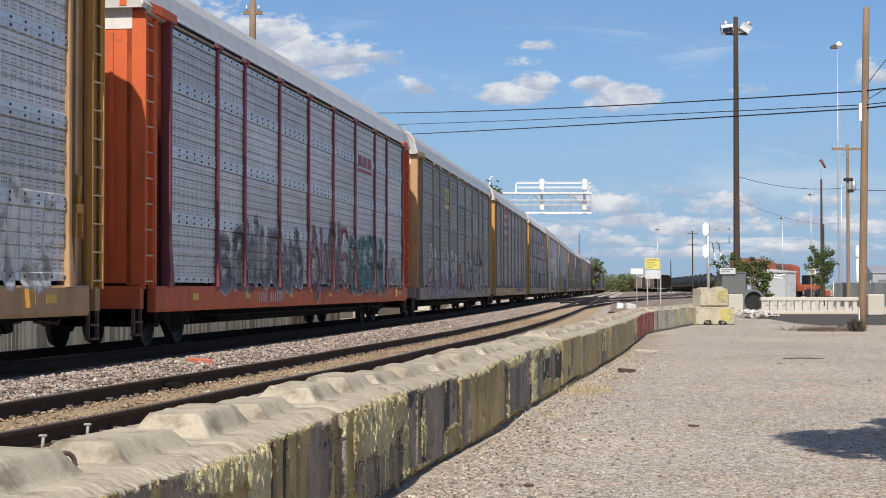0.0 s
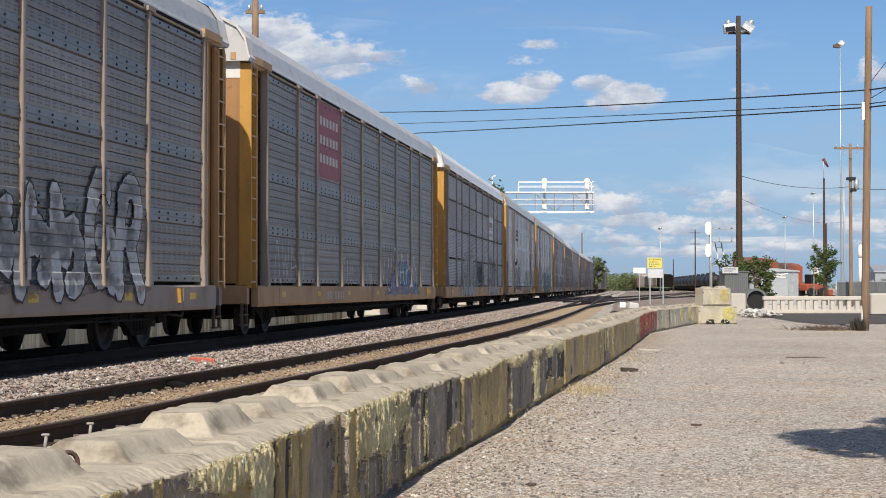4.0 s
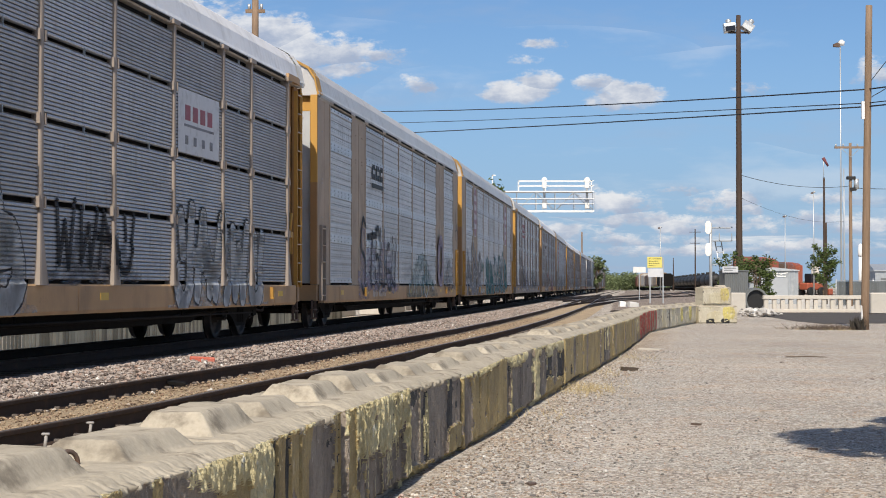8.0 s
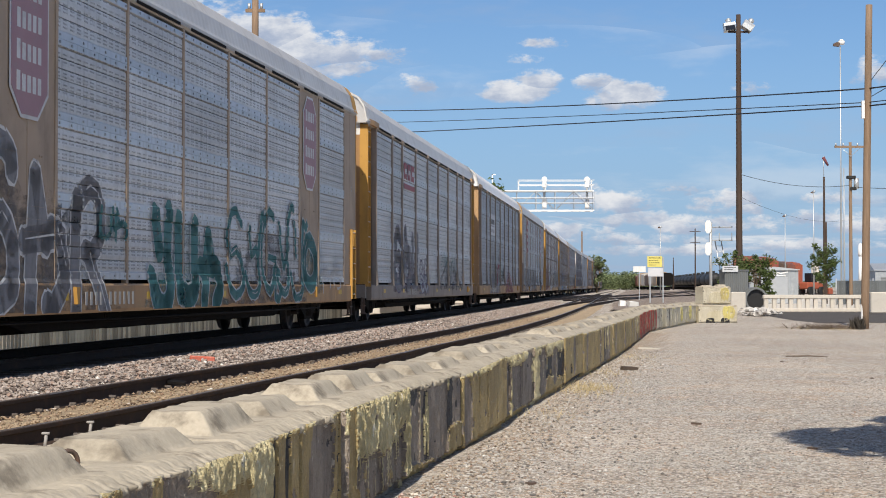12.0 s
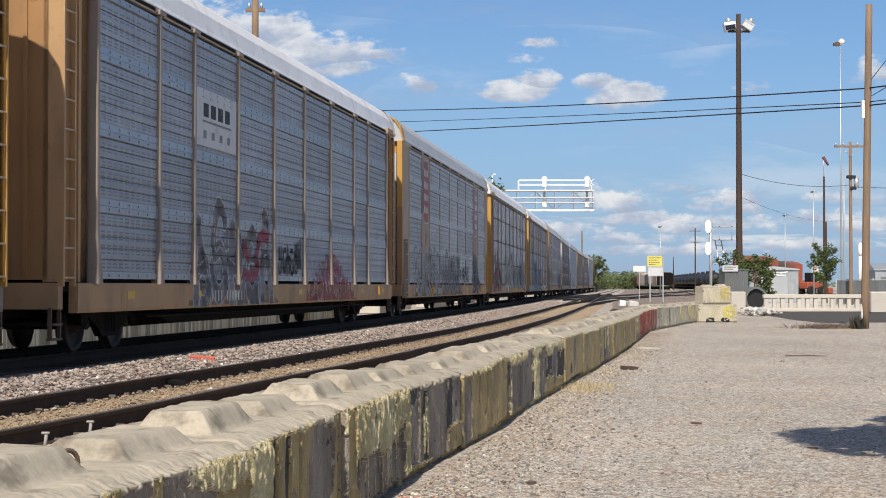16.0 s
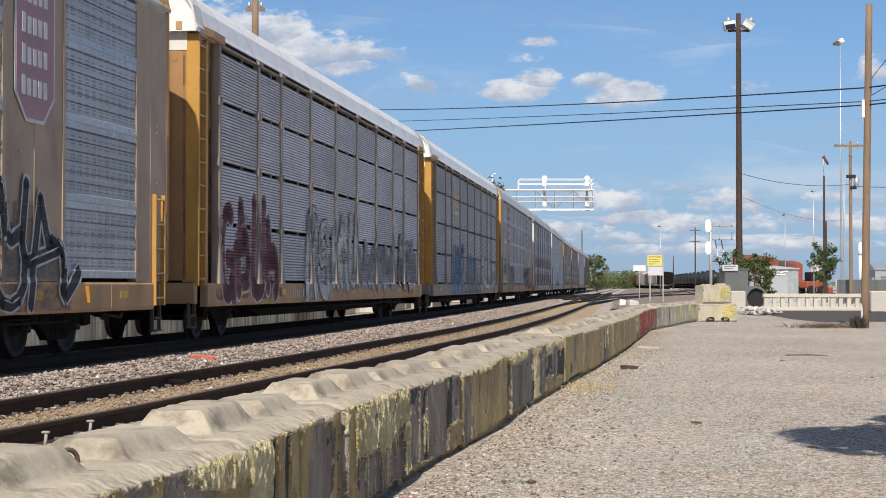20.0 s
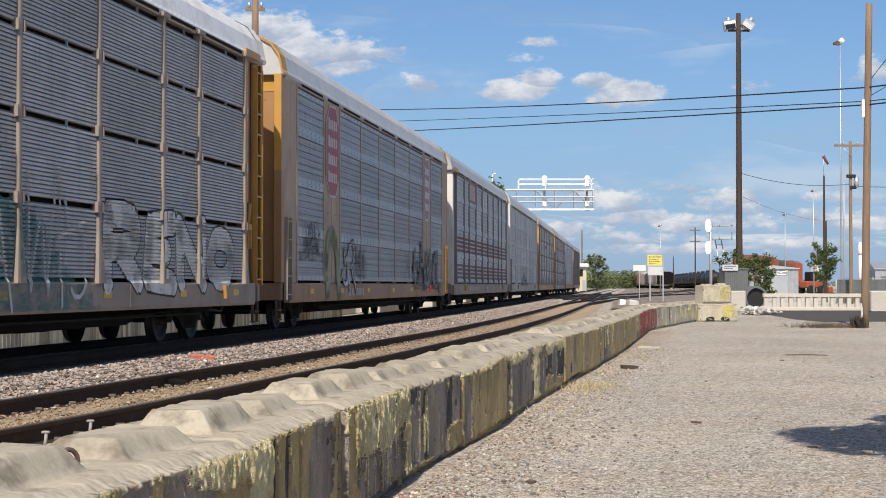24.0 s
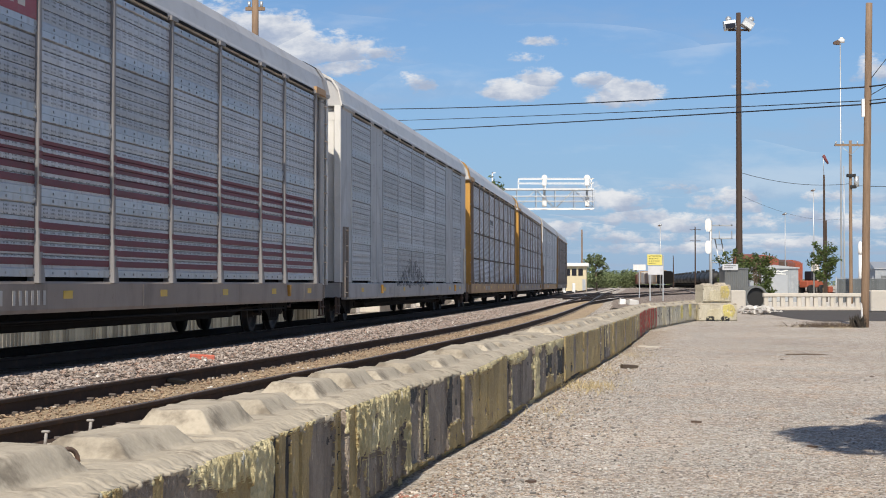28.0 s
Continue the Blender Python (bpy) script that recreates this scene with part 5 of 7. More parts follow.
def block_mesh(coats, seed, L=BLOCK_L, fine=False):
    """A cast interlocking block, two hipped lugs on its top; layers of old paint peel from the near face, +x, and hang in runs."""
    rng = random.Random(seed)
    half, off = BLOCK_W / 2, seed * 17.3
    ny = 320 if fine else 190
    rows_up = 62 if fine else 38
    cut_y = 36 if fine else 24
    base, patches = coats
    def n3(x, y, z):
        return noise.noise(Vector((x + off, y, z)))
    lugs = [(yc, L * rng.uniform(.165, .18), (.080 if fine else .055) + rng.uniform(-.020, .012)) for yc in (-L * .25, L * .25)]
    zs = [-.15, -.04] + [.005 + (BLOCK_H - .035) * k / rows_up for k in range(rows_up + 1)]
    xs = [half - .020, half - .045] + [half - .075 - (BLOCK_W - .10) * k / 40 for k in range(41)]
    thick = {GREY: 0.0, OLIVE: .010, DRIPS: .016, DARKS: -.003}
    chips = [(rng.uniform(0, 1), rng.uniform(.15, .95), rng.uniform(.008, .03), rng.uniform(.02, .07)) for _ in range(9)]
    verts, mark = [], []
    for i in range(ny + 1):
        y = -L / 2 + L * i / ny
        u = i / ny
        nick = .020 * max(0, 1 - min(i, ny - i) / (ny * .013)) + .012 * max(0, n3(y * 7, 0, 60.0)) * (min(i, ny - i) < ny * .03)
        comb = n3(y * 34, 0, 15.0)
        shade = n3(y * 11, 0, 71.0)
        lip = .035 + .05 * abs(n3(y * 16, 0, 19.0)) + .05 * max(0, n3(y * 3.1, 0, 23.0))
        edge_u = .05 * n3(y * 5, 1, 27.0)
        for z in zs:
            v = z / BLOCK_H
            wob = .16 * n3(y * 6.5, z * 5.0, 3.0) + .10 * n3(y * 21, z * 9, 8.0)
            coat, depth = base, 1.0
            for kind, cu, cv, ru, rv in patches:
                a, b = abs(u + edge_u - cu) / ru, abs(v - cv) / rv
                r = 1 - (a ** 2.6 + b ** 2.6) ** .385 + wob * (1.2 if ru > .04 else .5) + (.22 * comb if kind == DRIPS and v < cv else 0)
                if r > 0:
                    coat, depth = kind, r
            for cu, cv, ru, rv in chips:
                if ((u - cu) / ru) ** 2 + ((v - cv) / rv) ** 2 + wob * 3 < .8:
                    coat = GREY if coat in (OLIVE, DRIPS) else (OLIVE if seed % 2 else DARKS)
            d = thick[coat]
            if coat == DRIPS:
                d += .020 * abs(n3(y * cut_y, z * 6, 5.0)) + .014 * n3(y * cut_y * 1.3, z * 18, 9.0) + .006 * comb
            elif coat == OLIVE:
                d += .0035 * n3(y * 9, z * 3, 5.0) + .0025 * n3(y * 40, z * 8, 9.0)
                if depth < .085:
                    d += .007 + .010 * max(0, n3(y * 30, z * 16, 81.0))
                    if n3(y * 24, z * 15, 83.0) > .02:
                        coat = DRIPS
            else:
                d += .004 * n3(y * 14, z * 6, 5.0) + .003 * n3(y * 60, z * 14, 9.0)
                run = n3(y * 30, z * 1.4, 77.0)
                if run > (.30 if seed == 3 else .52) and v > .08 and base != OLIVE:
                    coat = DRIPS
                    d = .008 + .010 * abs(n3(y * cut_y * 1.5, z * 30, 31.0))
            m = coat
            if z > BLOCK_H - lip + .02 * n3(y * 50, z * 40, 35.0):
                m = 0 if z > BLOCK_H - lip * .55 or coat in (GREY, DARKS) else DRIPS
                d = .008 + .028 * n3(y * cut_y, z * 22, 22.0) + .016 * n3(y * cut_y * 1.7, z * 40, 25.0)
            if v < .09 + .06 * shade:
                d -= .05
            verts.append((half + d - nick, y, z))
            mark.append(m)
        worn_edge = .016 * n3(y * 9, 1, 30.0) + .012 * n3(y * 34, 1, 33.0)
        for k, x in enumerate(xs):
            z = BLOCK_H + .007 * n3(x * 5, y * 4, 40.0) + .004 * n3(x * 13, y * 13, 44.0) - nick
            if k < 6:
                z += .011 * (1 - k / 6) * n3(x * 46, y * 46, 47.0)
            if k < 3:
                z -= (.020, .007, 0)[k] + abs(worn_edge) * (.8, .3, 0)[k]
                x += worn_edge * (.7, .15, 0)[k]
            for yc, hl, hg in lugs:
                up = min((.168 - abs(x - .015)) / .065, (hl - abs(y - yc)) / .065)
                t = up + .05 * n3(x * 9, y * 9, 50.0)
                if t > 0:
                    z += hg * min(1.0, t) + .0015 * n3(x * 16, y * 16, 53.0)
            z -= .055 * math.exp(-(((x - .03) / .055) ** 2 + (y / .045) ** 2) ** 2)
            if k == len(xs) - 1:
                z -= .03
            verts.append((x, y, z))
            mark.append(0)
        verts.append((xs[-1] - .005, y, -.15))
        mark.append(0)
    row = len(zs) + len(xs) + 1
    faces, slots = [], []
    for i in range(ny):
        for j in range(row - 1):
            q = (i * row + j, (i + 1) * row + j, (i + 1) * row + j + 1, i * row + j + 1)
            faces.append(q)
            ms = sorted(mark[k] for k in q)
            slots.append(ms[1] if ms[0] == ms[1] else ms[2])
    faces.append(tuple(range(row)))
    faces.append(tuple(ny * row + j for j in range(row))[::-1])
    slots += [GREY, GREY]
    me = bpy.data.meshes.new("block")
    me.from_pydata(verts, [], [f[::-1] for f in faces])
    for _ in range(5):
        me.materials.append(None)
    me.polygons.foreach_set("material_index", slots)
    me.polygons.foreach_set("use_smooth", [True for _ in range(ny) for j in range(row - 1)] + [False] * 2)
    me.update()
    return me


def ring_mesh():
    bm = bmesh.new()
    pts = [(0, .043 * math.cos(a), .015 + .043 * math.sin(a)) for a in [math.pi * i / 8 for i in range(9)]]
    bar(bm, [(0, .043, -.03)] + pts + [(0, -.043, -.03)], .0085, 7)
    return mesh_of(bm, "lifting_ring", 1)


def block_wall():
    kinds = [block_mesh(c, k + 1, fine=k < 4) for k, c in enumerate(COATS)]
    plain = block_mesh((GREY, ((OLIVE, .5, .4, .3, .3), (DRIPS, .78, .62, .16, .34))), 32)
    sprayed = block_mesh((GREY, ((DRIPS, .22, .66, .10, .5), (OLIVE, .46, .5, .06, .6), (DRIPS, .64, .7, .06, .45), (OLIVE, .90, .6, .07, .55), (DARKS, .35, .2, .02, .2))), 34)
    scribbled = block_mesh((GREY, ((DARKS, .35, .6, .05, .5), (OLIVE, .8, .5, .2, .6), (DARKS, .5, .4, .03, .3))), 36)
    ring = ring_mesh()
    rng = random.Random(11)
    # the wall's centre line in plan
    pts = [(-2.35, 1.0), (-1.30, 6.07), (-1.02, 8.19), (-.60, 11.0), (-.30, 12.6), (.55, 17.7), (1.25, 21.5), (2.75, 30.0), (4.95, 44.0), (6.75, 51.0), (8.5, 57.5)]
    def at(d):
        for (x0, y0), (x1, y1) in zip(pts, pts[1:]):
            l = math.hypot(x1 - x0, y1 - y0)
            if d <= l:
                return x0 + (x1 - x0) * d / l, y0 + (y1 - y0) * d / l, math.atan2(x1 - x0, y1 - y0)
            d -= l
        return None
    spans = [1.95, 1.92, 1.93, 1.93, 1.93, 2.09, 2.34, 2.36, 2.82, 2.48, 2.49, 2.71, 2.96] + [2.2] * 16
    order = (0, 3, 0, 1, 2, 3, 4, 5, 6, 7, 8, 9, 8, 4, 7, 9, 3, 8, 6, 5)
    d, i = -.25, 0
    for span in spans:
        p = at(max(d + span / 2, 0))
        if p is None:
            break
        x, y, h = p
        x += .15
        red = 36.6 < y < 44.6
        m = RED_PAINT if red else (OLIVE_PAINT if y < 36.6 else CREAM_PAINT)
        label = "concrete barrier block sprayed with red paint" if red else ("cast concrete barrier block with peeling olive and grey paint" if y < 36.6 else "cream-painted concrete barrier block")
        t = thing("barrier_block", label, "concrete block", pose(x + (.005 if i == 6 else rng.uniform(-.006, .006)), y - (.09 if i == 6 else 0), rng.uniform(-.012, .012), 1.8 if i == 6 else 0, 0, -math.degrees(h) - (1.3 if i == 6 else 0) + rng.uniform(-.7, .7) * (1 if y > 9 else .2)), "block wall")
        k = (span - (.24 if i == 6 else .066 if 9 < y < 37 else .04)) / BLOCK_L
        near = kinds[order[i % 20]] if y < 36.6 else (sprayed if red else (scribbled if y < 49 else plain))
        part("block", near, (CONCRETE, *m), t, at=Matrix.Diagonal((1, k, 1, 1)))
        part("lifting_ring", ring, IRON, t, "rusty iron lifting ring", pose(.03, .02, BLOCK_H + (-.012 if i == 2 else -.045), 0, 0, rng.uniform(-60, 60)))
        d += span
        i += 1
    # loose blocks set at the corner of the wall
    for x, y, z, yaw, k, label in ((9.02, 55.4, -.03, 80, .68, "short concrete barrier block lying across the lot's corner"), (8.98, 55.5, .585, 76, .50, "stacked short concrete barrier block with yellow scribbles")):
        t = thing("barrier_block", label, "concrete block", pose(x, y, z, 0, 0, -yaw), "block wall")
        part("block", plain, (CONCRETE, *CREAM_PAINT), t, at=Matrix.Diagonal((1, k, 1, 1)))
        if z < .3:
            for u in (-.26, .24):
                pocket = bmesh.new()
                prism(pocket, [(-.15, 0), (.15, 0), (.15, .12), (.09, .17), (-.09, .17), (-.15, .12)], "x", .30, .362)
                part("fork_pocket", pocket, BLACK, t, "dark fork pocket in the block's foot", pose(0, u, .02))
    # two bent bolts on the wall
    for x, y in ((-1.415, 5.93), (-1.36, 6.42)):
        b = bmesh.new()
        tube(b, (0, 0, 0), (.007, 0, .062), .0062, None, 8)
        box(b, -.010, .019, -.009, .009, .060, .069, 0, .003)
        tagged(part("anchor_bolt", b, BOLT_GREY, at=pose(x, y, BLOCK_H + .008), label="bent rusty anchor bolt in the block's top"), category="bolt")


# ---------------------------------------------------------------- poles, wires, signals


def wood_pole(name, label, x, y, height, r0, r1, mat, lean=(0, 0), knots=0):
    t = thing(name, label, "utility pole", pose(x, y, 0))
    bm = bmesh.new()
    n = 10
    ks = [-.03] + [i / n for i in range(1, n + 1)]
    spine(bm, [(lean[0] * k, lean[1] * k, height * k) for k in ks], [r0 + (r1 - r0) * max(k, 0) for k in ks], 12)
    part("shaft", bm, mat, t)
    return t


def floodlight(t, x, z, side, white):
    """A boxy yard floodlight with a dark glass front and a domed ballast can on its back."""
    bm = bmesh.new()
    prism(bm, [(-.28, -.2), (.28, -.28), (.28, .2), (.12, .3), (-.2, .26), (-.28, .1)], "x", -.34, .34)
    m = Matrix.Translation((x, -.05, z - .06)) @ Matrix.Rotation(radians(34 * side if white else 8 * side), 4, "Y")
    lamp = part("floodlight", bm, GALV, t, "boxy floodlight head", m)
    bm = bmesh.new()
    box(bm, -.30, .30, -.31, -.28, -.22, .06, 0, .01)
    part("lamp_glass", bm, LENS if not white else LAMP_GLASS, lamp)
    bm = bmesh.new()
    tube(bm, (0, .05, .24), (0, .05, .44), .15, .19, 12)
    tube(bm, (0, .05, .44), (0, .05, .54), .19, .07, 12)
    part("ballast_can", bm, GALV, lamp, "grey domed ballast can")


def poles():
    # tall brown pole at the edge of the lot
    t = wood_pole("utility_pole", "tall brown wooden utility pole at the lot's edge", 11.86, 46.9, 9.15, .118, .095, POLE_WOOD, (.17, 0))
    bm = bmesh.new()
    box(bm, -.10, -.02, -.2, -.12, 5.92, 6.42)
    part("conduit_box", bm, WHITE_PAINT, t, "pale box strapped to the pole")
    bm = bmesh.new()
    prism(bm, [(-.124, .02), (-.082, .05), (-.090, .30), (-.084, .42), (-.10, .66), (-.122, .70)], "y", -.12, -.04)
    part("marker_strip", bm, WHITE_PAINT, t, "whitewashed strip at the pole's foot")
    for z in (6.29, 6.39, 6.78):
        bm = bmesh.new()
        tube(bm, (.12, .10, z - .06), (.12, .10, z + .03), .03, .035, 8)
        part("insulator", bm, IRON, t)
    # dark floodlight mast in the yard
    t = wood_pole("light_pole", "tall dark wooden floodlight pole", 17.78, 100, 17.55, .21, .14, POLE_DARK)
    bm = bmesh.new()
    box(bm, -.62, .62, -.06, .06, 16.45, 16.56)
    part("crossarm", bm, POLE_DARK, t)
    floodlight(t, -.55, 16.85, -1, False)
    floodlight(t, .55, 16.9, 1, True)
    # slim steel masts further off
    for x, y, h, head in ((35.85, 150, 22.9, 1), (36.6, 152, 12.0, 0), (44.5, 200, 12.4, 1), (46.2, 225, 10.6, 1), (31.3, 240, 9.6, 1), (59, 330, 15, 1)):
        t = thing("light_mast", "slim grey steel light mast", "light pole", pose(x, y, 0), "yard light masts")
        bm = bmesh.new()
        tube(bm, (0, 0, -.2), (0, 0, h), .09 if y < 170 else .10, .05, 10)
        part("mast", bm, GALV, t)
        if head:
            bm = bmesh.new()
            prism(bm, [(-.62, -.02), (-.1, -.08), (-.08, .2), (-.3, .34), (-.6, .2)], "y", -.22, .2)
            part("lamp_head", bm, IRON, t, "dark-fronted floodlight head", Matrix.Translation((0, 0, h)) @ Matrix.Scale(1 if y < 170 else .55, 4))
            bm = bmesh.new()
            tube(bm, (.12, 0, .1), (.12, 0, .42), .26, .30, 12)
            tube(bm, (.12, 0, .42), (.12, 0, .6), .30, .10, 12)
            part("lamp_head", bm, WHITE_PAINT if y < 170 else GALV, t, "white domed floodlight head", Matrix.Translation((0, 0, h)) @ Matrix.Scale(1 if y < 170 else .55, 4))
    # crossarm pole with a transformer
    t = wood_pole("utility_pole", "brown utility pole with crossarm and transformer", 25.45, 104, 10.2, .12, .09, POLE_WOOD)
    bm = bmesh.new()
    box(bm, -.98, .98, -.07, .07, 9.85, 9.98)
    part("crossarm", bm, POLE_WOOD, t)
    bm = bmesh.new()
    bar(bm, [(-.6, -.09, 9.86), (0, -.15, 9.3), (.6, -.09, 9.86)], .02)
    part("arm_brace", bm, GALV, t)
    for x in (-.9, -.45, .45, .9):
        bm = bmesh.new()
        tube(bm, (x, 0, 9.96), (x, 0, 10.14), .04, .055, 8)
        part("insulator", bm, GALV, t)
    bm = bmesh.new()
    tube(bm, (.36, -.05, 7.3), (.36, -.05, 7.95), .16, None, 14)
    part("transformer", bm, GALV, t, "grey can transformer")
    bm = bmesh.new()
    box(bm, -.25, .3, -.2, .1, 7.9, 8.1, 0, .03)
    part("switchgear", bm, BLACK, t)
    bm = bmesh.new()
    box(bm, -.05, .35, -.2, .1, 7.2, 7.4, 0, .03)
    part("switchgear", bm, BLACK, t)
    # thin dark poles beside it, one with a red wind cone
    for x, y, h in ((27.0, 118, 8.95), (26.2, 114, 5.6)):
        t = wood_pole("thin_pole", "thin dark pole in the yard", x, y, h, .10, .07, POLE_DARK)
        if h > 8:
            bm = bmesh.new()
            tube(bm, (-.05, 0, h + 1.4), (.3, 0, h + .8), .12, .07, 10)
            part("wind_cone", bm, ORANGE_RED, t, "faded red wind cone")
            bm = bmesh.new()
            tube(bm, (-.0, 0, h - .2), (-.05, 0, h + 1.5), .025, None, 6)
            part("cone_staff", bm, GALV, t)
    # lattice-armed power pole far off, and others on the horizon
    for x, y, h in ((45.4, 300, 11.6),):
        t = wood_pole("utility_pole", "distant wooden power pole with two crossarms", x, y, h, .14, .1, POLE_DARK)
        bm = bmesh.new()
        box(bm, -1.0, 1.0, -.06, .06, h - .6, h - .5)
        part("crossarm", bm, POLE_DARK, t)
        bm = bmesh.new()
        box(bm, -.9, .9, -.06, .06, h - 2.6, h - 2.5)
        part("crossarm", bm, POLE_DARK, t)
    wood_pole("utility_pole", "distant plain wooden pole beside the line", 28.35, 340, 12.4, .2, .14, POLE_WOOD)
    wood_pole("utility_pole", "brown wooden utility pole beyond the tracks", -9, 100.2, 11.8, .16, .12, POLE_WOOD)
    # pole behind the train
    t = wood_pole("utility_pole", "brown wooden utility pole behind the train", -6.78, 60, 11.6, .15, .12, POLE_WOOD)
    bm = bmesh.new()
    box(bm, -.35, .35, -.06, .06, 11.1, 11.22)
    part("crossarm", bm, POLE_WOOD, t)
    for x in (-.22, .22):
        bm = bmesh.new()
        tube(bm, (x, 0, 11.2), (x, 0, 11.42), .05, .06, 8)
        part("insulator", bm, GALV, t)


def cable(name, label, a, b, sag, r, n=28):
    bm = bmesh.new()
    a, b = Vector(a), Vector(b)
    pts = []
    for i in range(n + 1):
        k = i / n
        p = a.lerp(b, k)
        p.z -= sag * 4 * k * (1 - k)
        pts.append(p)
    bar(bm, pts, r, 6)
    tagged(part(name, bm, WIRE, label=label, smooth=True), category="cable")


def cables():
    for z, zl, r, sag in ((6.78, 11.78, .022, .25), (6.39, 10.92, .015, .10), (6.29, 10.18, .022, .08)):
        cable("power_cable", "black power line strung over the tracks", (11.98, 46.9, z), (-9, 100, zl), sag, r)
        cable("power_cable", "black power line strung over the tracks", (11.98, 46.9, z), (22.05, 21.9, z - .5), .1, r)
    cable("service_cable", "thin sagging service line", (17.78, 100, 7.95), (25.4, 104, 7.5), .35, .016)
    cable("service_cable", "thin sagging service line", (25.4, 104, 7.4), (40, 98, 9.2), .8, .02)
    cable("service_cable", "thin sagging service line", (17.78, 100, 6.6), (36.6, 152, 7.2), .6, .009)
    cable("guy_wire", "thin guy wire from the pole", (11.98, 46.9, 6.9), (15.5, 46.5, 11.5), .0, .012)
    cable("guy_wire", "thin guy wire from the pole", (11.98, 46.9, 6.5), (15.5, 46.0, 8.6), .0, .012)


def signal_bridge():
    """White cantilever signal bridge over the main track."""
    Y = 150.0
    t = thing("signal_bridge", "white steel cantilever signal bridge over the tracks", "signal bridge", pose(0, Y, 0))
    x0, x1, z0, z1 = -2.0, 13.55, 8.0, 9.75
    def chord(z, y, x_from=x0, x_to=x1, r=.06, name="chord"):
        bm = bmesh.new()
        box(bm, x_from, x_to, y - r, y + r, z - r, z + r)
        part(name, bm, WHITE_PAINT, t)
    for y in (-.7, .7):
        chord(z0, y, r=.06)
        chord(z1, y, r=.05)
        chord((z0 + z1) / 2 - .2, y, r=.03)
        chord((z0 + z1) / 2 + .25, y, r=.03)
    for y in (-.75, .75):
        for z in (10.3, 10.72):
            chord(z, y, 6.75, x1, .03, "hand_rail")
    k = 9
    for y in (-.7, .7):
        for i in range(k + 1):
            x = x0 + (x1 - x0) * i / k
            bm = bmesh.new()
            box(bm, x - .022, x + .022, y - .022, y + .022, z0, z1)
            part("truss_post", bm, GALV, t)
            if i < k:
                xn = x0 + (x1 - x0) * (i + 1) / k
                bm = bmesh.new()
                a, b = ((x, y, z0), (xn, y, z1)) if i % 2 else ((x, y, z1), (xn, y, z0))
                tube(bm, a, b, .03, None, 6)
                part("truss_brace", bm, GALV, t)
    for x in (6.8, 9.2, 13.3):
        for y in (-.75, .75):
            bm = bmesh.new()
            box(bm, x - .03, x + .03, y - .03, y + .03, z1, 10.75)
            part("rail_post", bm, WHITE_PAINT, t)
    bm = bmesh.new()
    box(bm, x0, x1, -.65, .65, z1 + .02, z1 + .07)
    part("walkway", bm, GALV, t, "grated steel walkway")
    for x in (9.15, 13.0):
        bm = bmesh.new()
        box(bm, x - .10, x + .10, .2, .5, 8.2, 10.7, 0, .03)
        head = part("signal_case", bm, GALV, t, "grey signal case")
        for z in (10.85, 8.95):
            bm = bmesh.new()
            tube(bm, (x, .1, z), (x, .5, z), .25 if z > 10 else .2, None, 16)
            box(bm, x - .2, x + .2, .12, .48, z - .75, z - .05, 0, .04)
            part("signal_head", bm, WHITE_PAINT, head, "round white signal head seen from behind")
    bm = bmesh.new()
    box(bm, -3.0, -2.1, -.8, .8, -.3, 11.0)
    part("column", bm, GALV, t, "steel column behind the train")
    for x, z in ((4.45, 11.3),):
        bm = bmesh.new()
        box(bm, x - .05, x + .05, -.05, .05, z1, z)
        box(bm, x - .05, x + .3, -.05, .05, z - .08, z)
        part("lamp_bracket", bm, WHITE_PAINT, t)


def mast_signal():
    t = thing("mast_signal", "white and grey trackside mast signal with two round heads", "railway signal", pose(17.35, 108, 0))
    bm = bmesh.new()
    tube(bm, (0, 0, -.2), (0, 0, 5.35), .10, None, 10)
    part("mast", bm, GALV, t)
    for z in (5.05, 3.62):
        bm = bmesh.new()
        out = [(-.38, z - .25), (-.28, z - .42), (-.08, z - .42), (.02, z - .25), (.02, z + .25), (-.08, z + .42), (-.28, z + .42), (-.38, z + .25)]
        prism(bm, out, "y", -.16, -.12)
        head = part("target", bm, WHITE_PAINT, t, "white signal target board")
        bm = bmesh.new()
        box(bm, -.26, .0, -.12, .2, z - .3, z + .3, 0, .04)
        part("lamp_case", bm, GALV, head)
    for z in (4.15, 2.6, 5.0):
        bm = bmesh.new()
        box(bm, .1, 1.35, -.4, .4, z, z + .06)
        for x in (.5, 1.3):
            box(bm, x - .03, x + .03, -.4, -.34, z, z + .5 if z < 5 else z + .1)
        part("platform", bm, GALV, t, "grey bracket platform")
    bm = bmesh.new()
    tube(bm, (1.05, .2, 0), (.3, .2, 4.2), .04, None, 6)
    tube(bm, (1.45, .2, 0), (.7, .2, 4.2), .04, None, 6)
    lad = part("ladder", bm, GALV, t)
    for i in range(12):
        bm = bmesh.new()
        k = i / 11
        tube(bm, (1.05 - .75 * k, .2, 4.2 * k), (1.45 - .75 * k, .2, 4.2 * k), .022, None, 5)
        part("rung", bm, GALV, lad)


# ---------------------------------------------------------------- lot edge and yard


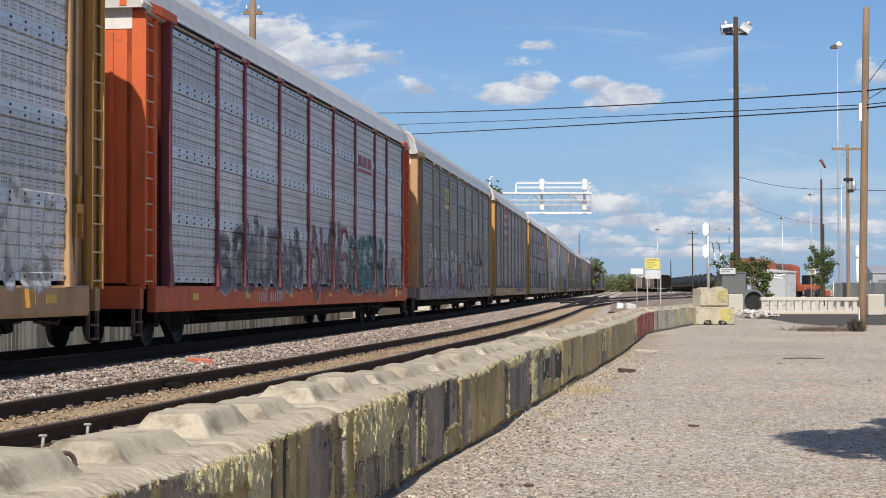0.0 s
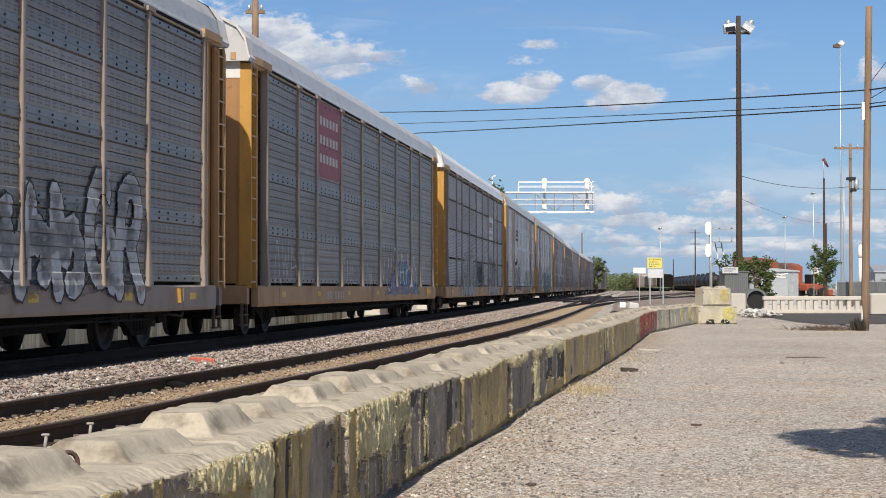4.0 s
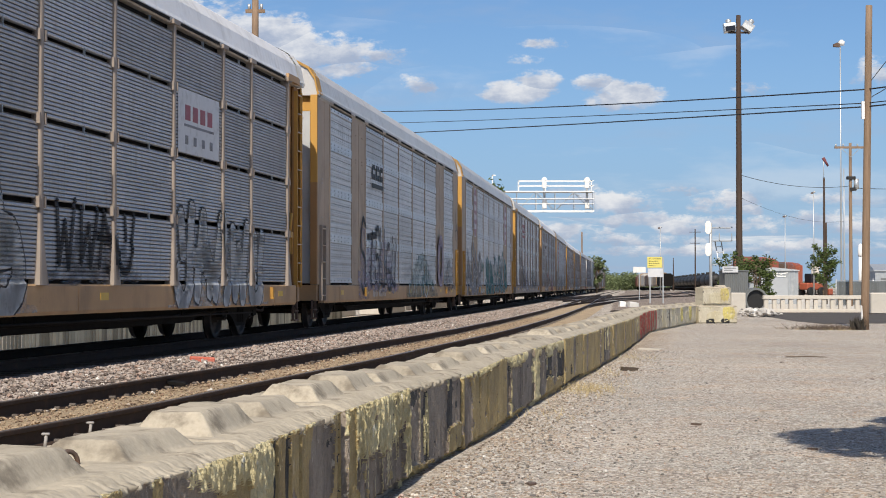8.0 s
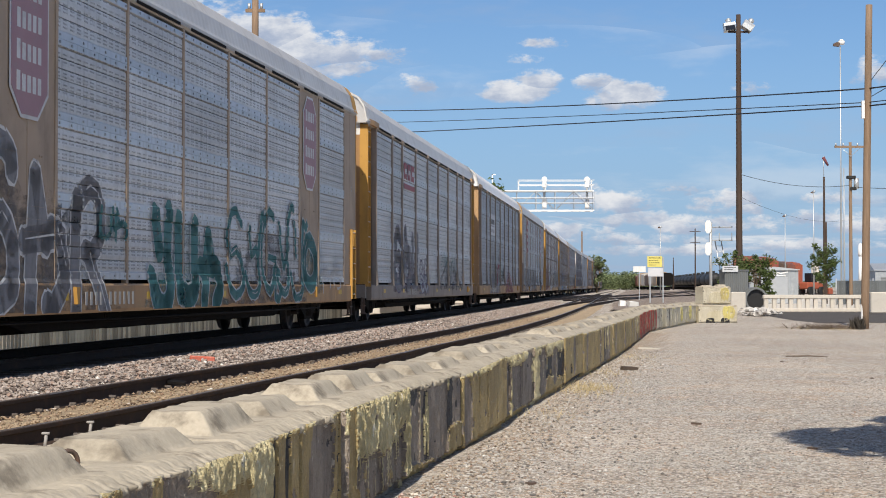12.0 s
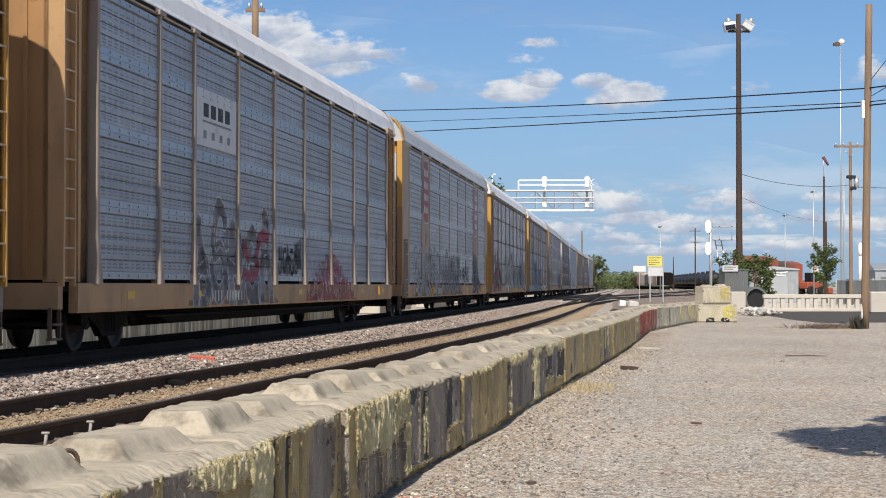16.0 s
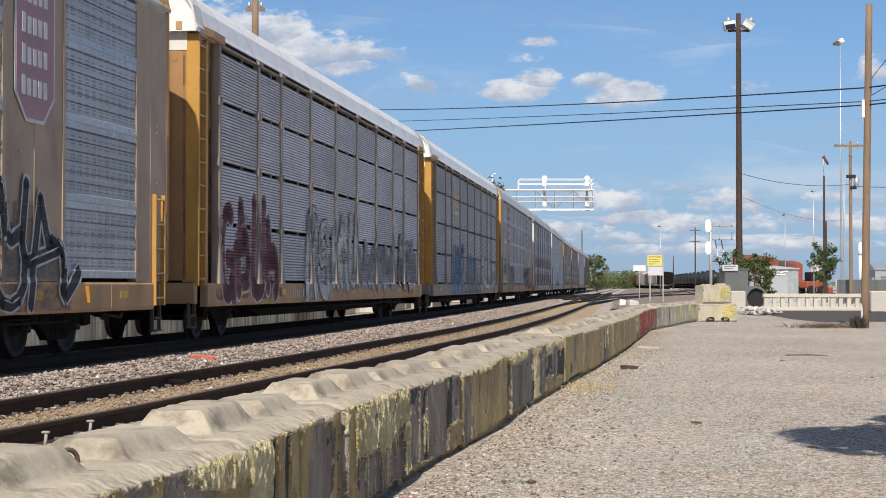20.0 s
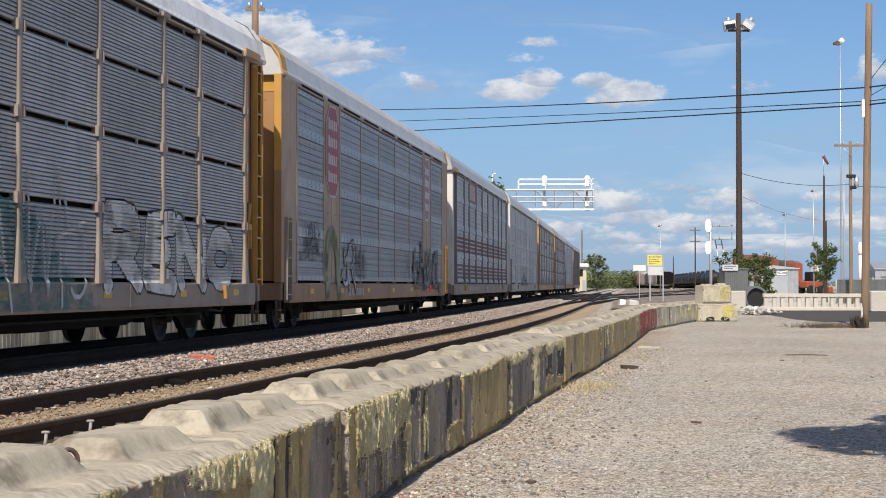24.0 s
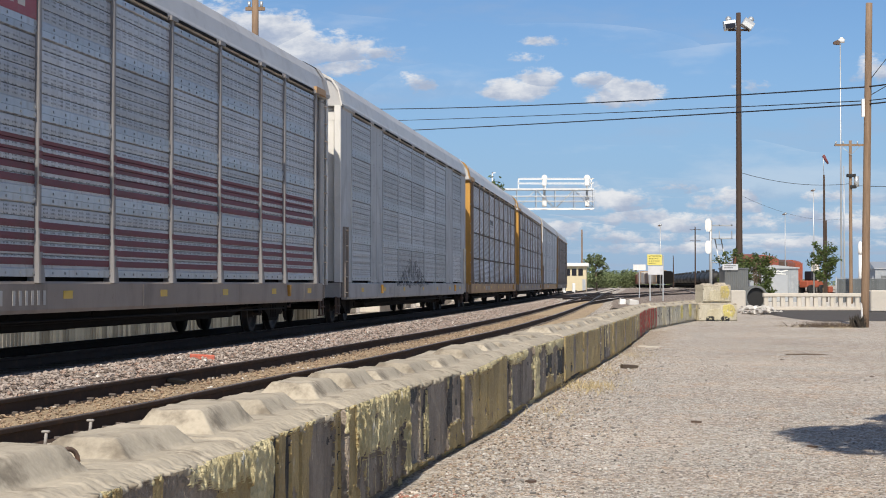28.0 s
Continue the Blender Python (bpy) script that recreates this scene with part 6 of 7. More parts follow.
def balustrade():
    t = thing("concrete_balustrade", "white concrete barrier rail with upright slots", "barrier", pose(15.15, 79, 0))
    bm = bmesh.new()
    box(bm, 0, 5.0, -.16, .16, .62, .80, 0, .02)
    part("top_beam", bm, WHITE_CONC, t)
    bm = bmesh.new()
    box(bm, 0, 5.0, -.18, .18, 0, .16, 0, .02)
    part("base_beam", bm, WHITE_CONC, t)
    def upright(bm):
        box(bm, -.10, .10, -.11, .11, .15, .63, 0, .02)
    for i in range(13):
        part("upright", cached(("upright",), upright), WHITE_CONC, t, at=pose(.15 + i * .392, 0, 0))
    for x, w in ((18.28, .74), (20.6, 1.6)):
        b = bmesh.new()
        box(b, -w / 2, w / 2, -.3, .3, 0, .95, 0, .05)
        tagged(part("barrier_slab", b, WHITE_CONC, at=pose(x + 1.0, 74, 0), label="white painted concrete slab"), category="barrier")
    b = bmesh.new()
    box(b, -.34, .34, -.3, .3, 0, .95, 0, .04)
    tagged(part("barrier_slab", b, WHITE_CONC, at=pose(13.02, 74, 0, 0, 0, 12), label="white painted concrete slab beside the blocks"), category="barrier")
    rng = random.Random(77)
    edge = [(12.4 + 1.2 * i, 53.5 + 2.2 * math.sin(i * .9) + rng.uniform(-.9, .9) - (.1 * i)) for i in range(30)]
    far_edge = [(60, 77.5), (15.3, 77.5), (13.6, 72), (12.9, 65), (12.3, 58)]
    bm = bmesh.new()
    prism(bm, edge + [(60, 50)] + far_edge, "z", -.02, .008)
    tagged(part("road", bm, ASPHALT, label="dark worn asphalt drive"), kind="structure", category="road")
    bm = bmesh.new()
    box(bm, 13.9, 60, 80, 160, -.02, .010)
    tagged(part("pavement", bm, WHITE_CONC, label="pale concrete apron behind the barrier"), kind="structure", category="pavement")


def shed(x, y, w, d, h, name, label, mat, roof):
    t = thing(name, label, "shed", pose(x, y, 0, 0, 0, -8))
    bm = bmesh.new()
    n = int(w / .14)
    pts = []
    for i in range(n + 1):
        xx = -w / 2 + w * i / n
        pts.append((xx, -d / 2 - (.03 if i % 2 else 0)))
    out = pts + [(w / 2, d / 2), (-w / 2, d / 2)]
    prism(bm, out, "z", 0, h)
    part("wall", bm, mat, t)
    bm = bmesh.new()
    prism(bm, [(-w / 2 - .1, h), (w / 2 + .1, h), (w / 2 + .1, h + .06), (0, h + roof), (-w / 2 - .1, h + .06)], "y", -d / 2 - .12, d / 2 + .1)
    part("roof", bm, GALV, t)
    for a, b, q, r in ((.0, .34, 2.08, 2.16), (.30, .52, 2.15, 2.06), (.5, .95, 2.10, 2.18), (-.2, .25, 1.93, 1.99), (.2, .8, 1.95, 1.92)):
        bm = bmesh.new()
        prism(bm, [(a, q - .05), (b, r - .04), (b, r + .03), (a, q + .04)], "y", -d / 2 - .045, -d / 2 - .032)
        part("paint_smear", bm, WHITE_PAINT, t, "white paint smeared on the sheet")
    bm = bmesh.new()
    box(bm, -w * .28, w * .28, -d / 2 - .05, -d / 2 - .032, .05, h * .8)
    part("door", bm, GALV, t)
    return t


def leaf_cloud(bm, rng, centre, radius, count, size, squash=.8):
    """Small leaf blades round a limb's end, with gaps."""
    for _ in range(count):
        d = Vector((rng.gauss(0, 1), rng.gauss(0, 1), rng.gauss(0, 1) * squash))
        d = d.normalized() * radius * rng.random() ** .45
        p = Vector(centre) + d
        s = size * rng.uniform(.6, 1.4)
        a = Vector((rng.uniform(-1, 1), rng.uniform(-1, 1), rng.uniform(-.7, .4))).normalized()
        b = a.cross(Vector((rng.uniform(-1, 1), rng.uniform(-1, 1), rng.uniform(-1, 1)))).normalized()
        v = [bm.verts.new(p + a * s * k + b * s * j) for k, j in ((-1, 0), (0, .42), (1, 0), (0, -.42))]
        bm.faces.new(v)


def tree(name, label, x, y, height, spread, seed, trunk_r=.12, leaves=5000, size=.09, leaf=None, stems=1, low=.35, clumps=26):
    rng = random.Random(seed)
    t = thing(name, label, "tree", pose(x, y, 0))
    tb, lb = bmesh.new(), bmesh.new()
    ends = []
    for s in range(stems):
        base = Vector((rng.uniform(-.3, .3) * (stems > 1), rng.uniform(-.3, .3) * (stems > 1), -.1))
        top = Vector((rng.uniform(-.2, .2) * spread, rng.uniform(-.2, .2) * spread, height * rng.uniform(.66, .8)))
        prev, n = base, 6
        line = [base]
        for i in range(1, n + 1):
            p = base.lerp(top, i / n) + Vector((rng.uniform(-1, 1), rng.uniform(-1, 1), 0)) * .05 * spread
            line.append(p)
        spine(tb, line, [trunk_r * (1 - .75 * i / n) for i in range(n + 1)], 8)
        for k in range(max(5, clumps // stems)):
            q = rng.uniform(low, 1.0)
            a = line[0].lerp(line[-1], q)
            ang = rng.uniform(0, 6.28)
            reach = spread * rng.uniform(.35, 1.0) * (1.15 - .55 * abs(q - .6))
            e = a + Vector((math.cos(ang) * reach, math.sin(ang) * reach, rng.uniform(.0, .45) * height * .45))
            mid = a.lerp(e, .5) + Vector((0, 0, -.04 * height))
            spine(tb, [a, mid, e], [trunk_r * .34, trunk_r * .22, trunk_r * .07], 6)
            ends += [e, mid.lerp(e, .5)]
    per = max(6, leaves // len(ends))
    for e in ends:
        leaf_cloud(lb, rng, e, spread * rng.uniform(.16, .34), per, size)
    part("trunk", tb, BARK, t)
    part("crown", lb, leaf or LEAF, t, "uneven crown of small leaves")
    return t


def yard():
    shed(22.95, 116, 3.3, 2.6, 2.3, "metal_shed", "low grey corrugated metal shed in the yard", GREY_SHED, .25)
    # signal case by the corner of the wall
    t = thing("equipment_cabinet", "grey metal trackside equipment cabinet", "cabinet", pose(14.3, 82, 0, 0, 0, 9))
    bm = bmesh.new()
    ribs = []
    for q in range(24):
        ribs += [(-.6 + .05 * q, -.42 - (.018 if q % 2 else 0)), (-.6 + .05 * q + .03, -.42 - (.018 if q % 2 else 0))]
    prism(bm, ribs + [(.6, -.42), (.6, .42), (-.6, .42)], "z", .1, 1.95)
    part("body", bm, CABINET_GREY, t)
    bm = bmesh.new()
    box(bm, -.64, .64, -.47, .47, 1.95, 2.02, 0, .02)
    part("lid", bm, CABINET_GREY, t)
    bm = bmesh.new()
    box(bm, -.74, .06, -.5, -.475, 1.90, 2.2, 0, .01)
    plate_part = part("notice", bm, SIGN_WHITE, t, "white notice plate with grey lines")
    for q, w in ((2.10, .6), (2.0, .45)):
        bm = bmesh.new()
        box(bm, -.66, -.66 + w, -.504, -.501, q, q + .04)
        part("text_bar", bm, CABINET_GREY, plate_part)
    bm = bmesh.new()
    box(bm, -.45, .45, -.35, .35, 0, .12)
    part("plinth", bm, CONCRETE, t)
    # an open pipe end and rubble
    t = thing("culvert_pipe", "short black corrugated pipe lying on the ground", "pipe", pose(15.2, 82, .56, 0, 0, 14))
    bm = bmesh.new()
    n = 22
    for y0, y1 in ((-.5, .5),):
        rings = []
        for r, y in ((.60, y0), (.60, y1), (.50, y1), (.50, y0)):
            rings.append([bm.verts.new((r * math.cos(6.2832 * i / n), y, r * math.sin(6.2832 * i / n))) for i in range(n)])
        for a, b in zip(rings, rings[1:] + rings[:1]):
            for i in range(n):
                bm.faces.new((a[i], a[(i + 1) % n], b[(i + 1) % n], b[i]))
    bmesh.ops.recalc_face_normals(bm, faces=bm.faces)
    part("pipe_wall", bm, CABINET_GREY, t)
    # added black disc gives the open pipe its dark inside
    bm = bmesh.new()
    tube(bm, (0, -.34, 0), (0, -.28, 0), .505, None, 22)
    part("end_plug", bm, BLACK, t, "dark disc inside the open pipe")
    def heap(rng):
        return 12.75 + rng.gauss(0, .33), 67.5 + rng.gauss(0, .9), abs(rng.gauss(0, .1))
    pebbles("rubble_heap", "low heap of pale broken concrete", 130, heap, (.06, .24), stone_mat("pale_rubble", ((.3, .28, .26), (.52, .5, .47), (.4, .37, .34))), 21)
    # white debris on the ballast
    for x, y, w in ((10.75, 100, .24), (11.15, 98, .3)):
        bm = bmesh.new()
        box(bm, -w, w, -.3, .3, -.1, .24 + w * .4, 0, .08)
        jog = random.Random(int(x * 100))
        for v in bm.verts:
            v.co += Vector((jog.uniform(-.07, .07), jog.uniform(-.05, .05), jog.uniform(-.09, .03) if v.co.z > 0 else 0))
        tagged(part("debris_bag", bm, WHITE_PAINT, at=pose(x, y, .0, 0, 4, 20 * w), label="white plastic-wrapped debris on the ballast"), category="debris")
    # sign boards on posts
    t = thing("sign_board", "yellow warning sign above a white board on two posts", "sign", pose(15.32, 120, 0))
    for x in (-.42, .52):
        bm = bmesh.new()
        box(bm, x - .045, x + .045, -.04, .04, -.2, 3.3)
        part("post", bm, GALV, t)
    bm = bmesh.new()
    box(bm, -.62, .45, -.075, -.045, 2.58, 3.36, 0, .01)
    y = part("yellow_panel", bm, YELLOW, t, "yellow sign panel with dark lines")
    words = bpy.data.curves.new("heading", "FONT")
    words.body, words.size, words.align_x, words.extrude = "ATTENTION", .155, "CENTER", .002
    lettering = bpy.data.objects.new("heading", words)
    text = bpy.data.meshes.new_from_object(lettering)
    bpy.data.objects.remove(lettering)
    text.materials.clear()
    text.materials.append(None)
    part("heading", text, BLACK, y, "black heading on the yellow panel", Matrix.Translation((-.085, -.079, 3.18)) @ Matrix.Rotation(radians(90), 4, "X"))
    for z, w in ((3.02, .66), (2.86, .8), (2.70, .5)):
        for i in range(6):
            a = -.5 + i * w / 6
            bm = bmesh.new()
            box(bm, a, a + w / 10, -.079, -.076, z, z + .06)
            part("text_bar", bm, BLACK, y)
    bm = bmesh.new()
    box(bm, -.58, .50, -.07, -.045, 1.9, 2.52, 0, .01)
    part("white_panel", bm, SIGN_WHITE, t)
    t = thing("small_sign", "small white sign on a thin post", "sign", pose(17.2, 146, 0))
    bm = bmesh.new()
    box(bm, -.03, .03, -.03, .03, -.2, 2.4)
    part("post", bm, GALV, t)
    bm = bmesh.new()
    box(bm, -.55, .55, -.05, -.02, 2.45, 2.95)
    part("panel", bm, WHITE_PAINT, t)
    # parked machines
    t = thing("wheel_loader", "parked orange wheel loader", "machine", pose(47.5, 215, 0, 0, 0, 30))
    bm = bmesh.new()
    box(bm, -1.4, 1.2, -.8, .8, .8, 1.7, 0, .12)
    part("body", bm, ORANGE, t)
    bm = bmesh.new()
    box(bm, -.6, .5, -.7, .7, 1.7, 2.9, 0, .1)
    part("cab", bm, LENS, t)
    bm = bmesh.new()
    box(bm, 1.1, 2.4, -.15, .15, .8, 1.5, 0, .06)
    box(bm, 2.2, 2.9, -.95, .95, .15, .95, 0, .1)
    part("bucket_arm", bm, ORANGE, t)
    for x in (-.9, .9):
        for y in (-.95, .95):
            bm = bmesh.new()
            tube(bm, (0, -.2, 0), (0, .2, 0), .58, None, 18)
            part("wheel", bm, BLACK, t, at=pose(x, y, .58))


def yard_fence():
    """Dark slatted chain-link fence behind the barrier rail."""
    t = thing("yard_fence", "dark slatted chain-link fence behind the barrier rail", "fence", pose(25.0, 106, 0))
    def slat(bm):
        box(bm, -.061, .061, -.012, .012, .06, 1.55)
    for i in range(110):
        part("slat", cached(("yard_slat",), slat), FENCE_DARK, t, at=pose(.1 + i * .128, (i * 7 % 5 - 2) * .006, 0))
    def post(bm):
        tube(bm, (0, 0, -.1), (0, 0, 1.72), .035, None, 8)
    for i in range(7):
        part("post", cached(("yard_post",), post), GALV, t, at=pose(i * 2.35, .04, 0))
    bm = bmesh.new()
    tube(bm, (0, .04, 1.6), (14.1, .04, 1.6), .022, None, 6)
    part("top_rail", bm, GALV, t)


def yard_ballast():
    """Dark oil-stained ballast between the yard tracks."""
    bm = bmesh.new()
    prev = None
    for i in range(40):
        s = 84 + i * 9.0
        x, y, h = near_track(s)
        wide = .6 + .16 * (s - 84)
        row = [bm.verts.new((x + k * math.cos(h), y - k * math.sin(h), z)) for k, z in ((2.3, -.05), (2.5, .022), (2.5 + wide, .022), (2.7 + wide, -.05))]
        if prev:
            for j in range(3):
                bm.faces.new((prev[j], prev[j + 1], row[j + 1], row[j]))
        prev = row
    bmesh.ops.recalc_face_normals(bm, faces=bm.faces)
    tagged(part("yard_ballast", bm, YARD_STONES, label="dark oil-stained ballast of the freight yard"), kind="structure", category="ground")


def rolling_stock():
    """Parked cars far off in the yard."""
    def tank(x, y, yaw):
        t = thing("tank_car", "parked black tank car in the yard", "freight car", pose(x, y, .2, 0, 0, -yaw), "parked yard cars")
        bm = bmesh.new()
        prev = None
        for yy, r in ((-8, .2), (-7.9, .9), (-7.5, 1.35), (-6.9, 1.5), (6.9, 1.5), (7.5, 1.35), (7.9, .9), (8, .2)):
            ring = [bm.verts.new((r * math.cos(6.2832 * i / 18), yy, 2.5 + r * math.sin(6.2832 * i / 18))) for i in range(18)]
            if prev:
                for i in range(18):
                    bm.faces.new((prev[i], prev[(i + 1) % 18], ring[(i + 1) % 18], ring[i])).smooth = True
            prev = ring
        bmesh.ops.recalc_face_normals(bm, faces=bm.faces)
        part("tank", bm, BLACK, t)
        bm = bmesh.new()
        tube(bm, (0, 0, 3.9), (0, 0, 4.5), .45, None, 12)
        box(bm, -.8, .8, -1.3, 1.3, 4.0, 4.08)
        part("dome", bm, BLACK, t)
        bm = bmesh.new()
        box(bm, -1.3, 1.3, -8.4, 8.4, .75, 1.05)
        part("frame", bm, DARK_STEEL, t)
        for s in (-5.8, 5.8):
            bm = bmesh.new()
            for w in (-.9, .9):
                tube(bm, (-.85, s + w, .42), (.85, s + w, .42), .42, None, 14)
            box(bm, -1.05, 1.05, s - 1.2, s + 1.2, .35, .7)
            part("truck", bm, DARK_STEEL, t)
    def hopper(x, y, yaw, mat, label, h=4.4):
        t = thing("hopper_car", label, "freight car", pose(x, y, .2, 0, 0, -yaw), "parked yard cars")
        bm = bmesh.new()
        prism(bm, [(-1.2, 1.1), (1.2, 1.1), (1.55, 1.7), (1.55, h - .4), (1.0, h), (-1.0, h), (-1.55, h - .4), (-1.55, 1.7)], "y", -7.6, 7.6)
        part("body", bm, mat, t)
        for i in range(9):
            bm = bmesh.new()
            yy = -7.2 + 1.8 * i
            box(bm, 1.54, 1.64, yy - .06, yy + .06, 1.6, h - .35)
            part("rib", bm, mat, t)
        for s in (-5.9, 5.9):
            bm = bmesh.new()
            for w in (-.9, .9):
                tube(bm, (-.85, s + w, .42), (.85, s + w, .42), .42, None, 14)
            box(bm, -1.05, 1.05, s - 1.2, s + 1.2, .35, .7)
            part("truck", bm, DARK_STEEL, t)
    for i in range(11):
        tank(61.9 + 1.51 * i, 382 + 17.2 * i, 5.0)
    for i in range(7):
        hopper(57.2 + .93 * i, 430 + 16.6 * i, 3.2, (DARK_STEEL, TAN_HOPPER, WHITE_CONC, IRON, WHITE_CONC, TAN_HOPPER, RED_HOPPER)[i], ("parked dark grey hopper car", "parked tan hopper car", "parked pale covered hopper car", "parked brown hopper car", "parked pale covered hopper car", "parked tan hopper car", "parked rust-red covered hopper car")[i], 4.4 + .35 * (i % 3))
    for i in range(5):
        hopper(41.0 + i * 4.65, 222 + i * 16.1, 16.1, (RED_HOPPER, ORANGE, IRON)[i % 3], ("rust-red hopper car parked behind the sheds", "orange hopper car parked behind the sheds", "rust-brown hopper car parked behind the sheds")[i % 3], (4.9, 5.1, 4.8)[i % 3])


def skyline():
    """Low works and tanks on the horizon beyond the yard."""
    t = thing("white_tower", "slender white tower with a bulbous top on the horizon", "tower", pose(100.2, 400, 0))
    bm = bmesh.new()
    tube(bm, (0, 0, 0), (0, 0, 8.6), .55, .45, 14)
    part("shaft", bm, WHITE_PAINT, t)
    bm = bmesh.new()
    spine(bm, [(0, 0, 8.3), (0, 0, 9.0), (0, 0, 10.2), (0, 0, 11.2), (0, 0, 11.6)], [.45, .62, .66, .45, .1], 14)
    part("tank", bm, WHITE_PAINT, t)
    t = thing("storage_silo", "pale round storage silo beyond the sheds", "silo", pose(67.0, 300, 0))
    bm = bmesh.new()
    tube(bm, (0, 0, 0), (0, 0, 5.2), .75, None, 16)
    part("wall", bm, WHITE_CONC, t)
    bm = bmesh.new()
    tube(bm, (0, 0, 5.2), (0, 0, 6.0), .78, .12, 16)
    part("roof", bm, WHITE_PAINT, t)
    t = thing("warehouse", "long low grey metal warehouse on the horizon", "warehouse", pose(97, 350, 0, 0, 0, -8))
    bm = bmesh.new()
    box(bm, -7, 16, -8, 8, 0, 4.4)
    part("wall", bm, GREY_SHED, t)
    bm = bmesh.new()
    prism(bm, [(-8.3, 4.4), (8.3, 4.4), (8.3, 4.6), (0, 6.0), (-8.3, 4.6)], "x", -7.3, 16.3)
    part("roof", bm, GALV, t)
    for x in (-5, -1, 3, 7):
        bm = bmesh.new()
        box(bm, x - .9, x + .9, -8.06, -7.98, .2, 3.0)
        part("loading_door", bm, CABINET_GREY, t)
    wood_pole("thin_mast", "thin dark tapered mast on the horizon", 69.8, 505, 9.9, .26, .10, POLE_DARK)


def backdrop_left():
    """What shows past and beneath the train."""
    t = thing("slat_fence", "faded slatted fence beyond the tracks", "fence")
    def slat(bm):
        box(bm, -.012, .012, -.034, .034, .04, 1.9)
    me = cached(("slat",), slat)
    for i in range(280):
        x, y, h = on_line(13 + i * .19, 4.9)
        part("slat", me, FENCE_SLAT, t, at=pose(x, y, -.16, 0, 0, -math.degrees(h) + 76 + (i * 37 % 11 - 5) * 1.5))
    def fpost(bm):
        tube(bm, (0, 0, -.1), (0, 0, 2.0), .04, None, 8)
    for i in range(16):
        x, y, h = on_line(13 + i * 2.9, 5.0)
        part("fence_post", cached(("fpost",), fpost), GALV, t, at=pose(x, y, -.12))
    for i in range(12):
        x, y, h = on_line(58 + i * 7.0, 5.6 + .4 * (i % 3))
        b = bmesh.new()
        w = 1.2 + (i * 37 % 5) * .5
        box(b, -.5, .5, -w, w, 0, 1.0 + (i % 4) * .5, 0, .04)
        tagged(part("concrete_bin_wall", b, WHITE_CONC, at=pose(x, y, -.12 if y < 110 else -.05, 0, 0, -math.degrees(h)), label="pale concrete slab standing beyond the tracks", ), category="slab", group="slabs beyond the tracks")
    # warehouse far behind on the left
    tree("tree", "leafy tree behind the train", 1.55, 120, 9.9, 2.6, 31, .16, 2600, .16, LEAF, 1, .5, 20)
    # depot building and trees by the end of the line
    t = thing("depot_building", "small cream building with a white flat roof", "building", pose(23.9, 290, 0, 0, 0, -6))
    bm = bmesh.new()
    box(bm, -2.7, 1.1, -3, 3, 0, 4.3)
    part("wall", bm, CREAM_WALL, t)
    bm = bmesh.new()
    box(bm, -3.1, 1.5, -3.6, 3.4, 4.3, 4.9, 0, .05)
    part("roof", bm, WHITE_PAINT, t)
    for x in (-2.1, -1.0, .1):
        bm = bmesh.new()
        box(bm, x - .4, x + .4, -3.06, -2.99, 2.7, 3.9)
        part("window", bm, LENS, t)
    bm = bmesh.new()
    box(bm, .4, .95, -3.05, -2.98, 0, 2.1)
    part("door", bm, GALV, t)
    for x in (16.9, 18.2):
        b = bmesh.new()
        box(b, -.2, .2, -.2, .2, 0, 1.35, 0, .04)
        tagged(part("white_bollard", b, WHITE_PAINT, at=pose(x, 232, 0), label="white painted post beside the line"), category="bollard", group="white posts")
    tree("tree", "dark green tree beside the depot", 28.6, 310, 7.6, 1.9, 41, .2, 2600, .24, LEAF_FAR, 1, .2, 30)
    tree("tree", "green tree beside the depot", 24.6, 305, 5.4, 2.0, 44, .2, 1600, .26, LEAF_FAR, 1, .25, 20)
    tree("tree", "green tree beyond the depot", 19.5, 300, 5.0, 2.0, 45, .2, 1600, .26, LEAF_FAR, 1, .2, 20)
    # the far woods
    rng = random.Random(8)
    bm = bmesh.new()
    for i in range(150):
        x = 46 + 19 * rng.random()
        y = 560 + rng.uniform(-30, 40) + 0
        leaf_cloud(bm, rng, (x, y, rng.uniform(1.0, 4.6)), rng.uniform(1.2, 2.4), 90, .38)
    for i in range(90):
        x = 50 + 17 * rng.random()
        leaf_cloud(bm, rng, (x, 550 + rng.uniform(-20, 20), rng.uniform(1.0, 3.0 + 2.2 * math.sin((x - 50) / 17 * 3.14))), rng.uniform(1.1, 2.0), 90, .34)
    tagged(part("far_woods", bm, LEAF_FAR, label="low line of green trees on the horizon", kind="stuff"), category="trees")
    bm = bmesh.new()
    for i in range(260):
        x = 100 + 330 * rng.random()
        y = 900 + rng.uniform(-40, 60)
        leaf_cloud(bm, rng, (x, y, rng.uniform(.5, 2.6)), rng.uniform(1.5, 3.0), 40, .6)
    tagged(part("far_woods", bm, LEAF_FAR, label="thin distant hedge of trees on the horizon", kind="stuff"), category="trees")


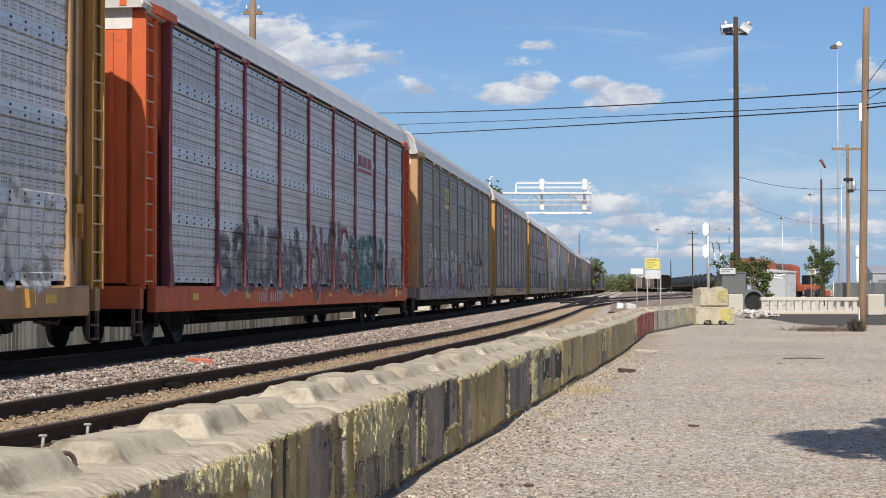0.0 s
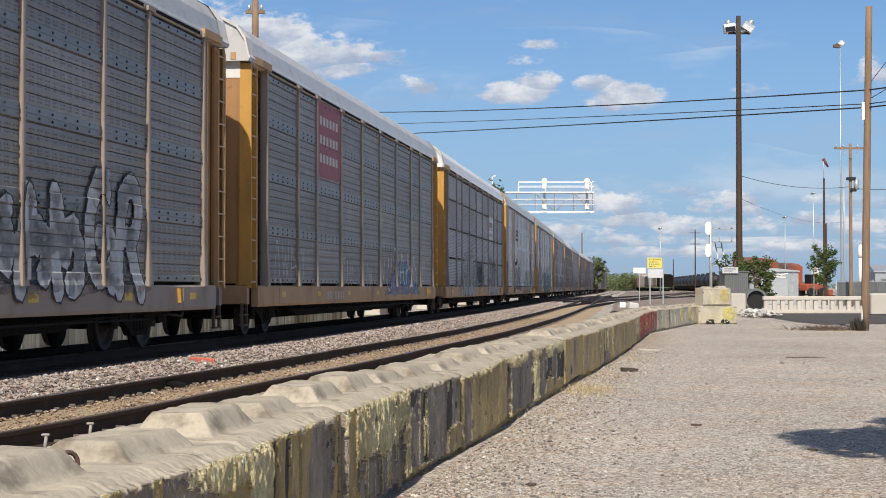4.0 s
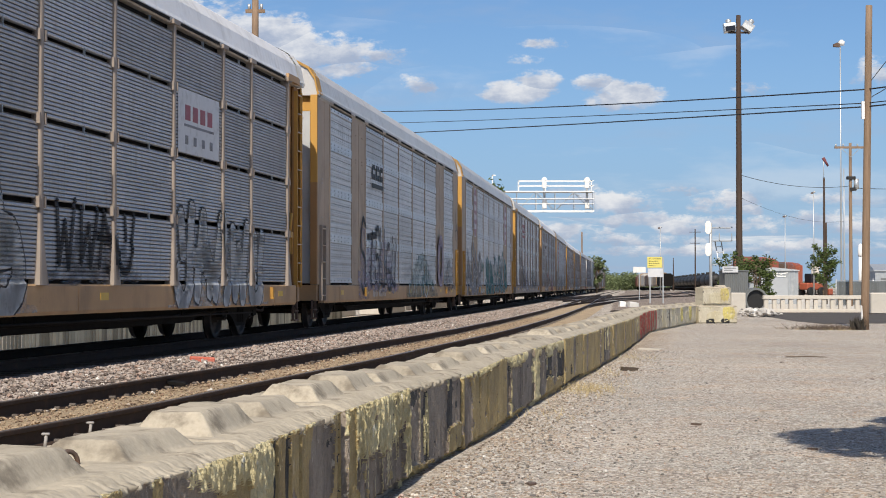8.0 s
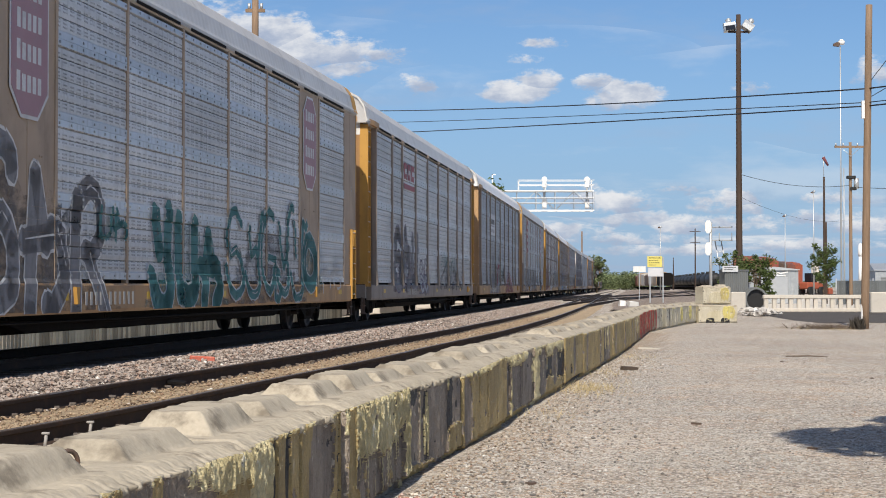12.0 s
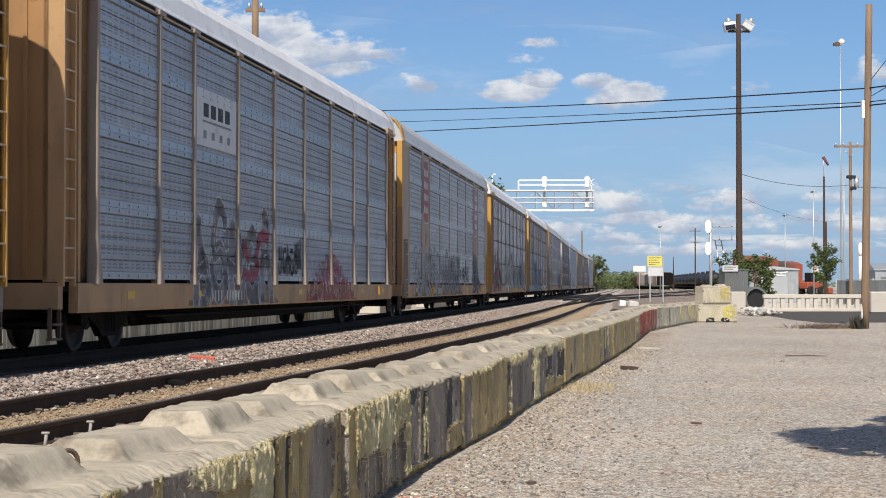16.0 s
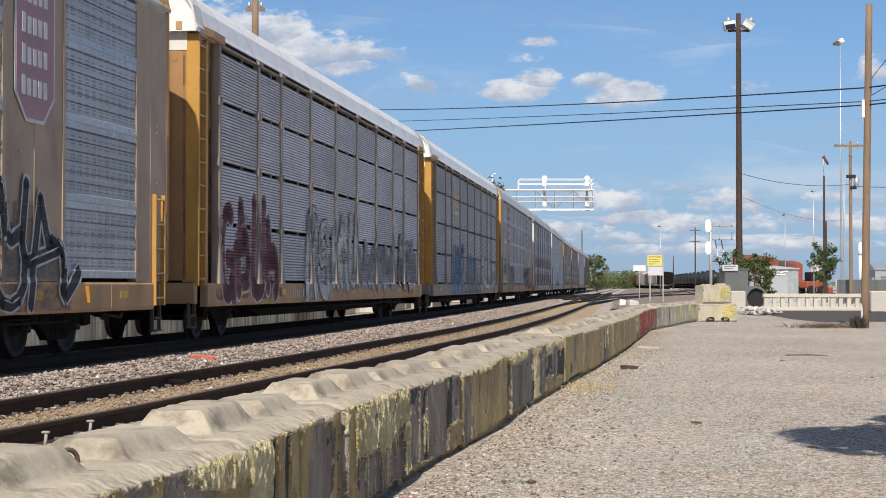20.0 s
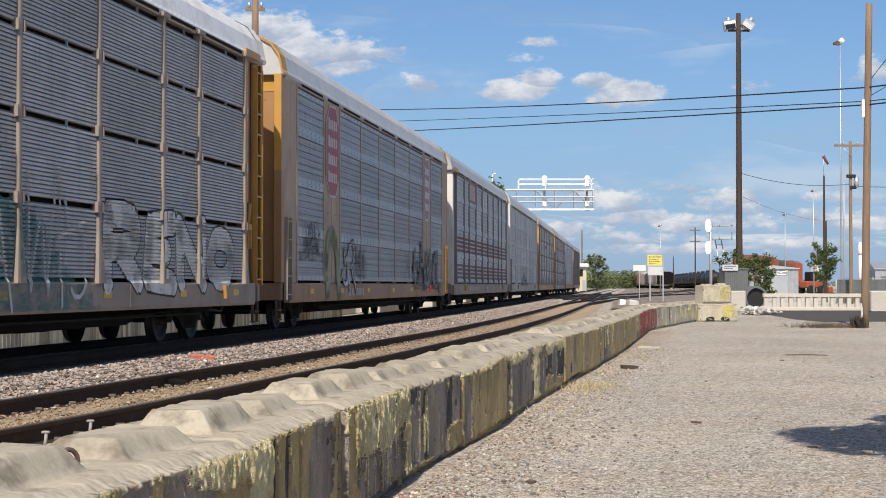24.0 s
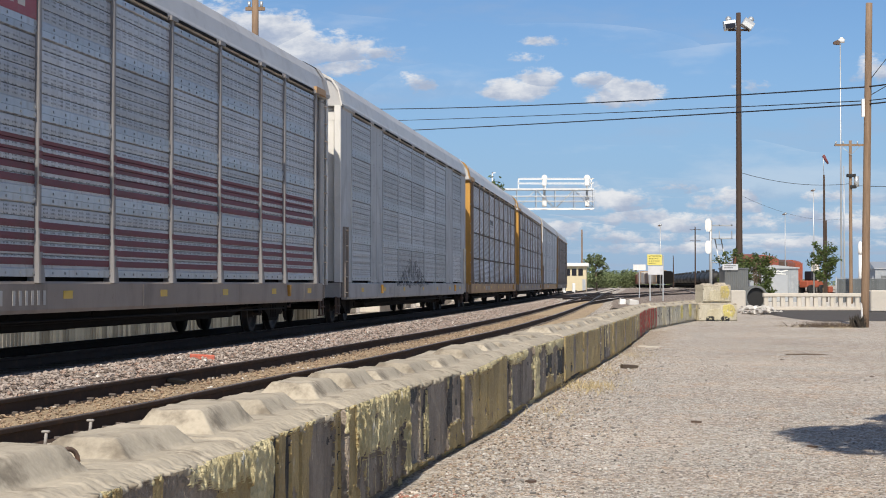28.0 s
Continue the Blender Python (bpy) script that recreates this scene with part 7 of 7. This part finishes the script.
def greenery():
    tree("tree", "bushy young tree by the yard fence", 16.6, 88, 3.2, 1.05, 51, .07, 4200, .075, LEAF, 3, .12, 32)
    tree("tree", "bushy young tree by the yard fence", 15.75, 90, 3.75, .95, 53, .07, 3000, .075, LEAF, 2, .2, 26)
    tree("tree", "small leafy tree in the yard", 22.7, 99.5, 3.85, .95, 52, .06, 2600, .085, LEAF, 1, .45, 26)
    # the tree whose shade reaches into the lot
    tree("tree", "leafy tree shading the lot's edge", 4.5, 8.15, 6.8, 2.3, 61, .14, 40000, .12, LEAF, 1, .76, 50)
    # dry tufts along the wall
    rng = random.Random(9)
    bm = bmesh.new()
    for cx, cy, k in ((1.72, 19.6, 330), (1.0, 15.7, 25), (2.2, 23, 60), (3.2, 28, 50), (5.6, 44, 40), (10.9, 46, 90), (9.9, 46.8, 60), (1.55, 19.0, 60)):
        for _ in range(k):
            x, y = cx + rng.gauss(0, .10 + .004 * cy), cy + rng.gauss(0, .3 + .01 * cy)
            a = rng.uniform(0, 6.28)
            l = rng.uniform(.02, .11)
            w = .0035
            dx, dy = math.cos(a) * l * .7, math.sin(a) * l * .7
            v = [bm.verts.new(p) for p in ((x - w, y, -.005), (x + w, y, -.005), (x + dx, y + dy, l))]
            bm.faces.new(v)
    tagged(part("dry_tufts", bm, DRY, label="tufts of dry grass on the gravel", kind="stuff"), category="grass")
    # brush beside the brown pole, a dark weed at its foot
    bm = bmesh.new()
    for _ in range(330):
        x, y = 11.62 + rng.gauss(0, .075), 46.75 + rng.gauss(0, .12)
        a = rng.uniform(0, 6.28)
        l = rng.uniform(.12, .42) * (1 - .5 * abs(x - 11.66) / .3)
        v = [bm.verts.new(p) for p in ((x - .011, y, -.005), (x + .011, y, -.005), (x + math.cos(a) * l * .4 + .02, y + math.sin(a) * l * .4, l), (x + math.cos(a) * l * .3, y + math.sin(a) * l * .3, l * .6))]
        bm.faces.new(v[:3])
        bm.faces.new((v[0], v[2], v[3]))
    tagged(part("dark_weed", bm, WEED, label="dark dry weed clump at the pole's foot", kind="stuff"), category="weed")
    bm = bmesh.new()
    for _ in range(420):
        x, y = 10.9 + rng.gauss(0, .45), 47.3 + rng.uniform(-.8, 1.0)
        a = rng.uniform(0, 6.28)
        l = rng.uniform(.08, .34)
        v = [bm.verts.new(p) for p in ((x - .012, y, -.005), (x + .012, y, -.005), (x + math.cos(a) * l, y + math.sin(a) * l, l * .6))]
        bm.faces.new(v)
    tagged(part("dead_brush", bm, BRUSH, label="dead brown brush round the pole's foot", kind="stuff"), category="brush")


def litter():
    b = bmesh.new()
    box(b, -.2, .2, -.06, .06, 0, .09, 0, .014)
    x, y, h = on_line(23.0, HALF)
    tagged(part("red_brick", b, BRICK, at=pose(-3.87, 26.8, -.005, 3, 4, 12), label="broken red block lying on the ballast"), category="brick")
    b = bmesh.new()
    tube(b, (-.34, .05, .012), (.02, 0, .02), .010, .013, 6)
    tube(b, (.02, 0, .02), (.36, -.04, .010), .013, .006, 6)
    tagged(part("dead_stick", b, BARK, at=pose(6.2, 28.5, 0), label="thin dead stick lying on the gravel"), category="stick")
    b = bmesh.new()
    prism(b, [(-.20, -.05), (.19, -.06), (.21, .03), (.05, .06), (-.17, .05)], "z", 0, .03)
    tagged(part("pale_board", b, WHITE_CONC, at=pose(3.95, 32, 0, 2, 3, -12), label="pale broken board beside the block wall"), category="board")
    b = bmesh.new()
    prism(b, [(-.13, -.05), (.12, -.06), (.14, .03), (.02, .07), (-.12, .04)], "z", 0, .055)
    tagged(part("wood_scrap", b, TIE_WOOD, at=pose(2.67, 24, 0, 3, 4, 30), label="weathered brown scrap of timber on the gravel"), category="scrap")
    for x, y, z, w, yaw in ((-3.31, 20.7, .0, .13, 20),):
        b = bmesh.new()
        out = [(-w, -.07), (w * .7, -.1), (w, .03), (.1, .12), (-w * .8, .09)]
        prism(b, out, "z", 0, .035)
        tagged(part("scrap_plate", b, DARK_STEEL, at=pose(x, y, z, 6, 8, yaw), label="flat piece of dark scrap on the ground"), category="scrap")
    rng = random.Random(6)
    for x, y in ((2.21, 14.6), (.54, 10.2), (5.6, 21.8), (2.74, 12.4), (5.4, 26.6)):
        b = bmesh.new()
        w = rng.uniform(.03, .06)
        prism(b, [(-w * .9, -w * .3), (-w * .2, -w * .55), (w * .7, -w * .3), (w * .8, w * .25), (w * .1, w * .2), (-w * .4, w * .5)], "z", 0, w * .35)
        tagged(part("litter_scrap", b, IRON, at=pose(x, y, 0, 5, 0, rng.uniform(0, 180)), label="small scrap lying on the gravel"), category="litter")


TAN_HOPPER = worn("tan_car_paint", (.40, .29, .19), .6, 0, .8, 30, .4, (.2, .14, .1), .5)
RED_HOPPER = worn("rust_red_car_paint", (.23, .085, .06), .6, 0, .8, 30, .4, (.14, .06, .045), .5)
ORANGE_RED = worn("faded_red_cloth", (.16, .05, .055), .8, 0, 4, 50, .3)
WHITE_CONC = worn("whitened_concrete", (.56, .52, .455), .85, 0, 1.5, 50, .25, (.42, .39, .35), .4, bump=.4)
CREAM_WALL = worn("cream_render", (.62, .54, .36), .85, 0, 1, 40, .2)
BRICK = worn("broken_red_block", (.52, .13, .085), .8, 0, 6, 50, .4, (.55, .4, .33), .4)
WEED = leafy("dark_dry_weed", (.045, .038, .03))
BRUSH = leafy("dead_brush_twigs", (.10, .074, .055))

ground()
tracks()
poles()
cables()
signal_bridge()
mast_signal()
balustrade()
yard()
yard_ballast()
yard_fence()
rolling_stock()
skyline()
backdrop_left()
greenery()
litter()

# ---------------------------------------------------------------- the train
CARS = [
    dict(kind="post", panel="light", paint=("tan", "tan", "tan", "yellow"), ladder="yellow", label="weathered grey and tan enclosed autorack freight car", sill_label="faded tan side sill",
         graffiti=[(8.2, 11.6, 1.15, 2.3, 3, "fat", "pale", "white", None)]),
    dict(kind="post", panel="light", paint=("orange", "maroon", "orange", "white"), ladder="orange", label="grey autorack freight car with orange-red ends and posts", sill_label="faded orange-red side sill",
         graffiti=[(-11.8, -9.4, 1.15, 2.1, 3, "thin", "white", "grey", None), (-9.0, -1.8, 1.1, 2.1, 7, "fat", "pale", "grey", "smoke"), (-1.4, 3.4, 1.05, 2.45, 4, "wild", "pale", "rose", "smoke"), (3.6, 8.6, 1.0, 2.2, 6, "fat", "pale", "teal", "teal"), (8.9, 11.8, 1.1, 2.0, 4, "thin", "white", "grey", "smoke")],
         emblems=[("red_bars", 5.7, 4.25, 2.0, .55)]),
    dict(kind="post", panel="brown", paint=("brown", "brown", "brown", "white"), ladder="tan", label="grimy brown-grey autorack freight car with pale graffiti", sill_label="dull brown side sill with yellow reflectors",
         graffiti=[(-10.2, -1.2, 1.35, 2.3, 7, "bold", "black", "white", "white"), (-10.6, -1.4, .72, 1.55, 8, "wild", "purple", "lilac", "lilac"), (-1.4, .6, 1.1, 2.1, 2, "thin", "rose", "red", "red"), (1.6, 8.9, 1.05, 2.4, 6, "bold", "black", "pale", "smoke")],
         emblems=[("yellow_bars", -4.9, 4.25, 1.7, .95)]),
    dict(kind="post", panel="brown", paint=("tan", "brown", "brown", "white"), ladder="yellow", label="dark grey autorack freight car with a faded red board", sill_label="tan side sill",
         graffiti=[(-3.95, -2.1, 1.05, 1.7, "THE", "thin", "white", "grey", None), (-1.7, .3, 1.0, 1.6, 4, "thin", "white", "grey", None), (2.4, 8.6, .95, 2.0, 5, "thin", "white", "blue", "blue"), (3.1, 5.0, 1.0, 1.9, 2, "thin", "lilac", "pink", "lilac"), (8.9, 9.8, 1.2, 1.8, 2, "thin", "white", "grey", None), (1.5, 2.2, 1.2, 1.8, 1, "thin", "white", "grey", None), (-11.5, -8.5, 1.1, 1.9, 4, "thin", "pale", "grey", None)],
         emblems=[("red_board", -5.7, 4.45, 2.75, 1.75)]),
    dict(kind="slit", panel="slitdark", paint=("tan", "brown", "tan", "white"), ladder="yellow", bright=True, label="dark ribbed autorack freight car with a white board", sill_label="tan side sill",
         graffiti=[(-7.4, -1.8, .75, 2.25, 4, "bold", "black", "pale", "white"), (-.9, 2.4, 1.2, 2.1, 4, "marker", "grey", "black", "smoke"), (4.2, 10.0, .70, 2.15, 5, "bold", "black", "pale", "white")], emblems=[("white_board", 5.7, 3.8, 2.4, 1.08)]),
    dict(kind="flush", panel="light", paint=("tan", "dun", "greyblue", "yellow"), ladder="yellow", ribbed=True, label="tan and grey smooth-sided autorack freight car with black graffiti", sill_label="tan side sill",
         graffiti=[(-11.1, -9.4, 1.1, 1.9, 4, "thin", "pale", "grey", None), (-8.0, -7.0, .80, 2.85, "S", "marker", "grey", "black", "lilac"), (-7.0, -5.4, 1.05, 2.6, "T", "marker", "grey", "black", "lilac"), (-5.7, -2.0, 1.0, 2.5, 4, "marker", "grey", "black", "lilac"), (.2, 6.8, .8, 2.3, 4, "thin", "pale", "teal", "teal"), (7.3, 8.9, 1.15, 2.6, "O", "fat", "purple", "lilac", None), (9.4, 11.8, 1.05, 2.2, 4, "thin", "pale", "grey", "smoke"), (12.2, 13.1, 2.7, 3.8, 1, "thin", "black", "black", None)], emblems=[("dark_bars", -5.2, 3.95, 1.9, .8)], flags=(-7.4, 9.6)),
    dict(kind="flush", panel="mid", paint=("tan", "dun", "greyblue", "yellow"), ladder="yellow", front_ladder="yellow", label="tan and grey smooth-sided autorack freight car with teal graffiti", sill_label="tan side sill",
         graffiti=[(-11.6, -4.9, .72, 2.6, 4, "fat", "white", "grey", "smoke"), (-3.2, 1.0, .75, 2.15, 3, "bold", "pale", "teal", "teal"), (1.2, 7.4, .80, 2.3, 5, "wild", "pale", "teal", "smoke"), (7.4, 9.0, 1.0, 2.2, "O", "fat", "pale", "teal", "teal"), (9.2, 11.6, .85, 1.8, 2, "thin", "pale", "green", None), (-5.6, -4.2, 1.7, 2.1, 2, "marker", "teal", "teal", None)],
         emblems=[("octagon_pink", -8.1, 4.2, 1.2, 2.0), ("octagon_pink", 8.1, 4.2, 1.2, 2.0)], flags=(-6.5, 8.6)),
    dict(kind="post", panel="light", paint=("brown", "brown", "tan", "white"), ladder="yellow", bolt=BOLT, label="light grey punched-panel autorack freight car", sill_label="brown side sill with yellow reflectors",
         graffiti=[(-8.6, -3.4, 1.0, 2.5, 3, "bold", "purple", "grey", "purple"), (-3.2, -1.4, .9, 1.9, 2, "wild", "purple", "pale", "lilac"), (1.2, 8.8, 1.05, 2.1, 6, "thin", "pale", "teal", "smoke"), (2.2, 7.6, 1.6, 2.2, 7, "thin", "teal", "teal", None)], emblems=[("red_bars", -5.6, 4.3, 2.3, 1.0)]),
    dict(kind="post", panel="blue", paint=("tan", "brown", "yellow", "white"), ladder="tan", bright=True, bolt=BOLT, label="blue-grey punched-panel autorack freight car with a white board", sill_label="tan and red-sprayed side sill",
         graffiti=[(-7.2, -1.4, .75, 2.2, 5, "fat", "pale", "grey", "smoke"), (-4.2, -2.6, 1.2, 1.9, 1, "wild", "rose", "red", None), (-1.0, 1.2, 1.30, 1.85, 6, "marker", "grey", "black", None), (1.6, 7.0, .70, 1.95, 6, "thin", "lilac", "red", "red")],
         emblems=[("white_board", -5.7, 3.95, 2.6, 1.0)]),
    dict(kind="flush", panel="dull", paint=("tan", "dun", "greyblue", "yellow"), ladder="yellow", label="tan and grey smooth-sided autorack freight car with red emblem", sill_label="tan side sill",
         graffiti=[(-11.0, -3.6, .75, 2.35, 8, "wild", "pale", "grey", "smoke"), (-3.4, 2.4, .80, 2.1, 8, "wild", "grey", "grey", "smoke"), (2.9, 5.4, 1.2, 1.75, 3, "marker", "pale", "black", "white"), (6.6, 9.0, .75, 2.3, 2, "wild", "pale", "black", "smoke")],
         emblems=[("octagon_red", -8.1, 4.15, 1.5, 2.05), ("octagon_pink", 8.1, 4.15, 1.2, 2.0)], flags=(-6.6, 9.9)),
    dict(kind="slit", panel="slit", paint=("tan", "brown", "yellow", "white"), ladder="yellow", bright=True, label="grey ribbed autorack freight car with white and yellow end", sill_label="tan side sill",
         graffiti=[(-11.9, -7.3, .90, 2.55, 4, "bold", "white", "rose", "maroon"), (-5.9, -5.2, 1.2, 1.6, 2, "thin", "white", "grey", None), (-4.8, -2.0, .75, 2.4, 2, "fat", "black", "white", "white"), (-2.0, 1.4, 1.0, 2.5, 3, "fat", "grey", "white", "white"), (1.4, 7.6, 1.05, 2.0, 6, "fat", "grey", "pale", "white"), (8.0, 11.4, 1.0, 2.2, 3, "fat", "black", "pale", None)]),
    dict(kind="slit", panel="slitdark", paint=("brown", "brown", "brown", "white"), ladder="yellow", bright=True, label="dark ribbed autorack freight car with bright lettering", sill_label="brown side sill with blue graffiti",
         graffiti=[(4.5, 11.4, 1.10, 2.05, "RENO", "bold", "black", "white", None), (-7.2, -2.6, .72, 2.4, 3, "fat", "pale", "blue", "blue"), (-2.4, 4.0, .70, 2.35, 5, "thin", "pale", "teal", "teal"), (-2.0, .4, 1.2, 2.2, 2, "wild", "pale", "blue", None), (-11, -7.8, 1.1, 1.9, 4, "thin", "pale", "pale", None)],
         emblems=[("yellow_bars", -5.4, 4.0, 1.7, .95)]),
    dict(kind="flush", panel="bluedark", paint=("rust", "dun", "brown", "yellow"), ladder="yellow", label="tan and blue-grey smooth-sided autorack freight car with emblem", sill_label="rust-brown side sill with a red bracket",
         graffiti=[(-11.5, -9.4, 1.7, 2.5, 5, "thin", "black", "black", "smoke"), (-8.9, -7.0, .75, 2.25, "A", "bold", "grey", "green", None), (-7.0, -5.2, 1.05, 2.1, 2, "wild", "black", "pale", None), (-5.0, -3.6, 1.2, 1.9, 5, "marker", "grey", "grey", None), (3.4, 4.8, 1.1, 1.9, 2, "thin", "rose", "rose", None), (5.0, 10.8, 1.0, 2.2, 5, "wild", "black", "grey", "smoke")],
         emblems=[("octagon_red", -8.1, 4.2, 1.5, 2.1), ("octagon_pink", 8.1, 4.2, 1.2, 2.0)], flags=(8.55,), flag_paint="red"),
    dict(kind="post", panel="silver", paint=("brown", "slate", "grey", "grey"), ladder="white", bolt=BOLT, ribbed=False, stripes=True, label="light grey autorack freight car with maroon stripes", sill_label="grey-brown side sill",
         graffiti=[(-10.9, -9.5, 1.0, 1.9, 2, "thin", "pale", "grey", None)], emblems=[("red_board", -5.7, 4.88, 2.75, .85)], flags=(-9.0, 9.4)),
    dict(kind="flush", panel="silver", paint=("grey", "greyblue", "white", "white"), ladder="grey", ribbed=False, label="grey smooth-sided autorack freight car", sill_label="grey side sill",
         graffiti=[(-9.2, -6.6, 1.1, 2.3, 2, "thin", "pale", "pale", None), (-4.4, 2.0, 1.1, 1.9, 5, "thin", "pale", "pale", "smoke")], flags=(-7.5, 9.6)),
    dict(kind="slit", panel="slit", paint=("tan", "brown", "tan", "yellow"), ladder="yellow", label="grey ribbed autorack freight car with a small white board", sill_label="tan side sill", emblems=[("white_board", -2.8, 3.8, 2.2, .95)]),
    dict(kind="slit", panel="slit", paint=("brown", "brown", "tan", "yellow"), ladder="yellow", label="grey ribbed autorack freight car", sill_label="brown side sill"),
    dict(kind="flush", panel="light", paint=("tan", "greyblue", "tan", "white"), ladder="yellow", label="light grey smooth-sided autorack freight car", sill_label="tan side sill"),
    dict(kind="post", panel="brown", paint=("brown", "brown", "brown", "grey"), ladder="tan", label="dark autorack freight car at the end of the train", sill_label="brown side sill"),
]
TRAIN = []
for i, spec in enumerate(CARS):
    spec["seed"] = i + 1
    TRAIN.append(autorack(spec))

loose_stones()
block_wall()


def motions():
    for i, car in enumerate(TRAIN):
        mid = S0 + 15.12 + (i - 1) * PITCH
        rows = []
        for t in range(0, 29):
            x, y, h = on_line(mid - SPEED * t, HALF)
            rows.append((t, pose(x, y, RAIL_Z, 0, 0, -math.degrees(h))))
        walk(car, rows)
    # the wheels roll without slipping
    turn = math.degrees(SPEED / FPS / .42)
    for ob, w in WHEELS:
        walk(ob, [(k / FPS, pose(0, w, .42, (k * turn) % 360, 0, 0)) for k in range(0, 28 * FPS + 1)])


motions()
